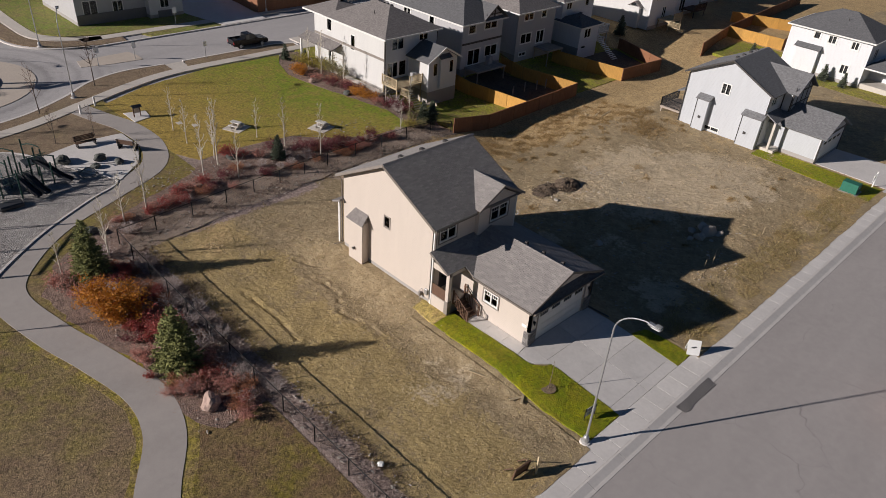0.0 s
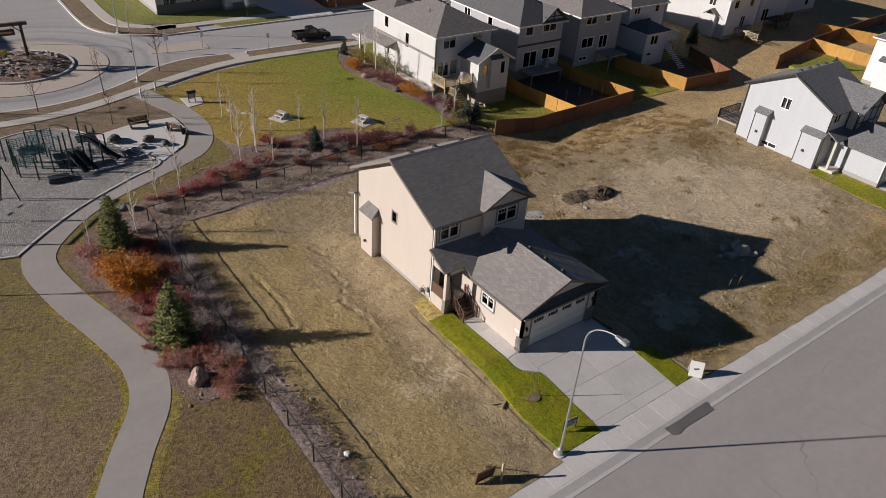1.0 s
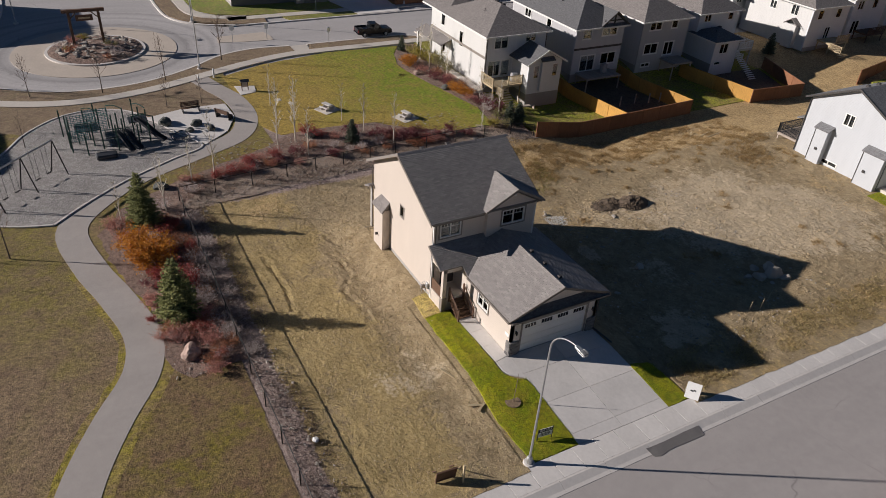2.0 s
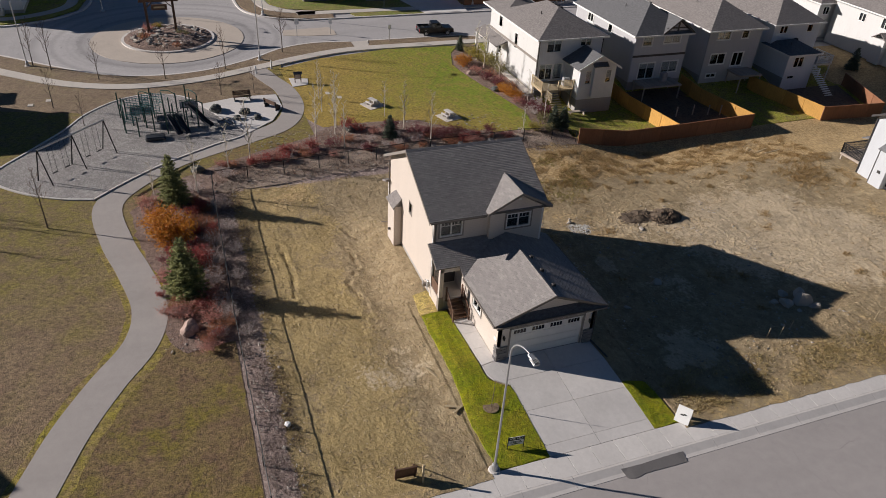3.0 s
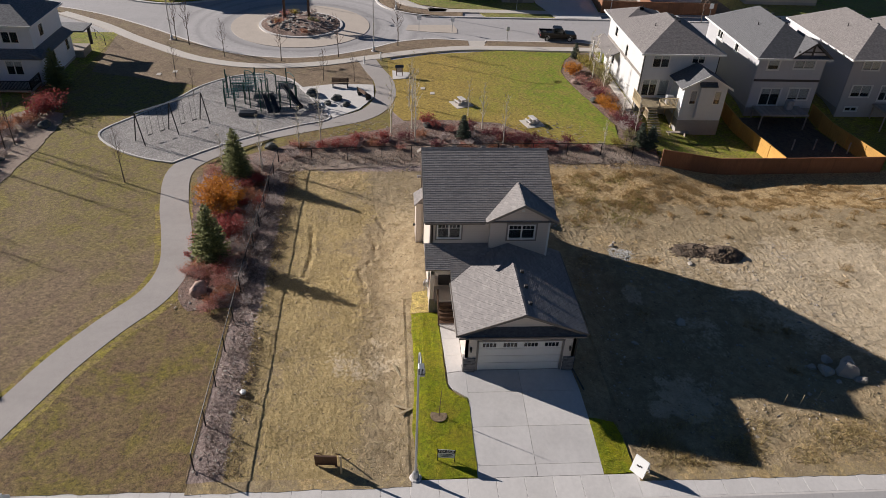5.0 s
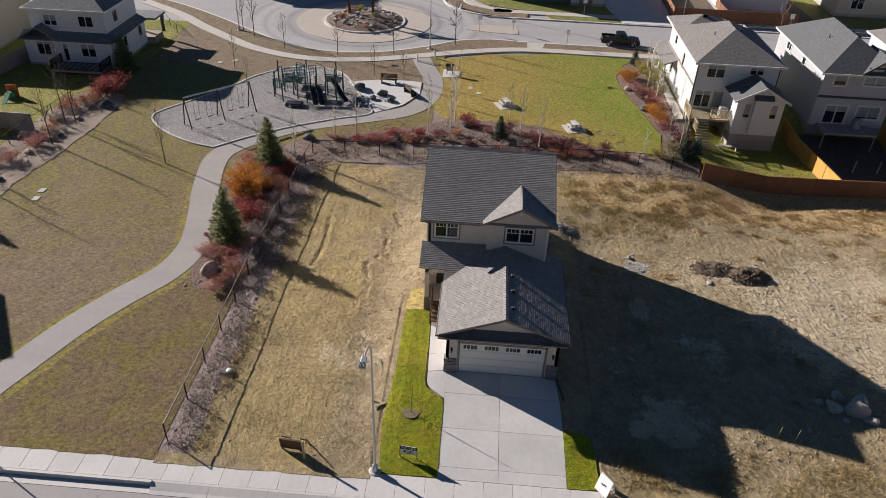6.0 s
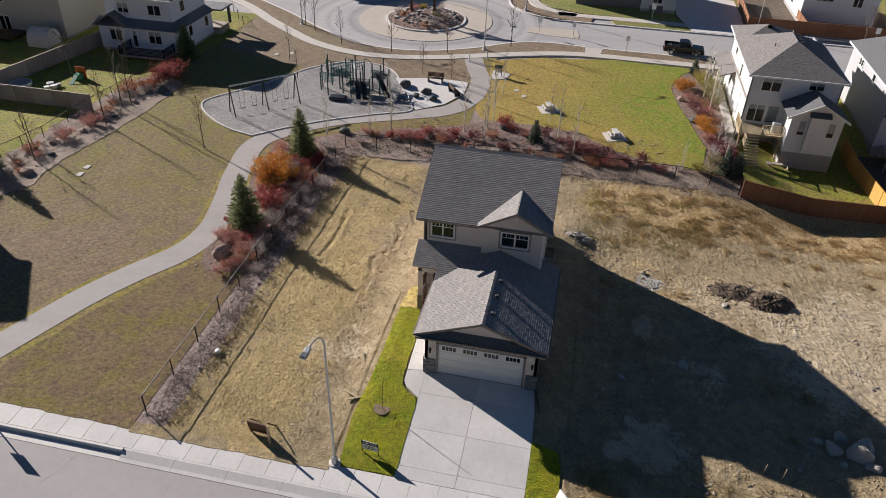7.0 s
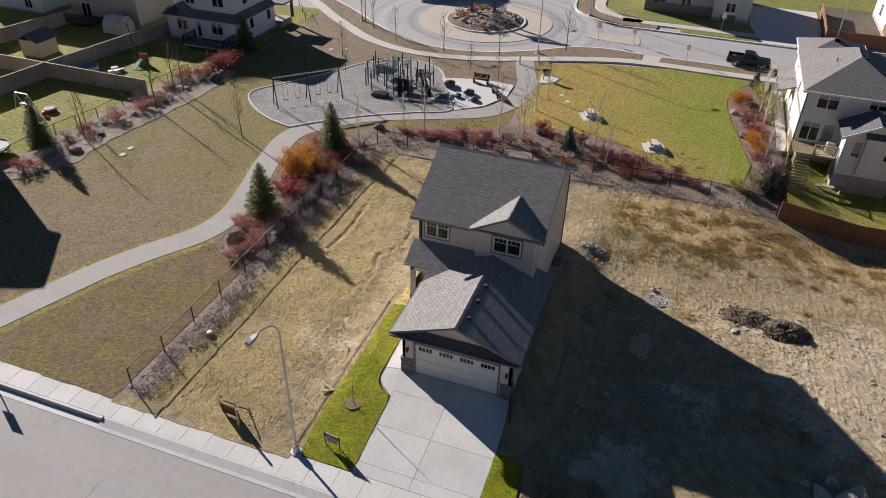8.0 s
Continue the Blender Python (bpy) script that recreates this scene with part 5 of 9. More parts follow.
def block(h, x0, x1, y0, y1, z0, z1, mats, openings=(), trim="trim", casing=0.0, casing_mat="trim"):
    """Four walls with windows. openings: (side, u0, u1, za, zb, panes, blind)."""
    for side in "ESNW":
        bm = bmesh.new()
        ops = [o for o in openings if o[0] == side]
        p0, p1 = side_frame(x0, x1, y0, y1, side)
        if side in "SN":
            step = 0.2 if p1[0] > p0[0] else -0.2
            p0, p1 = (p0[0] + step, p0[1]), (p1[0] - step, p1[1])
        shift = 0.2 if side in "SN" else 0.0
        cut = [(o[1] - shift, o[2] - shift, o[3], o[4]) for o in ops]
        m = wall(bm, p0, p1, z0, z1, 0.2, cut)
        part("wall", bm, mats.get(side, mats["*"]), h)
        if z0 < 0.1 and all(o[3] > 0.46 for o in ops) and z1 > 2.5:
            g = 0.025
            base = {"E": (x1, x1 + g, y0, y1), "W": (x0 - g, x0, y0, y1), "S": (x0, x1, y0 - g, y0), "N": (x0, x1, y1, y1 + g)}[side]
            part("foundation", boxed(*base, z0 - 0.1, max(z0 + 0.5, 0.25)), "foundation", h)
        for o, c in zip(ops, cut):
            window(h, m, *c, trim, o[5], 0, casing, casing_mat, o[6])
    part("floor_deck", boxed(x0 + 0.2, x1 - 0.2, y0 + 0.2, y1 - 0.2, z1 - 0.2, z1 - 0.1), "inside", h)
    for side in (0, 1):
        xm, ym = (x0 + x1) / 2, (y0 + y1) / 2
        b = (xm - 0.05, xm + 0.05, y0 + 0.25, y1 - 0.25) if side else (x0 + 0.25, xm - 0.1, ym - 0.05, ym + 0.05)
        part("partition", boxed(*b, z0 + 0.05, z1 - 0.25), "inside", h)


def hip_roof(h, x0, x1, y0, y1, ze, pitch, mat, over=0.45, ends=(True, True), name="roof"):
    """A hipped or gabled roof on a rectangle; its ridge runs along the longer side. ends: hipped at the low and high end."""
    x0, x1, y0, y1 = x0 - over, x1 + over, y0 - over, y1 + over
    swap = (y1 - y0) > (x1 - x0)
    a0, a1, b0, b1 = (y0, y1, x0, x1) if swap else (x0, x1, y0, y1)
    half = (b1 - b0) / 2
    zr = ze + half * pitch
    r0, r1 = a0 + (half if ends[0] else 0), a1 - (half if ends[1] else 0)
    mid = (b0 + b1) / 2
    put = (lambda a, b, z: (b, a, z)) if swap else (lambda a, b, z: (a, b, z))
    bm = bmesh.new()
    slab(bm, [put(a0, b0, ze), put(a1, b0, ze), put(r1, mid, zr), put(r0, mid, zr)], 0.16)
    slab(bm, [put(a0, b1, ze), put(a1, b1, ze), put(r1, mid, zr), put(r0, mid, zr)], 0.16)
    if ends[0]:
        slab(bm, [put(a0, b0, ze), put(a0, b1, ze), put(r0, mid, zr)], 0.16)
    if ends[1]:
        slab(bm, [put(a1, b0, ze), put(a1, b1, ze), put(r1, mid, zr)], 0.16)
    roof = part(name, bm, mat, h)
    bm = bmesh.new()
    for p, q in (((x0, y0), (x1, y0)), ((x1, y0), (x1, y1)), ((x1, y1), (x0, y1)), ((x0, y1), (x0, y0))):
        if ends[0] and ends[1] or (swap and p[0] == q[0]) or (not swap and p[1] == q[1]):
            d = Vector((q[0] - p[0], q[1] - p[1], 0))
            m = Matrix.Translation((*p, ze)) @ Matrix.Rotation(math.atan2(d.y, d.x), 4, "Z")
            box(bm, 0, d.length, -0.06, 0.05, -0.17, 0.012, m)
    part("gutter", bm, "trim", h)
    bm = bmesh.new()
    for i in range(4):
        f = (i + 0.5) / 4
        a = r0 + (r1 - r0) * f
        x, y, z = put(a, mid + half * 0.12, zr - half * 0.12 * pitch)
        box(bm, x - 0.17, x + 0.17, y - 0.17, y + 0.17, z - 0.1, z + 0.16)
    part("roof_vents", bm, "dark_trim", roof)
    bm = bmesh.new()
    x, y, z = put((r0 + r1) / 2 + 0.8, mid - half * 0.4, zr - half * 0.4 * pitch)
    tube(bm, [(x, y, z - 0.1), (x, y, z + 0.35)], 0.05, 6)
    part("vent_pipe", bm, "dark_trim", roof)
    return roof, zr


def gable_fill(h, axis, at, lo, hi, ze, pitch, mat, thick=0.2):
    mid = (lo + hi) / 2
    bm = bmesh.new()
    prism(bm, [(lo, ze), (hi, ze), (mid, ze + (hi - lo) / 2 * pitch)], axis, at, at + thick)
    part("gable_wall", bm, mat, h)


def railing(h, pts, z0, height, mat, gap=0.14, name="railing"):
    rail = None
    for a, b in zip(pts, pts[1:]):
        a3, b3 = Vector((*a, z0)), Vector((*b, z0))
        d = b3 - a3
        m = Matrix.Translation(a3) @ Matrix.Rotation(math.atan2(d.y, d.x), 4, "Z")
        bm = bmesh.new()
        box(bm, -0.05, d.length + 0.05, -0.06, 0.06, height - 0.05, height, m)
        box(bm, 0, d.length, -0.03, 0.03, 0.08, 0.14, m)
        rail = part(name, bm, mat, h)
        for k in range(1, int(d.length / gap)):
            part("baluster", boxed(k * gap - 0.02, k * gap + 0.02, -0.02, 0.02, 0.1, height - 0.05, 0, m), mat, rail)
        for e in (0, d.length):
            part("post", boxed(e - 0.05, e + 0.05, -0.05, 0.05, 0, height + 0.05, 0, m), mat, rail)


def deck(h, x0, x1, y0, y1, z, mat="palewood", rails=(), rail_mat="palewood"):
    d = part("deck", boxed(x0, x1, y0, y1, z - 0.22, z - 0.035), mat, h)
    n = int((y1 - y0) / 0.15)
    for i in range(n):
        part("deck_board", boxed(x0, x1 + 0.02, y0 + i * 0.15 + 0.004, y0 + (i + 1) * 0.15 - 0.004, z - 0.034, z), mat, d)
    for x in (x0 + 0.1, x1 - 0.2):
        for y in (y0 + 0.1, y1 - 0.2):
            part("deck_post", boxed(x, x + 0.12, y, y + 0.12, -1.6 if x < -56 and 50 < y < 98 else -0.1, z - 0.2), mat, d)
    for r in rails:
        railing(h, r, z, 1.0, rail_mat)
    return d


def stairs(h, x0, y0, y1, z, run_dir, mat="palewood", low=0.0):
    n = max(2, int((z - low) / 0.18))
    st = part("stringer", boxed(min(x0, x0 + run_dir * 0.05), max(x0, x0 + run_dir * 0.05), y0, y1, z - 0.3, z - 0.02), mat, h)
    for i in range(n):
        a = x0 + run_dir * 0.27 * i
        b = a + run_dir * 0.27
        zz = z - (i + 1) * (z - low) / (n + 1)
        part("tread", boxed(min(a, b), max(a, b), y0, y1, zz - 0.04, zz), mat, st)
        part("riser", boxed(min(a, a + 0.03), max(a, a + 0.03), y0, y1, zz - 0.16, zz - 0.04), mat, st)


def back_house_one():
    h = thing("house", "off-white two-storey house with grey-brown hip roof beside the lawn", "house", (-68, 57, 0), "houses along the far street")
    ops = [("E", 0.95, 2.85, 4.65, 6.1, 2, 0.35), ("E", 5.2, 6.7, 5.15, 6.1, 2, 0.5), ("E", 0.3, 2.0, 1.45, 3.35, 2, 0.3), ("E", 2.1, 3.3, 1.45, 3.35, 1, 0.95),
           ("S", 2.6, 3.6, 4.5, 6.0, 1, 0), ("S", 7.3, 8.2, 3.3, 5.2, 1, 0), ("S", 3.0, 4.0, 1.3, 3.0, 1, 0), ("N", 4, 5, 4.6, 5.8, 1, 0)]
    # one siding all round; the east wall's shade is put into its colour
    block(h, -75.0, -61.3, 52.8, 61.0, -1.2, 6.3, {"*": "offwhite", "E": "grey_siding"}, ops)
    hip_roof(h, -72.4, -61.3, 52.8, 61.0, 6.3, 0.5, "roof")
    hip_roof(h, -76.5, -71.0, 52.9, 58.6, 6.28, 0.42, "roof", name="front_roof")
    part("band_board", boxed(-75.0, -61.28, 52.765, 52.8, 3.55, 3.85), "taupe_trim", h)
    for x, y in ((-61.36, 52.76), (-61.36, 60.95)):
        part("corner_trim", boxed(x - 0.08, x + 0.1, y - 0.01, y + 0.09, 0.2, 6.2), "dark_trim", h)
    # entry roof on the lawn side
    bm = bmesh.new()
    slab(bm, [(-76.5, 52.8, 3.5), (-69.5, 52.8, 3.5), (-69.5, 51.3, 2.9), (-76.5, 51.3, 2.9)], 0.14)
    part("entry_roof", bm, "roof", h)
    for x in (-76.3, -72.6, -69.8):
        part("entry_post", boxed(x - 0.1, x + 0.1, 51.5, 51.7, 0, 2.9), "trim", h)
    # sun room with gable
    block(h, -61.3, -57.7, 56.4, 61.0, -1.5, 3.9, {"*": "grey_siding", "S": "offwhite"}, [("E", 0.7, 1.5, 2.0, 3.6, 1, 0.8), ("E", 3.3, 4.1, 2.0, 3.6, 1, 0.7)])
    part("alcove", boxed(-57.7, -57.35, 58.0, 59.5, 0.6, 4.2), "grey_siding", h)
    bm = bmesh.new()
    slab(bm, [(-57.75, 57.8, 4.55), (-57.75, 59.7, 4.55), (-57.15, 59.7, 4.15), (-57.15, 57.8, 4.15)], 0.08)
    part("alcove_roof", bm, "roof_dark", h)
    bm = bmesh.new()
    for e, s in ((55.95, 1), (61.45, -1)):
        slab(bm, [(-61.3, 58.7, 5.35), (-57.3, 58.7, 5.35), (-57.3, e, 3.85), (-61.3, e, 3.85)], 0.14)
    part("sun_room_roof", bm, "roof_dark", h)
    gable_fill(h, "x", -57.9, 56.4, 61.0, 3.9, 0.55, "grey_siding")
    for e in (55.95, 61.45):
        bm = bmesh.new()
        prism(bm, [(58.7, 5.4), (e, 3.9), (e, 3.68), (58.7, 5.18)], "x", -57.31, -57.25)
        part("rake_board", bm, "trim", h)
    deck(h, -61.25, -58.6, 52.3, 56.35, 1.3, "palewood", [[(-61.2, 52.35), (-58.65, 52.35)], [(-58.65, 54.4), (-58.65, 56.3)]], "palewood")
    stairs(h, -58.6, 52.9, 54.2, 1.3, 1, low=-0.8)
    railing(h, [(-58.55, 52.85), (-57.1, 52.85)], 0.45, 1.0, "palewood")
    part("barbecue", boxed(-59.9, -59.3, 55.4, 56.2, 1.3, 2.3, 0.08), "tarp", h, "covered barbecue on the deck")


def back_house_two():
    h = thing("house", "taupe two-storey house with dark roof and gabled bay, in shade", "house", (-68, 69, 0), "houses along the far street")
    ops = [("E", 1.05, 2.4, 4.6, 5.75, 1, 0.6), ("E", 4.0, 6.4, 4.75, 5.95, 2, 0.95), ("E", 1.2, 3.5, 0.5, 2.55, 2, 0.35), ("E", 4.4, 6.8, 1.15, 2.6, 2, 0.9),
           ("S", 8, 9.0, 4.6, 5.8, 1, 0), ("S", 3, 4.4, 4.6, 5.8, 2, 0)]
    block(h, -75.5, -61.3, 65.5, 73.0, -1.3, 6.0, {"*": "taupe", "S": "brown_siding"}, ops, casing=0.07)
    hip_roof(h, -75.5, -61.3, 65.5, 73.0, 6.0, 0.62, "roof_dark", ends=(True, True))
    part("band_board", boxed(-61.3, -61.26, 65.5, 73.0, 3.3, 3.55), "dark_trim", h)
    bm = bmesh.new()
    for e in (68.9, 73.5):
        slab(bm, [(-65.5, 71.2, 7.75), (-60.9, 71.2, 7.75), (-60.9, e, 6.0), (-64.0, e, 6.0)], 0.14)
    part("bay_roof", bm, "roof_dark", h)
    gable_fill(h, "x", -61.5, 69.2, 73.2, 6.0, 0.72, "taupe")
    bm = bmesh.new()
    for e in (68.9, 73.5):
        prism(bm, [(71.2, 7.8), (e, 6.05), (e, 5.85), (71.2, 7.6)], "x", -60.92, -60.86)
    box(bm, -61.3, -61.22, 71.1, 71.3, 6.0, 7.4)
    box(bm, -61.3, -61.22, 69.6, 72.8, 6.55, 6.7)
    part("rake_board", bm, "dark_trim", h)
    deck(h, -61.25, -58.8, 66.2, 71.6, 0.5, "greyfence")
    part("barbecue", boxed(-60.6, -59.9, 69.4, 70.2, 0.5, 1.6, 0.1), "tarp", h)


def back_house_three():
    h = thing("house", "brown-grey two-storey house with plain hip roof, in shade", "house", (-68, 80, 0), "houses along the far street")
    ops = [("E", 1.2, 3.2, 4.7, 5.8, 2, 0.9), ("E", 4.9, 6.0, 4.7, 5.8, 1, 0.7), ("E", 0.9, 3.2, 1.6, 3.0, 2, 0.7), ("E", 4.3, 6.0, 1.2, 3.0, 2, 0.5), ("E", 0.9, 2.4, -0.1, 0.45, 2, 0)]
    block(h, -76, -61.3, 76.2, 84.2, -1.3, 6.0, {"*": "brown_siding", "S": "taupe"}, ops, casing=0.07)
    hip_roof(h, -76, -61.3, 76.2, 84.2, 6.0, 0.58, "roof")
    deck(h, -61.25, -58.6, 80.2, 83.6, 0.9, "greyfence")


def back_house_four():
    h = thing("house", "pale grey house with rear wing, raised deck and white stairs", "house", (-68, 91, 0), "houses along the far street")
    ops = [("E", 0.9, 2.2, 4.7, 5.8, 2, 0.4), ("E", 5.4, 6.4, 4.7, 5.8, 1, 0.8), ("N", 3, 4, 4.7, 5.8, 1, 0)]
    block(h, -76, -62.0, 86.8, 94.4, -1.3, 6.0, {"*": "blue_grey", "E": "grey_siding"}, ops)
    hip_roof(h, -76, -62.0, 86.8, 94.4, 6.0, 0.58, "roof")
    block(h, -62.0, -58.3, 86.8, 91.3, -1.6, 3.3, {"*": "grey_siding"}, [("E", 1.0, 2.6, 1.5, 2.9, 2, 0.4), ("E", 0.6, 1.8, 0.0, 0.5, 1, 0)])
    hip_roof(h, -62.8, -58.3, 86.8, 91.3, 3.3, 0.45, "roof_dark", name="wing_roof")
    deck(h, -62, -59.0, 91.4, 95.2, 1.4, "walk", [[(-59.05, 92.6), (-59.05, 95.1)], [(-59.1, 95.1), (-62, 95.1)]], "trim")
    stairs(h, -59.0, 91.4, 92.5, 1.4, 1, "trim", low=-1.4)
    railing(h, [(-58.9, 91.4), (-57.2, 91.4)], 0.5, 1.0, "trim")
    part("dish", tubed([(-61.9, 93.4, 2.2), (-61.4, 93.4, 2.3)], [0.05, 0.5], 10), "white_paint", h)


def far_houses():
    h = thing("house", "white two-storey house in full sun beyond the fenced yards", "house", (-64, 110, 0), "houses beyond the yards")
    ops = [("S", 8.2, 9.5, 4.4, 5.9, 2, 0), ("S", 4.4, 5.6, 4.4, 5.6, 2, 0), ("S", 8.4, 10.4, 0.3, 0.9, 2, 0), ("E", 1.2, 2.4, 4.4, 5.8, 1, 0), ("E", 3.8, 5.0, 1.4, 3.2, 2, 0), ("E", 5.2, 6.4, 4.4, 5.8, 1, 0)]
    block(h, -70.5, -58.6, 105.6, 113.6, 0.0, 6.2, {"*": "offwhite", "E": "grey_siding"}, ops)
    hip_roof(h, -70.5, -58.6, 105.6, 113.6, 6.2, 0.5, "roof")
    part("wing", boxed(-61.9, -60.2, 104.9, 105.6, 0, 3.3), "offwhite", h)
    bm = bmesh.new()
    for e in (-62.3, -59.8):
        slab(bm, [(-61.05, 104.6, 4.2), (-61.05, 105.6, 4.2), (e, 105.6, 3.3), (e, 104.6, 3.3)], 0.1)
    part("wing_roof", bm, "roof", h)
    deck(h, -58.6, -56.4, 108.4, 112.5, 1.5, "palewood", [[(-56.45, 109.8), (-56.45, 112.4)]])
    stairs(h, -56.4, 108.4, 109.6, 1.5, 1)
    railing(h, [(-56.3, 108.4), (-54.4, 108.4)], 0.6, 1.0, "palewood")
    block(h, -76.5, -71.0, 103.2, 110.0, 0.0, 5.6, {"*": "offwhite"}, [("E", 0.8, 2.0, 3.8, 5.0, 2, 0)])
    hip_roof(h, -76.5, -71.0, 103.2, 110.0, 5.6, 0.5, "roof", name="rear_roof")
    h2 = thing("house", "pale grey two-storey house far along the row", "house", (-66, 127, 0), "houses beyond the yards")
    block(h2, -73, -60.5, 117.5, 125.5, 0, 6.2, {"*": "grey_siding", "S": "offwhite"}, [("E", 1, 2.4, 4.4, 5.8, 2, 0), ("E", 4.6, 5.8, 4.4, 5.8, 1, 0), ("E", 1.0, 2.8, 0.8, 2.8, 2, 0)])
    hip_roof(h2, -73, -60.5, 117.5, 125.5, 6.2, 0.5, "roof")
    deck(h2, -60.5, -58, 119.5, 123.5, 1.3, "darkwood", [[(-58.05, 119.5), (-58.05, 123.5)]], "darkwood")
    h5 = thing("house", "pale two-storey house at the end of the far row", "house", (-68, 136, 0), "houses beyond the yards")
    block(h5, -75, -62.5, 130.5, 138.5, 0, 6.2, {"*": "offwhite", "E": "grey_siding"}, [("E", 1, 2.4, 4.4, 5.8, 2, 0), ("E", 4.6, 5.8, 1.2, 2.8, 1, 0), ("S", 5, 6.4, 4.4, 5.8, 2, 0)])
    hip_roof(h5, -75, -62.5, 130.5, 138.5, 6.2, 0.5, "roof")
    h3 = thing("house", "grey house with white-framed windows and covered porch", "house", (-31, 112, 0), "houses beyond the yards")
    ops = [("S", 5.3, 6.4, 4.75, 5.85, 2, 0), ("S", 8.4, 9.4, 4.7, 5.8, 2, 0), ("S", 3.3, 4.2, 4.9, 5.9, 1, 0), ("S", 8.0, 9.1, 1.3, 2.6, 2, 0), ("E", 2, 3.5, 3.5, 5, 2, 0)]
    block(h3, -37.2, -26.2, 107.2, 116.0, 0.0, 6.2, {"*": "grey_siding"}, ops, casing=0.12)
    hip_roof(h3, -37.2, -26.2, 107.2, 116.0, 6.2, 0.5, "roof_dark")
    part("bump_out", boxed(-35.6, -32.4, 106.6, 107.2, 0, 3.6), "grey_siding", h3)
    bm = bmesh.new()
    slab(bm, [(-35.8, 106.4, 3.6), (-32.2, 106.4, 3.6), (-32.2, 107.2, 4.1), (-35.8, 107.2, 4.1)], 0.1)
    part("bump_roof", bm, "roof_dark", h3)
    hip_roof(h3, -26.1, -22.4, 107.6, 112.5, 2.9, 0.45, "roof_dark", name="porch_roof")
    for y in (107.7, 110.2):
        part("porch_column", boxed(-22.8, -22.4, y, y + 0.4, 0, 2.9), "trim", h3)
    part("garage_wing", boxed(-26.2, -20.6, 110.6, 116, 0, 3.2), "grey_siding", h3)
    part("porch_deck", boxed(-26.2, -22.2, 107.4, 110.6, 0, 0.7), "walk", h3)


def white_house():
    h = thing("house", "white-sided two-storey house with grey gable roof and half-timber bay", "house", (-29, 79, 0))
    ops = [("S", 3.95, 5.05, 4.55, 5.8, 2, 0), ("S", 3.0, 5.0, 0.15, 0.7, 2, 0), ("E", 0.35, 1.6, 4.7, 5.8, 2, 0), ("W", 3, 5, 1.2, 3.2, 2, 0)]
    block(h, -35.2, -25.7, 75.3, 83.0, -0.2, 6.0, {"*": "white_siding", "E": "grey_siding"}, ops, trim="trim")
    rx, zr = -30.6, 8.5
    bm = bmesh.new()
    for e in (-35.65, -25.3):
        slab(bm, [(rx, 74.85, zr), (rx, 83.4, zr), (e, 83.4, 5.95), (e, 74.85, 5.95)], 0.16)
    roof = part("roof", bm, "roof_grey", h)
    for y in (77, 78.6, 80.2, 81.8):
        roof_vent(roof, rx - 0.6, y, zr - 0.25)
    bm = bmesh.new()
    prism(bm, [(-35.2, 6.0), (-25.7, 6.0), (rx, 8.35)], "y", 75.3, 75.5)
    part("gable_wall", bm, "white_siding", h)
    for e in (-35.65, -25.3):
        bm = bmesh.new()
        prism(bm, [(rx, zr + 0.03), (e, 5.98), (e, 5.76), (rx, zr - 0.18)], "y", 74.82, 74.86)
        part("rake_board", bm, "dark_trim", h)
    for x in (-35.2, -25.78):
        part("downspout", boxed(x - 0.04, x + 0.04, 75.18, 75.28, 0.1, 5.8), "dark_trim", h)
    for xa, xb, zt in ((-33.3, -31.9, 3.55), (-27.9, -25.75, 3.4)):
        part("bump_out", boxed(xa, xb, 74.65, 75.3, 0.0, zt), "white_siding", h)
        bm = bmesh.new()
        slab(bm, [(xa - 0.15, 74.5, zt), (xb + 0.15, 74.5, zt), (xb + 0.15, 75.3, zt + 0.45), (xa - 0.15, 75.3, zt + 0.45)], 0.1)
        part("bump_roof", bm, "roof_grey", h)
        part("corner_trim", boxed(xa - 0.02, xa + 0.06, 74.62, 74.66, 0.1, zt), "dark_trim", h)
        part("flue", boxed(xa + 0.6, xa + 0.85, 74.55, 74.65, 1.4, 1.65), "dark_trim", h)
    # upper bay with dark boards
    part("bay", boxed(-25.7, -24.6, 78.4, 83.0, 3.4, 6.0), "white_siding", h)
    for y in (78.4, 79.5, 80.7, 81.9, 82.9):
        part("half_timber", boxed(-24.6, -24.56, y - 0.06, y + 0.06, 3.4, 6.6), "dark_trim", h)
    for z in (3.5, 4.6, 5.9):
        part("half_timber", boxed(-24.6, -24.55, 78.4, 83.0, z - 0.06, z + 0.06), "dark_trim", h)
    for x in (-25.6, -24.7):
        part("half_timber", boxed(x - 0.06, x + 0.06, 78.35, 78.4, 3.4, 6.0), "dark_trim", h)
    bm = bmesh.new()
    for e in (78.0, 83.4):
        slab(bm, [(-30.3, 80.7, 7.75), (-24.1, 80.7, 7.75), (-24.1, e, 5.95), (-30.3, e, 5.95)], 0.14)
    part("bay_roof", bm, "roof_grey", h)
    gable_fill(h, "x", -24.8, 78.4, 83.0, 5.95, 0.66, "white_siding")
    # garage
    block(h, -25.7, -20.0, 76.9, 83.2, -0.1, 3.0, {"*": "white_siding", "E": "grey_siding"})
    bm = bmesh.new()
    for e in (76.45, 83.65):
        slab(bm, [(-25.7, 80.05, 4.7), (-19.5, 80.05, 4.7), (-19.5, e, 2.95), (-25.7, e, 2.95)], 0.14)
    slab(bm, [(-25.7, 75.3, 4.05), (-25.7, 78.5, 4.05), (-24.4, 78.5, 3.35), (-24.4, 75.3, 3.35)], 0.12)
    part("garage_roof", bm, "roof_grey", h)
    gable_fill(h, "x", -20.2, 76.9, 83.2, 3.0, 0.5, "white_siding")
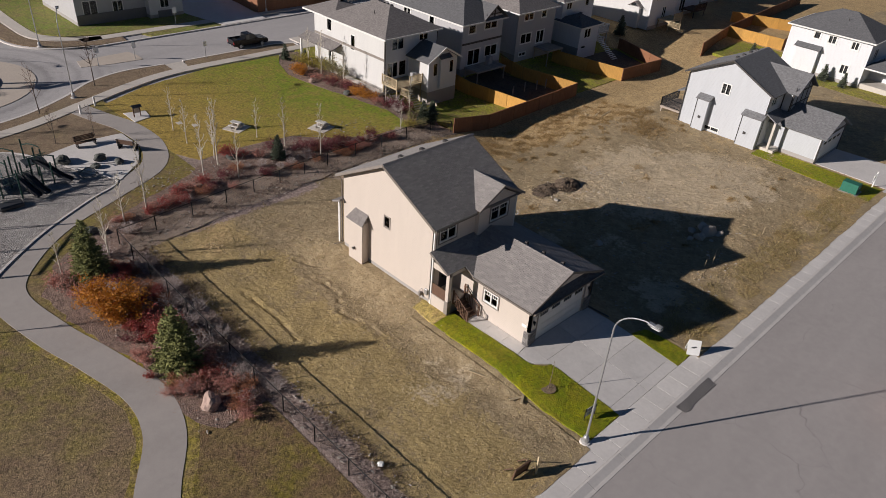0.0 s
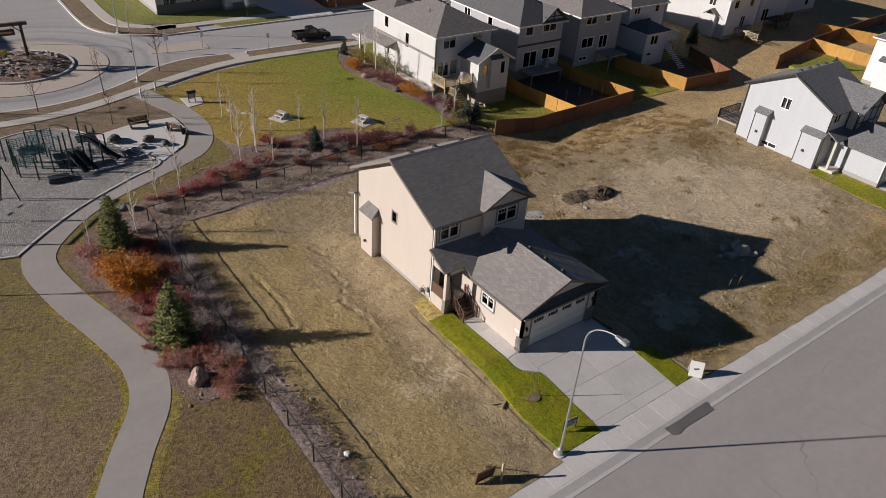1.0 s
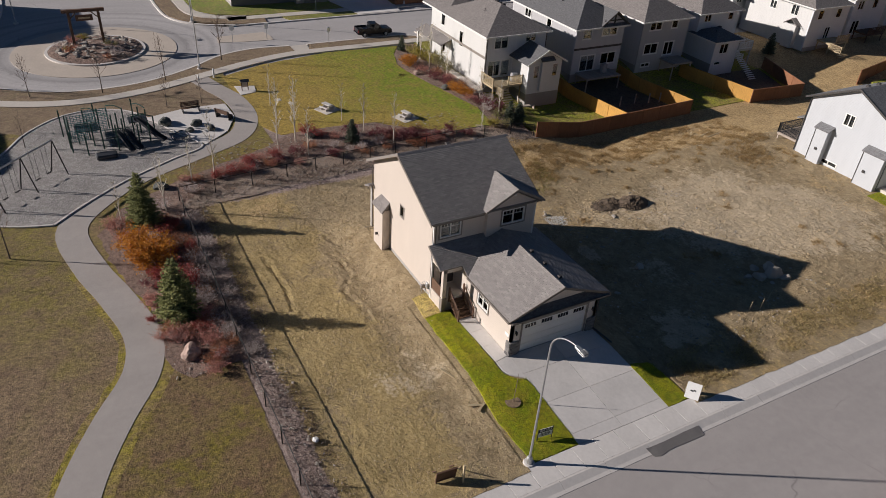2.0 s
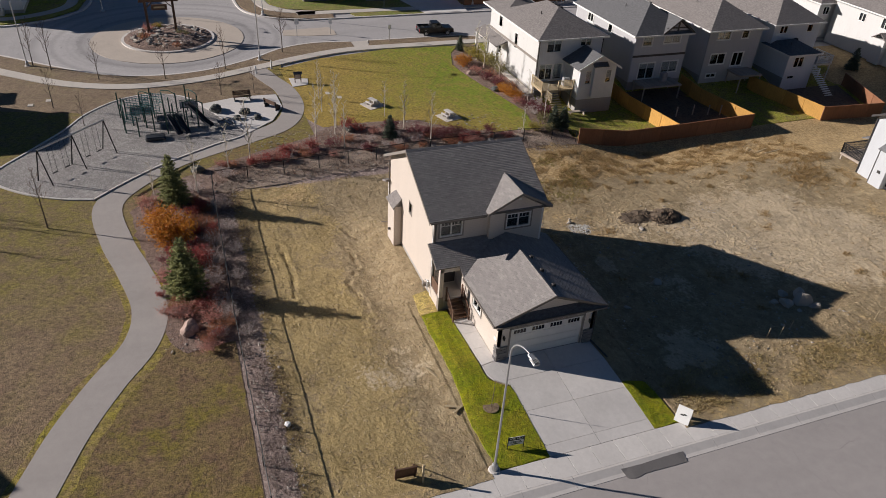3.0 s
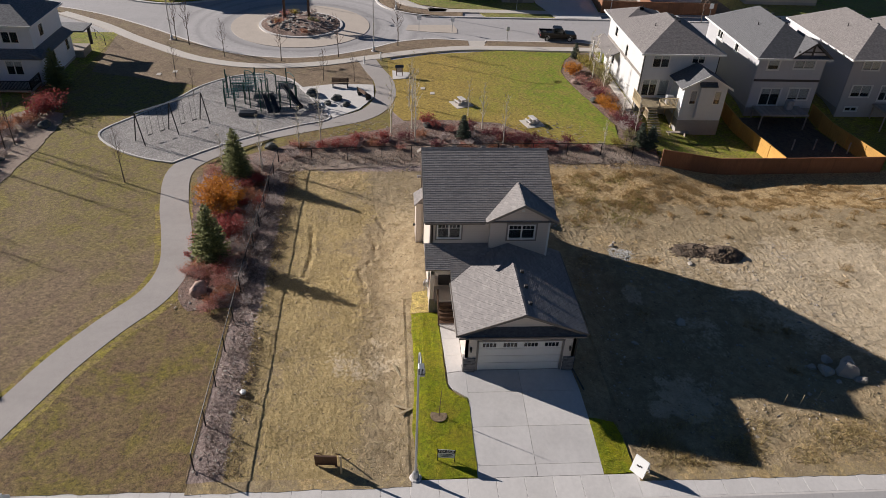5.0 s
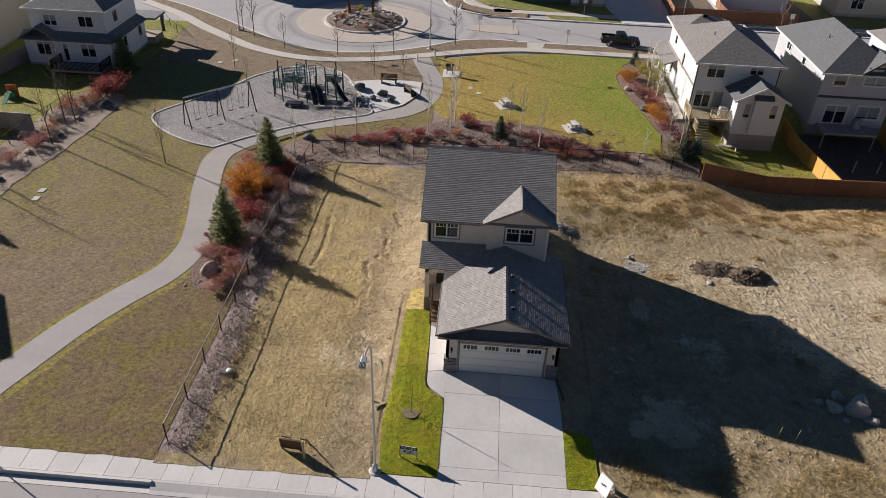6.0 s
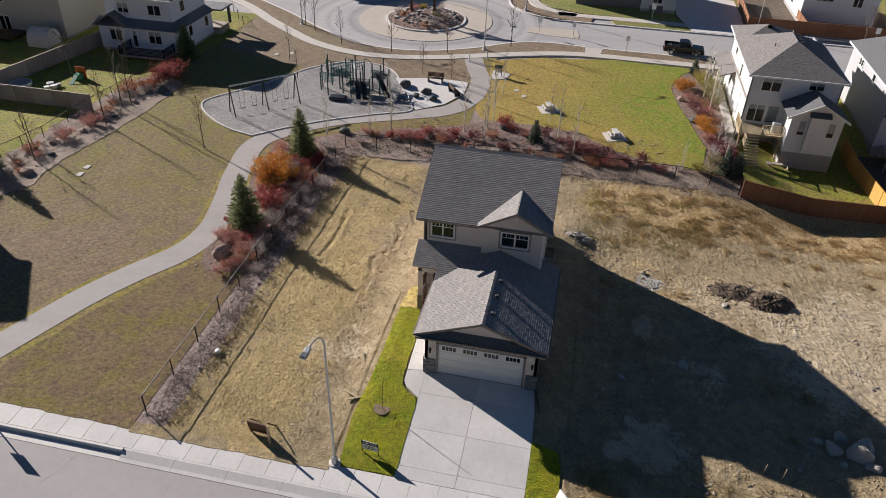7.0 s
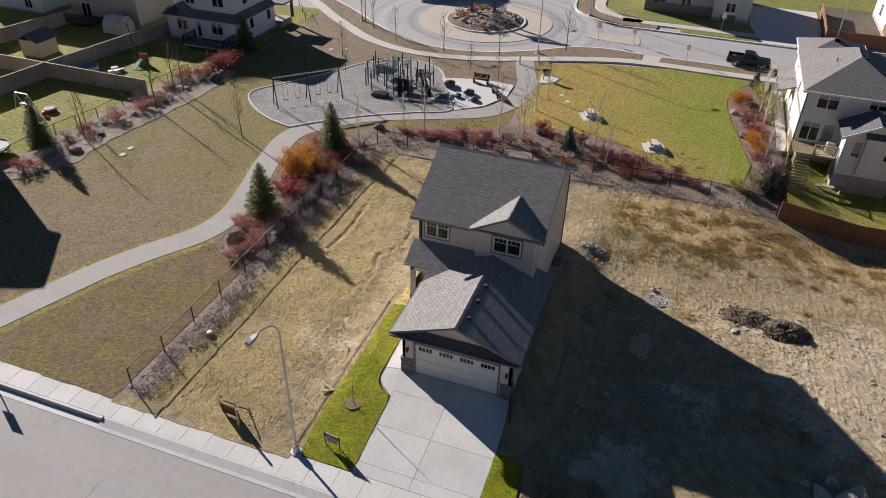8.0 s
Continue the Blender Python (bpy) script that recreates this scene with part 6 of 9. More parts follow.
    garage_door(h, -19.99, 77.6, 82.5, 0.0, 2.3)
    for y in (76.85, 83.15):
        part("half_timber", boxed(-20.05, -19.94, y - 0.05, y + 0.1, 0, 3.0), "dark_trim", h)
    part("half_timber", boxed(-20.02, -19.95, 76.9, 83.2, 2.7, 2.95), "dark_trim", h)
    part("porch_post", boxed(-24.7, -24.45, 75.35, 75.6, 0.0, 3.4), "walk", h)
    part("porch_deck", boxed(-25.7, -23.9, 75.4, 76.9, -0.1, 0.35), "walk", h)
    deck(h, -38.2, -35.25, 76.0, 80.0, 0.75, "greyfence", [[(-38.15, 80), (-38.15, 76.05)], [(-38.15, 76.05), (-35.3, 76.05)]], "black_metal")
    bm = bmesh.new()
    slab(bm, [(-35.2, 75.6, 3.7), (-35.2, 80, 3.7), (-36.3, 80, 3.3), (-36.3, 75.6, 3.3)], 0.12)
    part("rear_roof", bm, "roof_grey", h)
    patch("white_house_drive", [(-12.86, 77.0), (-20.0, 77.0), (-20.0, 83.0), (-12.86, 83.6)], 0.06, "concrete", step=2.0)


def north_houses():
    h = thing("house", "blue-grey house with low rear wing and dark deck railing, in shade", "house", (-70, -16, 0), "houses by the park")
    ops = [("E", 1.3, 3.0, 1.2, 2.8, 2, 0.2), ("E", 4.3, 5.0, 0.6, 2.7, 1, 0.3), ("E", 6.4, 8.2, 1.2, 2.8, 2, 0.4), ("N", 3.0, 4.0, 1.4, 2.8, 1, 0.3), ("N", 7, 8, 1.4, 2.8, 1, 0)]
    block(h, -74.5, -65.6, -21.3, -11.2, -0.2, 3.2, {"*": "blue_grey"}, ops)
    block(h, -74.5, -66.6, -20.6, -11.9, 3.2, 6.3, {"*": "blue_grey"}, [("E", 1.6, 3.2, 4.3, 5.6, 2, 0.6), ("E", 5.6, 7.4, 4.3, 5.6, 2, 0), ("N", 2.0, 3.2, 4.3, 5.7, 1, 0.5)])
    hip_roof(h, -74.5, -66.6, -20.6, -11.9, 6.3, 0.5, "roof_grey")
    bm = bmesh.new()
    slab(bm, [(-66.6, -21.6, 3.75), (-66.6, -10.9, 3.75), (-65.1, -10.9, 3.15), (-65.1, -21.6, 3.15)], 0.12)
    slab(bm, [(-74.5, -11.9, 3.75), (-65.1, -11.9, 3.75), (-65.1, -10.7, 3.15), (-74.5, -10.7, 3.15)], 0.12)
    part("skirt_roof", bm, "roof_grey", h)
    bm = bmesh.new()
    for e in (-21.7, -17.0):
        slab(bm, [(-66.6, -19.3, 4.6), (-65.0, -19.3, 4.6), (-65.0, e, 3.15), (-66.6, e, 3.15)], 0.12)
    part("wing_roof", bm, "roof_grey", h)
    deck(h, -65.6, -63.0, -17.4, -11.6, 0.55, "greyfence", [[(-65.5, -17.35), (-63.05, -17.35)], [(-63.05, -17.35), (-63.05, -11.65)], [(-63.05, -11.65), (-65.5, -11.65)]], "black_metal")
    part("porch", boxed(-77.0, -74.5, -13.5, -10.2, 0, 0.9), "greyfence", h)
    part("porch_roof", boxed(-77.4, -74.3, -13.8, -9.6, 3.1, 3.3), "roof_grey", h)
    for y in (-13.2, -10.0):
        part("porch_column", boxed(-77.1, -76.8, y - 0.15, y + 0.15, 0.9, 3.1), "black_metal", h)
    h2 = thing("house", "tan stucco house behind board fences, in shade", "house", (-72, -32, 0), "houses by the park")
    ops = [("E", 1.8, 3.4, 0.3, 2.3, 2, 0.3), ("E", 6.6, 8.6, 0.0, 0.7, 2, 0), ("E", 2.0, 3.2, 3.9, 5.2, 2, 0)]
    block(h2, -78, -67.3, -38.5, -27.4, -0.2, 6.2, {"*": "tan_siding"}, ops)
    hip_roof(h2, -78, -67.3, -38.5, -27.4, 6.2, 0.5, "roof")
    deck(h2, -67.3, -64.2, -38.0, -33.2, 0.6, "darkwood", [[(-64.25, -38), (-64.25, -33.2)]], "darkwood")
    h4 = thing("house", "pale grey house behind board fences, past the tan house", "house", (-74, -48, 0), "houses by the park")
    block(h4, -80, -66.5, -54.5, -42.6, -0.2, 6.4, {"*": "blue_grey"}, [("E", 2.0, 3.4, 0.6, 2.6, 2, 0.3), ("E", 7.6, 9.2, 3.9, 5.2, 2, 0.3), ("E", 8.6, 10.0, 0.6, 2.4, 2, 0)])
    hip_roof(h4, -80, -66.5, -54.5, -42.6, 6.4, 0.5, "roof_grey")
    h3 = thing("house", "two-storey house beyond the park whose shadow crosses the path", "house", (-38, -27, 0), "houses by the park")
    block(h3, -31.3, -25.1, -30.0, -13.25, -0.2, 5.4, {"*": "tan_siding"}, [("E", 1.0, 2.5, 3.4, 4.6, 2, 0)])
    hip_roof(h3, -31.3, -25.1, -30.0, -13.25, 5.5, 0.48, "roof", 0.35, (False, False))
    gable_fill(h3, "y", -13.45, -31.3, -25.1, 5.4, 0.46, "tan_siding")
    part("rear_wing", boxed(-36, -31.3, -34, -23.5, -0.2, 5.4), "tan_siding", h3)
    part("wing_roof", boxed(-36.3, -31.3, -34.3, -23.2, 5.4, 5.6), "roof", h3)


def street_houses():
    h = thing("house", "house with stone base and white garage wing across the far street", "house", (-108, 42, 0), "houses across the street")
    block(h, -116, -103.2, 34.0, 43.6, 0, 6.0, {"*": "brown_siding"}, [("E", 1, 3, 1.2, 3.2, 2, 0), ("E", 5, 6.5, 1.2, 2.8, 2, 0)])
    part("stone_base", boxed(-103.2, -103.05, 34.0, 43.6, 0, 1.4), "stone", h)
    hip_roof(h, -116, -103.2, 34.0, 43.6, 6.0, 0.5, "roof")
    block(h, -114, -101.9, 43.6, 48.6, 0, 4.8, {"*": "offwhite"}, [("E", 1.6, 3.0, 1.3, 2.7, 2, 0)])
    part("stone_base", boxed(-101.9, -101.75, 44.8, 46.8, 0, 1.0), "stone", h)
    hip_roof(h, -114, -101.9, 43.6, 48.6, 4.8, 0.5, "roof")
    h2 = thing("house", "grey house behind a red board fence across the far street", "house", (-108, 74, 0), "houses across the street")
    block(h2, -114, -102.8, 66.0, 76.0, 0, 6.0, {"*": "grey_siding"}, [("E", 1.5, 4.0, 3.3, 4.0, 3, 0), ("E", 6.5, 7.9, 2.8, 4.2, 2, 0), ("S", 4, 5.5, 1.2, 3, 2, 0)])
    hip_roof(h2, -114, -102.8, 66.0, 76.0, 6.0, 0.5, "roof_dark")
    h3 = thing("house", "shaded house with pale porch railing west of the roundabout", "house", (-110, -10, 0), "houses across the street")
    block(h3, -117, -103.2, -14.0, -4.2, 0, 7.2, {"*": "grey_siding"}, [("E", 1, 3, 1.2, 3.0, 2, 0), ("E", 5, 7, 4.2, 5.6, 2, 0)])
    hip_roof(h3, -117, -103.2, -14.0, -4.2, 7.2, 0.5, "roof_dark")
    part("porch", boxed(-103.2, -102.0, -13, -6.5, 0, 0.8), "walk", h3)
    railing(h3, [(-102.05, -12.9), (-102.05, -6.6)], 0.8, 0.95, "trim")
    h4 = thing("house", "house at the bend of the far street", "house", (-115, 92, 0), "houses across the street")
    block(h4, -118, -104, 84, 96, 0, 6.0, {"*": "tan_siding"}, [("E", 2, 4, 1.2, 3.0, 2, 0)])
    hip_roof(h4, -118, -104, 84, 96, 6.0, 0.5, "roof")


# ---- fences ----
def board_fence(pts, mat, label, height=1.75, panel=2.4, group="board fences"):
    """A solid board fence: posts, panels of upright boards and a cap rail."""
    x, y = pts[0]
    f = thing("board_fence", label, "fence", (x, y, 0), group)
    for a, b in zip(pts, pts[1:]):
        a3, b3 = Vector((*a, 0)), Vector((*b, 0))
        d = b3 - a3
        n = max(1, round(d.length / panel))
        w = d.length / n
        ang = math.atan2(d.y, d.x)
        k = max(6, int(w / 0.15))
        bw = (w - 0.1) / k
        rng = random.Random(int(d.length * 10))
        line = []
        for i in range(k):
            o = rng.uniform(-0.004, 0.004)
            line += [(0.05 + i * bw + 0.004, -0.014 + o), (0.05 + (i + 1) * bw - 0.004, -0.014 + o), (0.05 + (i + 1) * bw - 0.002, -0.002), (0.05 + (i + 1) * bw + 0.002, -0.002)]
        za, zb = -sag(*a), -sag(*b)
        tilt = Matrix.Identity(4)
        tilt[2][0] = (zb - za) / d.length
        bm = bmesh.new()
        prism(bm, line[:-2] + [(w - 0.05, 0.012), (0.05, 0.012)], "z", -0.3, height - 0.06)
        bm.transform(tilt)
        base = part("panel", bm, mat, None)
        bm = boxed(0, w, -0.06, 0.06, height - 0.06, height - 0.015)
        bm.transform(tilt)
        cap = part("cap_rail", bm, mat)
        post = part("post", boxed(-0.05, 0.05, -0.05, 0.05, -0.3, height + 0.01), mat)
        for i in range(n + 1):
            p = a3 + d * (i / n) - Vector((x, y, 0))
            p.z = za + (zb - za) * i / n
            m = Matrix.Translation(p) @ Matrix.Rotation(ang, 4, "Z")
            if i < n:
                for src in (base, cap):
                    ob = src if i == 0 else new(src.name.split(".")[0], src.data)
                    ob.parent, ob.matrix_local = f, m
            ob = post if i == 0 else new("post", post.data)
            ob.parent, ob.matrix_local = f, m
    return f


def wire_fence(pts, height, label, gap=3.0, mat="wire", cell=0.16):
    """Chain-link fence: round posts, top and bottom rail and woven wire."""
    x, y = pts[0]
    f = thing("wire_fence", label, "fence", (x, y, 0), "wire fences")
    for a, b in zip(pts, pts[1:]):
        lo_a, lo_b = -sag(*a), -sag(*b)
        d = Vector((b[0] - a[0], b[1] - a[1], 0))
        n = max(1, round(d.length / gap))
        for i in range(n + 1):
            p = Vector((*a, 0)) + d * (i / n)
            zp = lo_a + (lo_b - lo_a) * i / n
            part("post", tubed([(p.x, p.y, zp - 0.1), (p.x, p.y, zp + height)], 0.04, 6), "black_metal", f)
        part("top_rail", tubed([(*a, lo_a + height - 0.03), (*b, lo_b + height - 0.03)], 0.03, 5), "black_metal", f)
        dd = d.normalized()
        L, H = d.length, height - 0.15
        verts, faces = [], []
        s = -H
        while s < L:
            for sign in (1, -1):
                u0, u1 = (s, s + H)
                t0, t1 = max(0, -u0) / H, min(1, (L - u0) / H)
                if t1 - t0 < 0.02:
                    continue
                za0, za1 = (0.08 + H * t0, 0.08 + H * t1) if sign > 0 else (0.08 + H * (1 - t0), 0.08 + H * (1 - t1))
                d0, d1 = u0 + H * t0, u0 + H * t1
                q0 = Vector((*a, za0 + lo_a + (lo_b - lo_a) * d0 / L)) + dd * d0
                q1 = Vector((*a, za1 + lo_a + (lo_b - lo_a) * d1 / L)) + dd * d1
                k = len(verts)
                w = Vector((0, 0, 0.0035))
                verts += [(q0 - w)[:], (q0 + w)[:], (q1 + w)[:], (q1 - w)[:]]
                faces.append((k, k + 1, k + 2, k + 3))
            s += cell
        tagged(flat_mesh("woven_wire", verts, faces, mat, f), kind="stuff")
    return f


back_house_one()
back_house_two()
back_house_three()
back_house_four()
far_houses()
white_house()
north_houses()
street_houses()
DARK = "dark red-brown stained board fence between back yards"
CED = "orange-brown cedar board fence round a back yard"
board_fence([(-48.5, 51.65), (-48.75, 57.6), (-49.0, 64.3), (-49.4, 74.8)], "redcedar", "red-brown stained board fence along the open lot")
board_fence([(-49.1, 64.4), (-57.4, 63.4), (-61.2, 62.9)], "cedar", CED)
board_fence([(-49.5, 74.85), (-57.4, 73.65), (-61.0, 73.1)], "cedar", CED)
board_fence([(-49.2, 85.0), (-48.5, 93.6)], "redcedar", "red-brown stained board fence beside the weedy lot")
board_fence([(-49.3, 85.0), (-59.6, 82.7)], "cedar", CED)
board_fence([(-48.6, 93.7), (-58, 97.2)], "redcedar", DARK)
for x, y in ((-54.1, 67.9), (-54.2, 70.3), (-53.7, 72.1), (-53.4, 73.6)):
    fp = thing("fence_post", "lone dark wooden post standing in a bare back yard", "post", (x, y, -sag(x, y)), "yard posts")
    part("shaft", boxed(x - 0.06, x + 0.06, y - 0.06, y + 0.06, -sag(x, y) - 0.2, -sag(x, y) + 1.3, 0.008), "greyfence", fp)
board_fence([(-47.3, 103.0), (-49.2, 114.8)], "redcedar", DARK)
board_fence([(-49.2, 114.8), (-40.4, 115.2)], "cedar", CED)
board_fence([(-49.3, 115.2), (-51.0, 135.0), (-52.0, 150.0)], "redcedar", DARK)
board_fence([(-53.4, 124.2), (-44.2, 128.2)], "cedar", CED)
board_fence([(-40.4, 115.4), (-41.6, 128.0)], "redcedar", DARK)
board_fence([(-97.2, 58.2), (-97.0, 76)], "redcedar", "red-stained board fence across the far street", 1.9)
board_fence([(-97.3, 58.2), (-112, 58.7)], "redcedar", "red-stained board fence across the far street", 1.9)
board_fence([(-97.2, 66), (-104, 66)], "redcedar", "red-stained board fence across the far street", 1.7)
board_fence([(-49.0, -11.6), (-49.0, -24.9)], "greyfence", "weathered brown board fence between park-side yards", 1.8)
board_fence([(-38, -26.6), (-49.0, -25.0), (-59.8, -23.2), (-67.4, -21.9)], "greyfence", "weathered brown board fence between park-side yards", 1.8)
board_fence([(-49.0, -25.2), (-49.0, -40)], "greyfence", "weathered brown board fence between park-side yards", 1.8)
board_fence([(-49.1, -40), (-67, -36.4)], "greyfence", "weathered brown board fence between park-side yards", 1.8)
wire_fence([(-13.9, 15.35), (-28.9, 15.3), (-45.6, 15.5), (-48.2, 15.6), (-48.4, 18.6), (-48.9, 25), (-49.7, 36), (-49.8, 46), (-49.4, 49), (-48.8, 51.5)], 1.32, "black chain-link fence round the empty lot")
wire_fence([(-30, -13.6), (-37.9, -13.3), (-42.4, -12.3), (-49.4, -12.1), (-55.9, -11.4), (-58.7, -10.6), (-63, -10.2)], 1.2, "black chain-link fence behind the park bed")
wire_fence([(-79.0, -9.2), (-84, -13)], 1.2, "black chain-link fence at the park's corner")


# ---- street furniture and park things ----
def davit_lamp(at, height, arm, label, turn=0.0, base_h=0.45):
    """A tapered steel mast that bends over at the top, with a flat lamp head."""
    x, y = at
    lamp = thing("street_lamp", label, "street lamp", (x, y, 0), "street lamps")
    part("footing", tubed([(x, y, -0.1), (x, y, 0.06), (x, y, 0.1)], [0.33, 0.33, 0.28], 12), "kerb", lamp)
    part("base_cover", tubed([(x, y, 0.05), (x, y, base_h), (x, y, base_h + 0.12)], [0.2, 0.17, 0.11], 10), "galv", lamp)
    zs = height - arm * 0.75
    pts, rad = [(x, y, 0.1), (x, y, zs * 0.5), (x, y, zs)], [0.072, 0.06, 0.048]
    for i in range(1, 10):
        a = i / 9 * math.pi * 0.47
        pts.append((x + math.sin(turn) * 0 + arm * (1 - math.cos(a)), y, zs + arm * 0.75 * math.sin(a)))
        rad.append(0.048 - i * 0.0015)
    part("mast", tubed(pts, rad, 10), "galv", lamp)
    ex, ez = pts[-1][0], pts[-1][2]
    head = part("lamp_head", boxed(ex - 0.1, ex + 0.62, y - 0.13, y + 0.13, ez - 0.09, ez + 0.04, 0.03), "galv", lamp)
    part("lens", boxed(ex + 0.1, ex + 0.55, y - 0.12, y + 0.12, ez - 0.13, ez - 0.101, 0.01), "white_paint", head)
    for i in range(5):
        fy = y - 0.12 + 0.06 * i
        part("fin", boxed(ex + 0.3, ex + 0.6, fy - 0.012, fy + 0.012, ez + 0.05, ez + 0.1), "galv", head)
    part("fin_bed", boxed(ex + 0.28, ex + 0.61, y - 0.15, y + 0.15, ez + 0.05, ez + 0.056), "black_metal", head)
    if turn:
        lamp.rotation_euler = (0, 0, turn)
    return lamp


LAMP_LABEL = "tall galvanised street lamp with curved arm"
davit_lamp((-13.0, 26.8), 9.75, 1.95, LAMP_LABEL + " beside the pavement")
for (x, y), turn in (((-78.5, 23.9), 2.7), ((-81.6, -1.8), 2.6), ((-97.3, 27.0), -0.4), ((-103.0, 5.6), -0.3), ((-97.2, 59.6), 0.0)):
    davit_lamp((x, y), 9.0, 1.9, LAMP_LABEL + " by the far street", turn)


def text_part(words, size, m, parent, mat, name="lettering"):
    cu = bpy.data.curves.new(name, "FONT")
    cu.body, cu.size, cu.align_x, cu.align_y, cu.extrude = words, size, "CENTER", "CENTER", 0.002
    tmp = bpy.data.objects.new(name, cu)
    me = bpy.data.meshes.new_from_object(tmp)
    bpy.data.objects.remove(tmp)
    me.transform(m)
    me.materials.append(M[mat])
    ob = new(name, me)
    ob.parent = parent
    return ob


def for_sale_sign():
    s = thing("sale_sign", "small black and white for-sale yard sign on the sod", "sign", (-13.95, 28.45, 0.1))
    for y in (-0.46, 0.46):
        ob = part("post", boxed(-0.02, 0.02, y - 0.02, y + 0.02, 0, 0.95), "black_metal")
        ob.parent = s
    ob = part("board", boxed(-0.015, 0.015, -0.45, 0.45, 0.3, 0.92, 0.004), "white_paint")
    ob.parent = s
    ob = part("header", boxed(0.016, 0.022, -0.45, 0.45, 0.68, 0.92), "black_print")
    ob.parent = s
    turn = Matrix.Translation((0.024, 0, 0.8)) @ Matrix(((0, 0, 1, 0), (1, 0, 0, 0), (0, 1, 0, 0), (0, 0, 0, 1)))
    text_part("FOR SALE", 0.18, turn, s, "white_paint")
    for z, w in ((0.58, 0.3), (0.5, 0.36), (0.4, 0.25)):
        ob = part("print_bar", boxed(0.016, 0.02, -w, w, z - 0.02, z + 0.02), "black_print")
        ob.parent = s
    s.rotation_euler = (0, 0, radians(-6))


def white_sign():
    s = thing("builder_sign", "white folding A-frame board sign by the pavement", "sign", (-12.95, 38.75, 0.05))
    for lean, name in ((-17, "board"), (17, "back_board")):
        m = pose(0.32 if lean < 0 else -0.32, 0, 0, 0, lean, 0)
        ob = part(name, boxed(-0.02, 0.02, -0.42, 0.42, 0.02, 1.08, 0.006, m), "white_paint")
        ob.parent = s
        if lean < 0:
            for y, w, z in ((-0.07, 0.1, 0.55), (0.08, 0.08, 0.6)):
                em = part("emblem", boxed(0.021, 0.026, y - w, y + w, z - 0.04, z + 0.05, 0, m), "black_print")
                em.parent = s
    for y in (-0.4, 0.4):
        ob = part("strut", boxed(-0.24, 0.24, y - 0.012, y + 0.012, 0.3, 0.34), "black_metal")
        ob.parent = s
    s.rotation_euler = (0, 0, radians(-52))


def board_sign():
    s = thing("board_sign", "brown framed timber board leaning on posts in the dry grass", "sign", (-13.95, 22.15, 0.02))
    m = pose(0, 0, 0, 0, 9, 0)
    ob = part("board", boxed(-0.03, 0.0, -0.54, 0.54, 0.16, 0.92, 0, m), "darkwood")
    ob.parent = s
    for y0, y1, z0, z1 in ((-0.58, 0.58, 0.89, 0.97), (-0.58, 0.58, 0.13, 0.2), (-0.58, -0.5, 0.2, 0.89), (0.5, 0.58, 0.2, 0.89)):
        ob = part("frame_bar", boxed(-0.05, 0.04, y0, y1, z0, z1, 0.006, m), "darkwood")
        ob.parent = s
    for y in (-0.5, 0.5):
        ob = part("leg", boxed(-0.04, 0.04, y - 0.04, y + 0.04, -0.04, 0.16, 0, m), "darkwood")
        ob.parent = s
        ob = part("prop", tubed([(-0.1, y, 0.85), (-0.75, y + 0.1, 0.0)], 0.035, 5), "darkwood")
        ob.parent = s
    st = thing("survey_stake", "pale wooden stake driven in beside the board", "stake", (-13.45, 22.95, 0))
    part("shaft", boxed(-13.5, -13.4, 22.9, 23.0, -0.1, 1.35, 0.006), "palewood", st)
    s.rotation_euler = (0, 0, radians(-4))


for_sale_sign()
white_sign()
board_sign()


def boulder(name, x, y, r, mat, label, seed, flat=0.7, z=0.0, category="boulder", group="", cuts=0):
    bm = bmesh.new()
    bmesh.ops.create_icosphere(bm, subdivisions=3, radius=1)
    off = Vector((seed * 3.1, seed * 1.7, 0))
    for v in bm.verts:
        p = v.co.normalized()
        k = 1 + 0.38 * noise.noise(p * 1.1 + off) + 0.16 * noise.noise(p * 2.7 + off) + 0.05 * noise.noise(p * 7 + off)
        v.co = Vector((p.x * r * k, p.y * r * k * 0.85, p.z * r * k * flat))
    cut_rng = random.Random(seed)
    for i in range(cuts):
        d = Vector((cut_rng.gauss(0, 1), cut_rng.gauss(0, 1), cut_rng.gauss(0, 0.8))).normalized()
        for v in bm.verts:
            over = v.co.dot(d) - r * (0.62 if abs(d.z) < 0.7 else 0.62 * flat)
            if over > 0:
                v.co -= d * over * 0.94
    m = Matrix.Translation((x, y, z + r * flat * 0.55)) @ Matrix.Rotation(seed * 1.3, 4, "Z")
    bm.transform(m)
    return tagged(part(name, bm, mat), label, category, group)


boulder("boulder", -28.9, 12.5, 0.6, "pink_rock", "pinkish granite boulder among red shrubs", 2, 0.8)
for i, (x, y, r) in enumerate(((-63.8, 17.4, 0.72), (-62.6, 20.1, 0.6), (-61.0, 21.2, 0.48), (-61.3, 19.2, 0.42))):
    boulder("boulder", x, y, r, "dark_rock", "dark rounded play boulder on the concrete pad", 5 + i, 0.6, 0.1, group="play boulders")
for i, (x, y, r) in enumerate(((-36.0, -9.2, 0.5), (-55.3, -7.6, 0.6), (-41.5, -10.8, 0.3), (-39.5, -9.4, 0.3), (-44.5, -9.6, 0.35), (-48.2, -8.6, 0.3), (-52.0, -8.8, 0.35), (-50.9, 14.6, 0.55), (-52.5, 22.8, 0.45), (-56.0, 29.6, 0.5), (-68.5, 47.6, 0.45), (-63.0, 48.6, 0.5))):
    boulder("boulder", x, y, r, "dark_rock" if i % 2 else "pink_rock", "grey-brown boulder set in the planting bed", 11 + i, 0.65, 0.03, group="bed boulders")
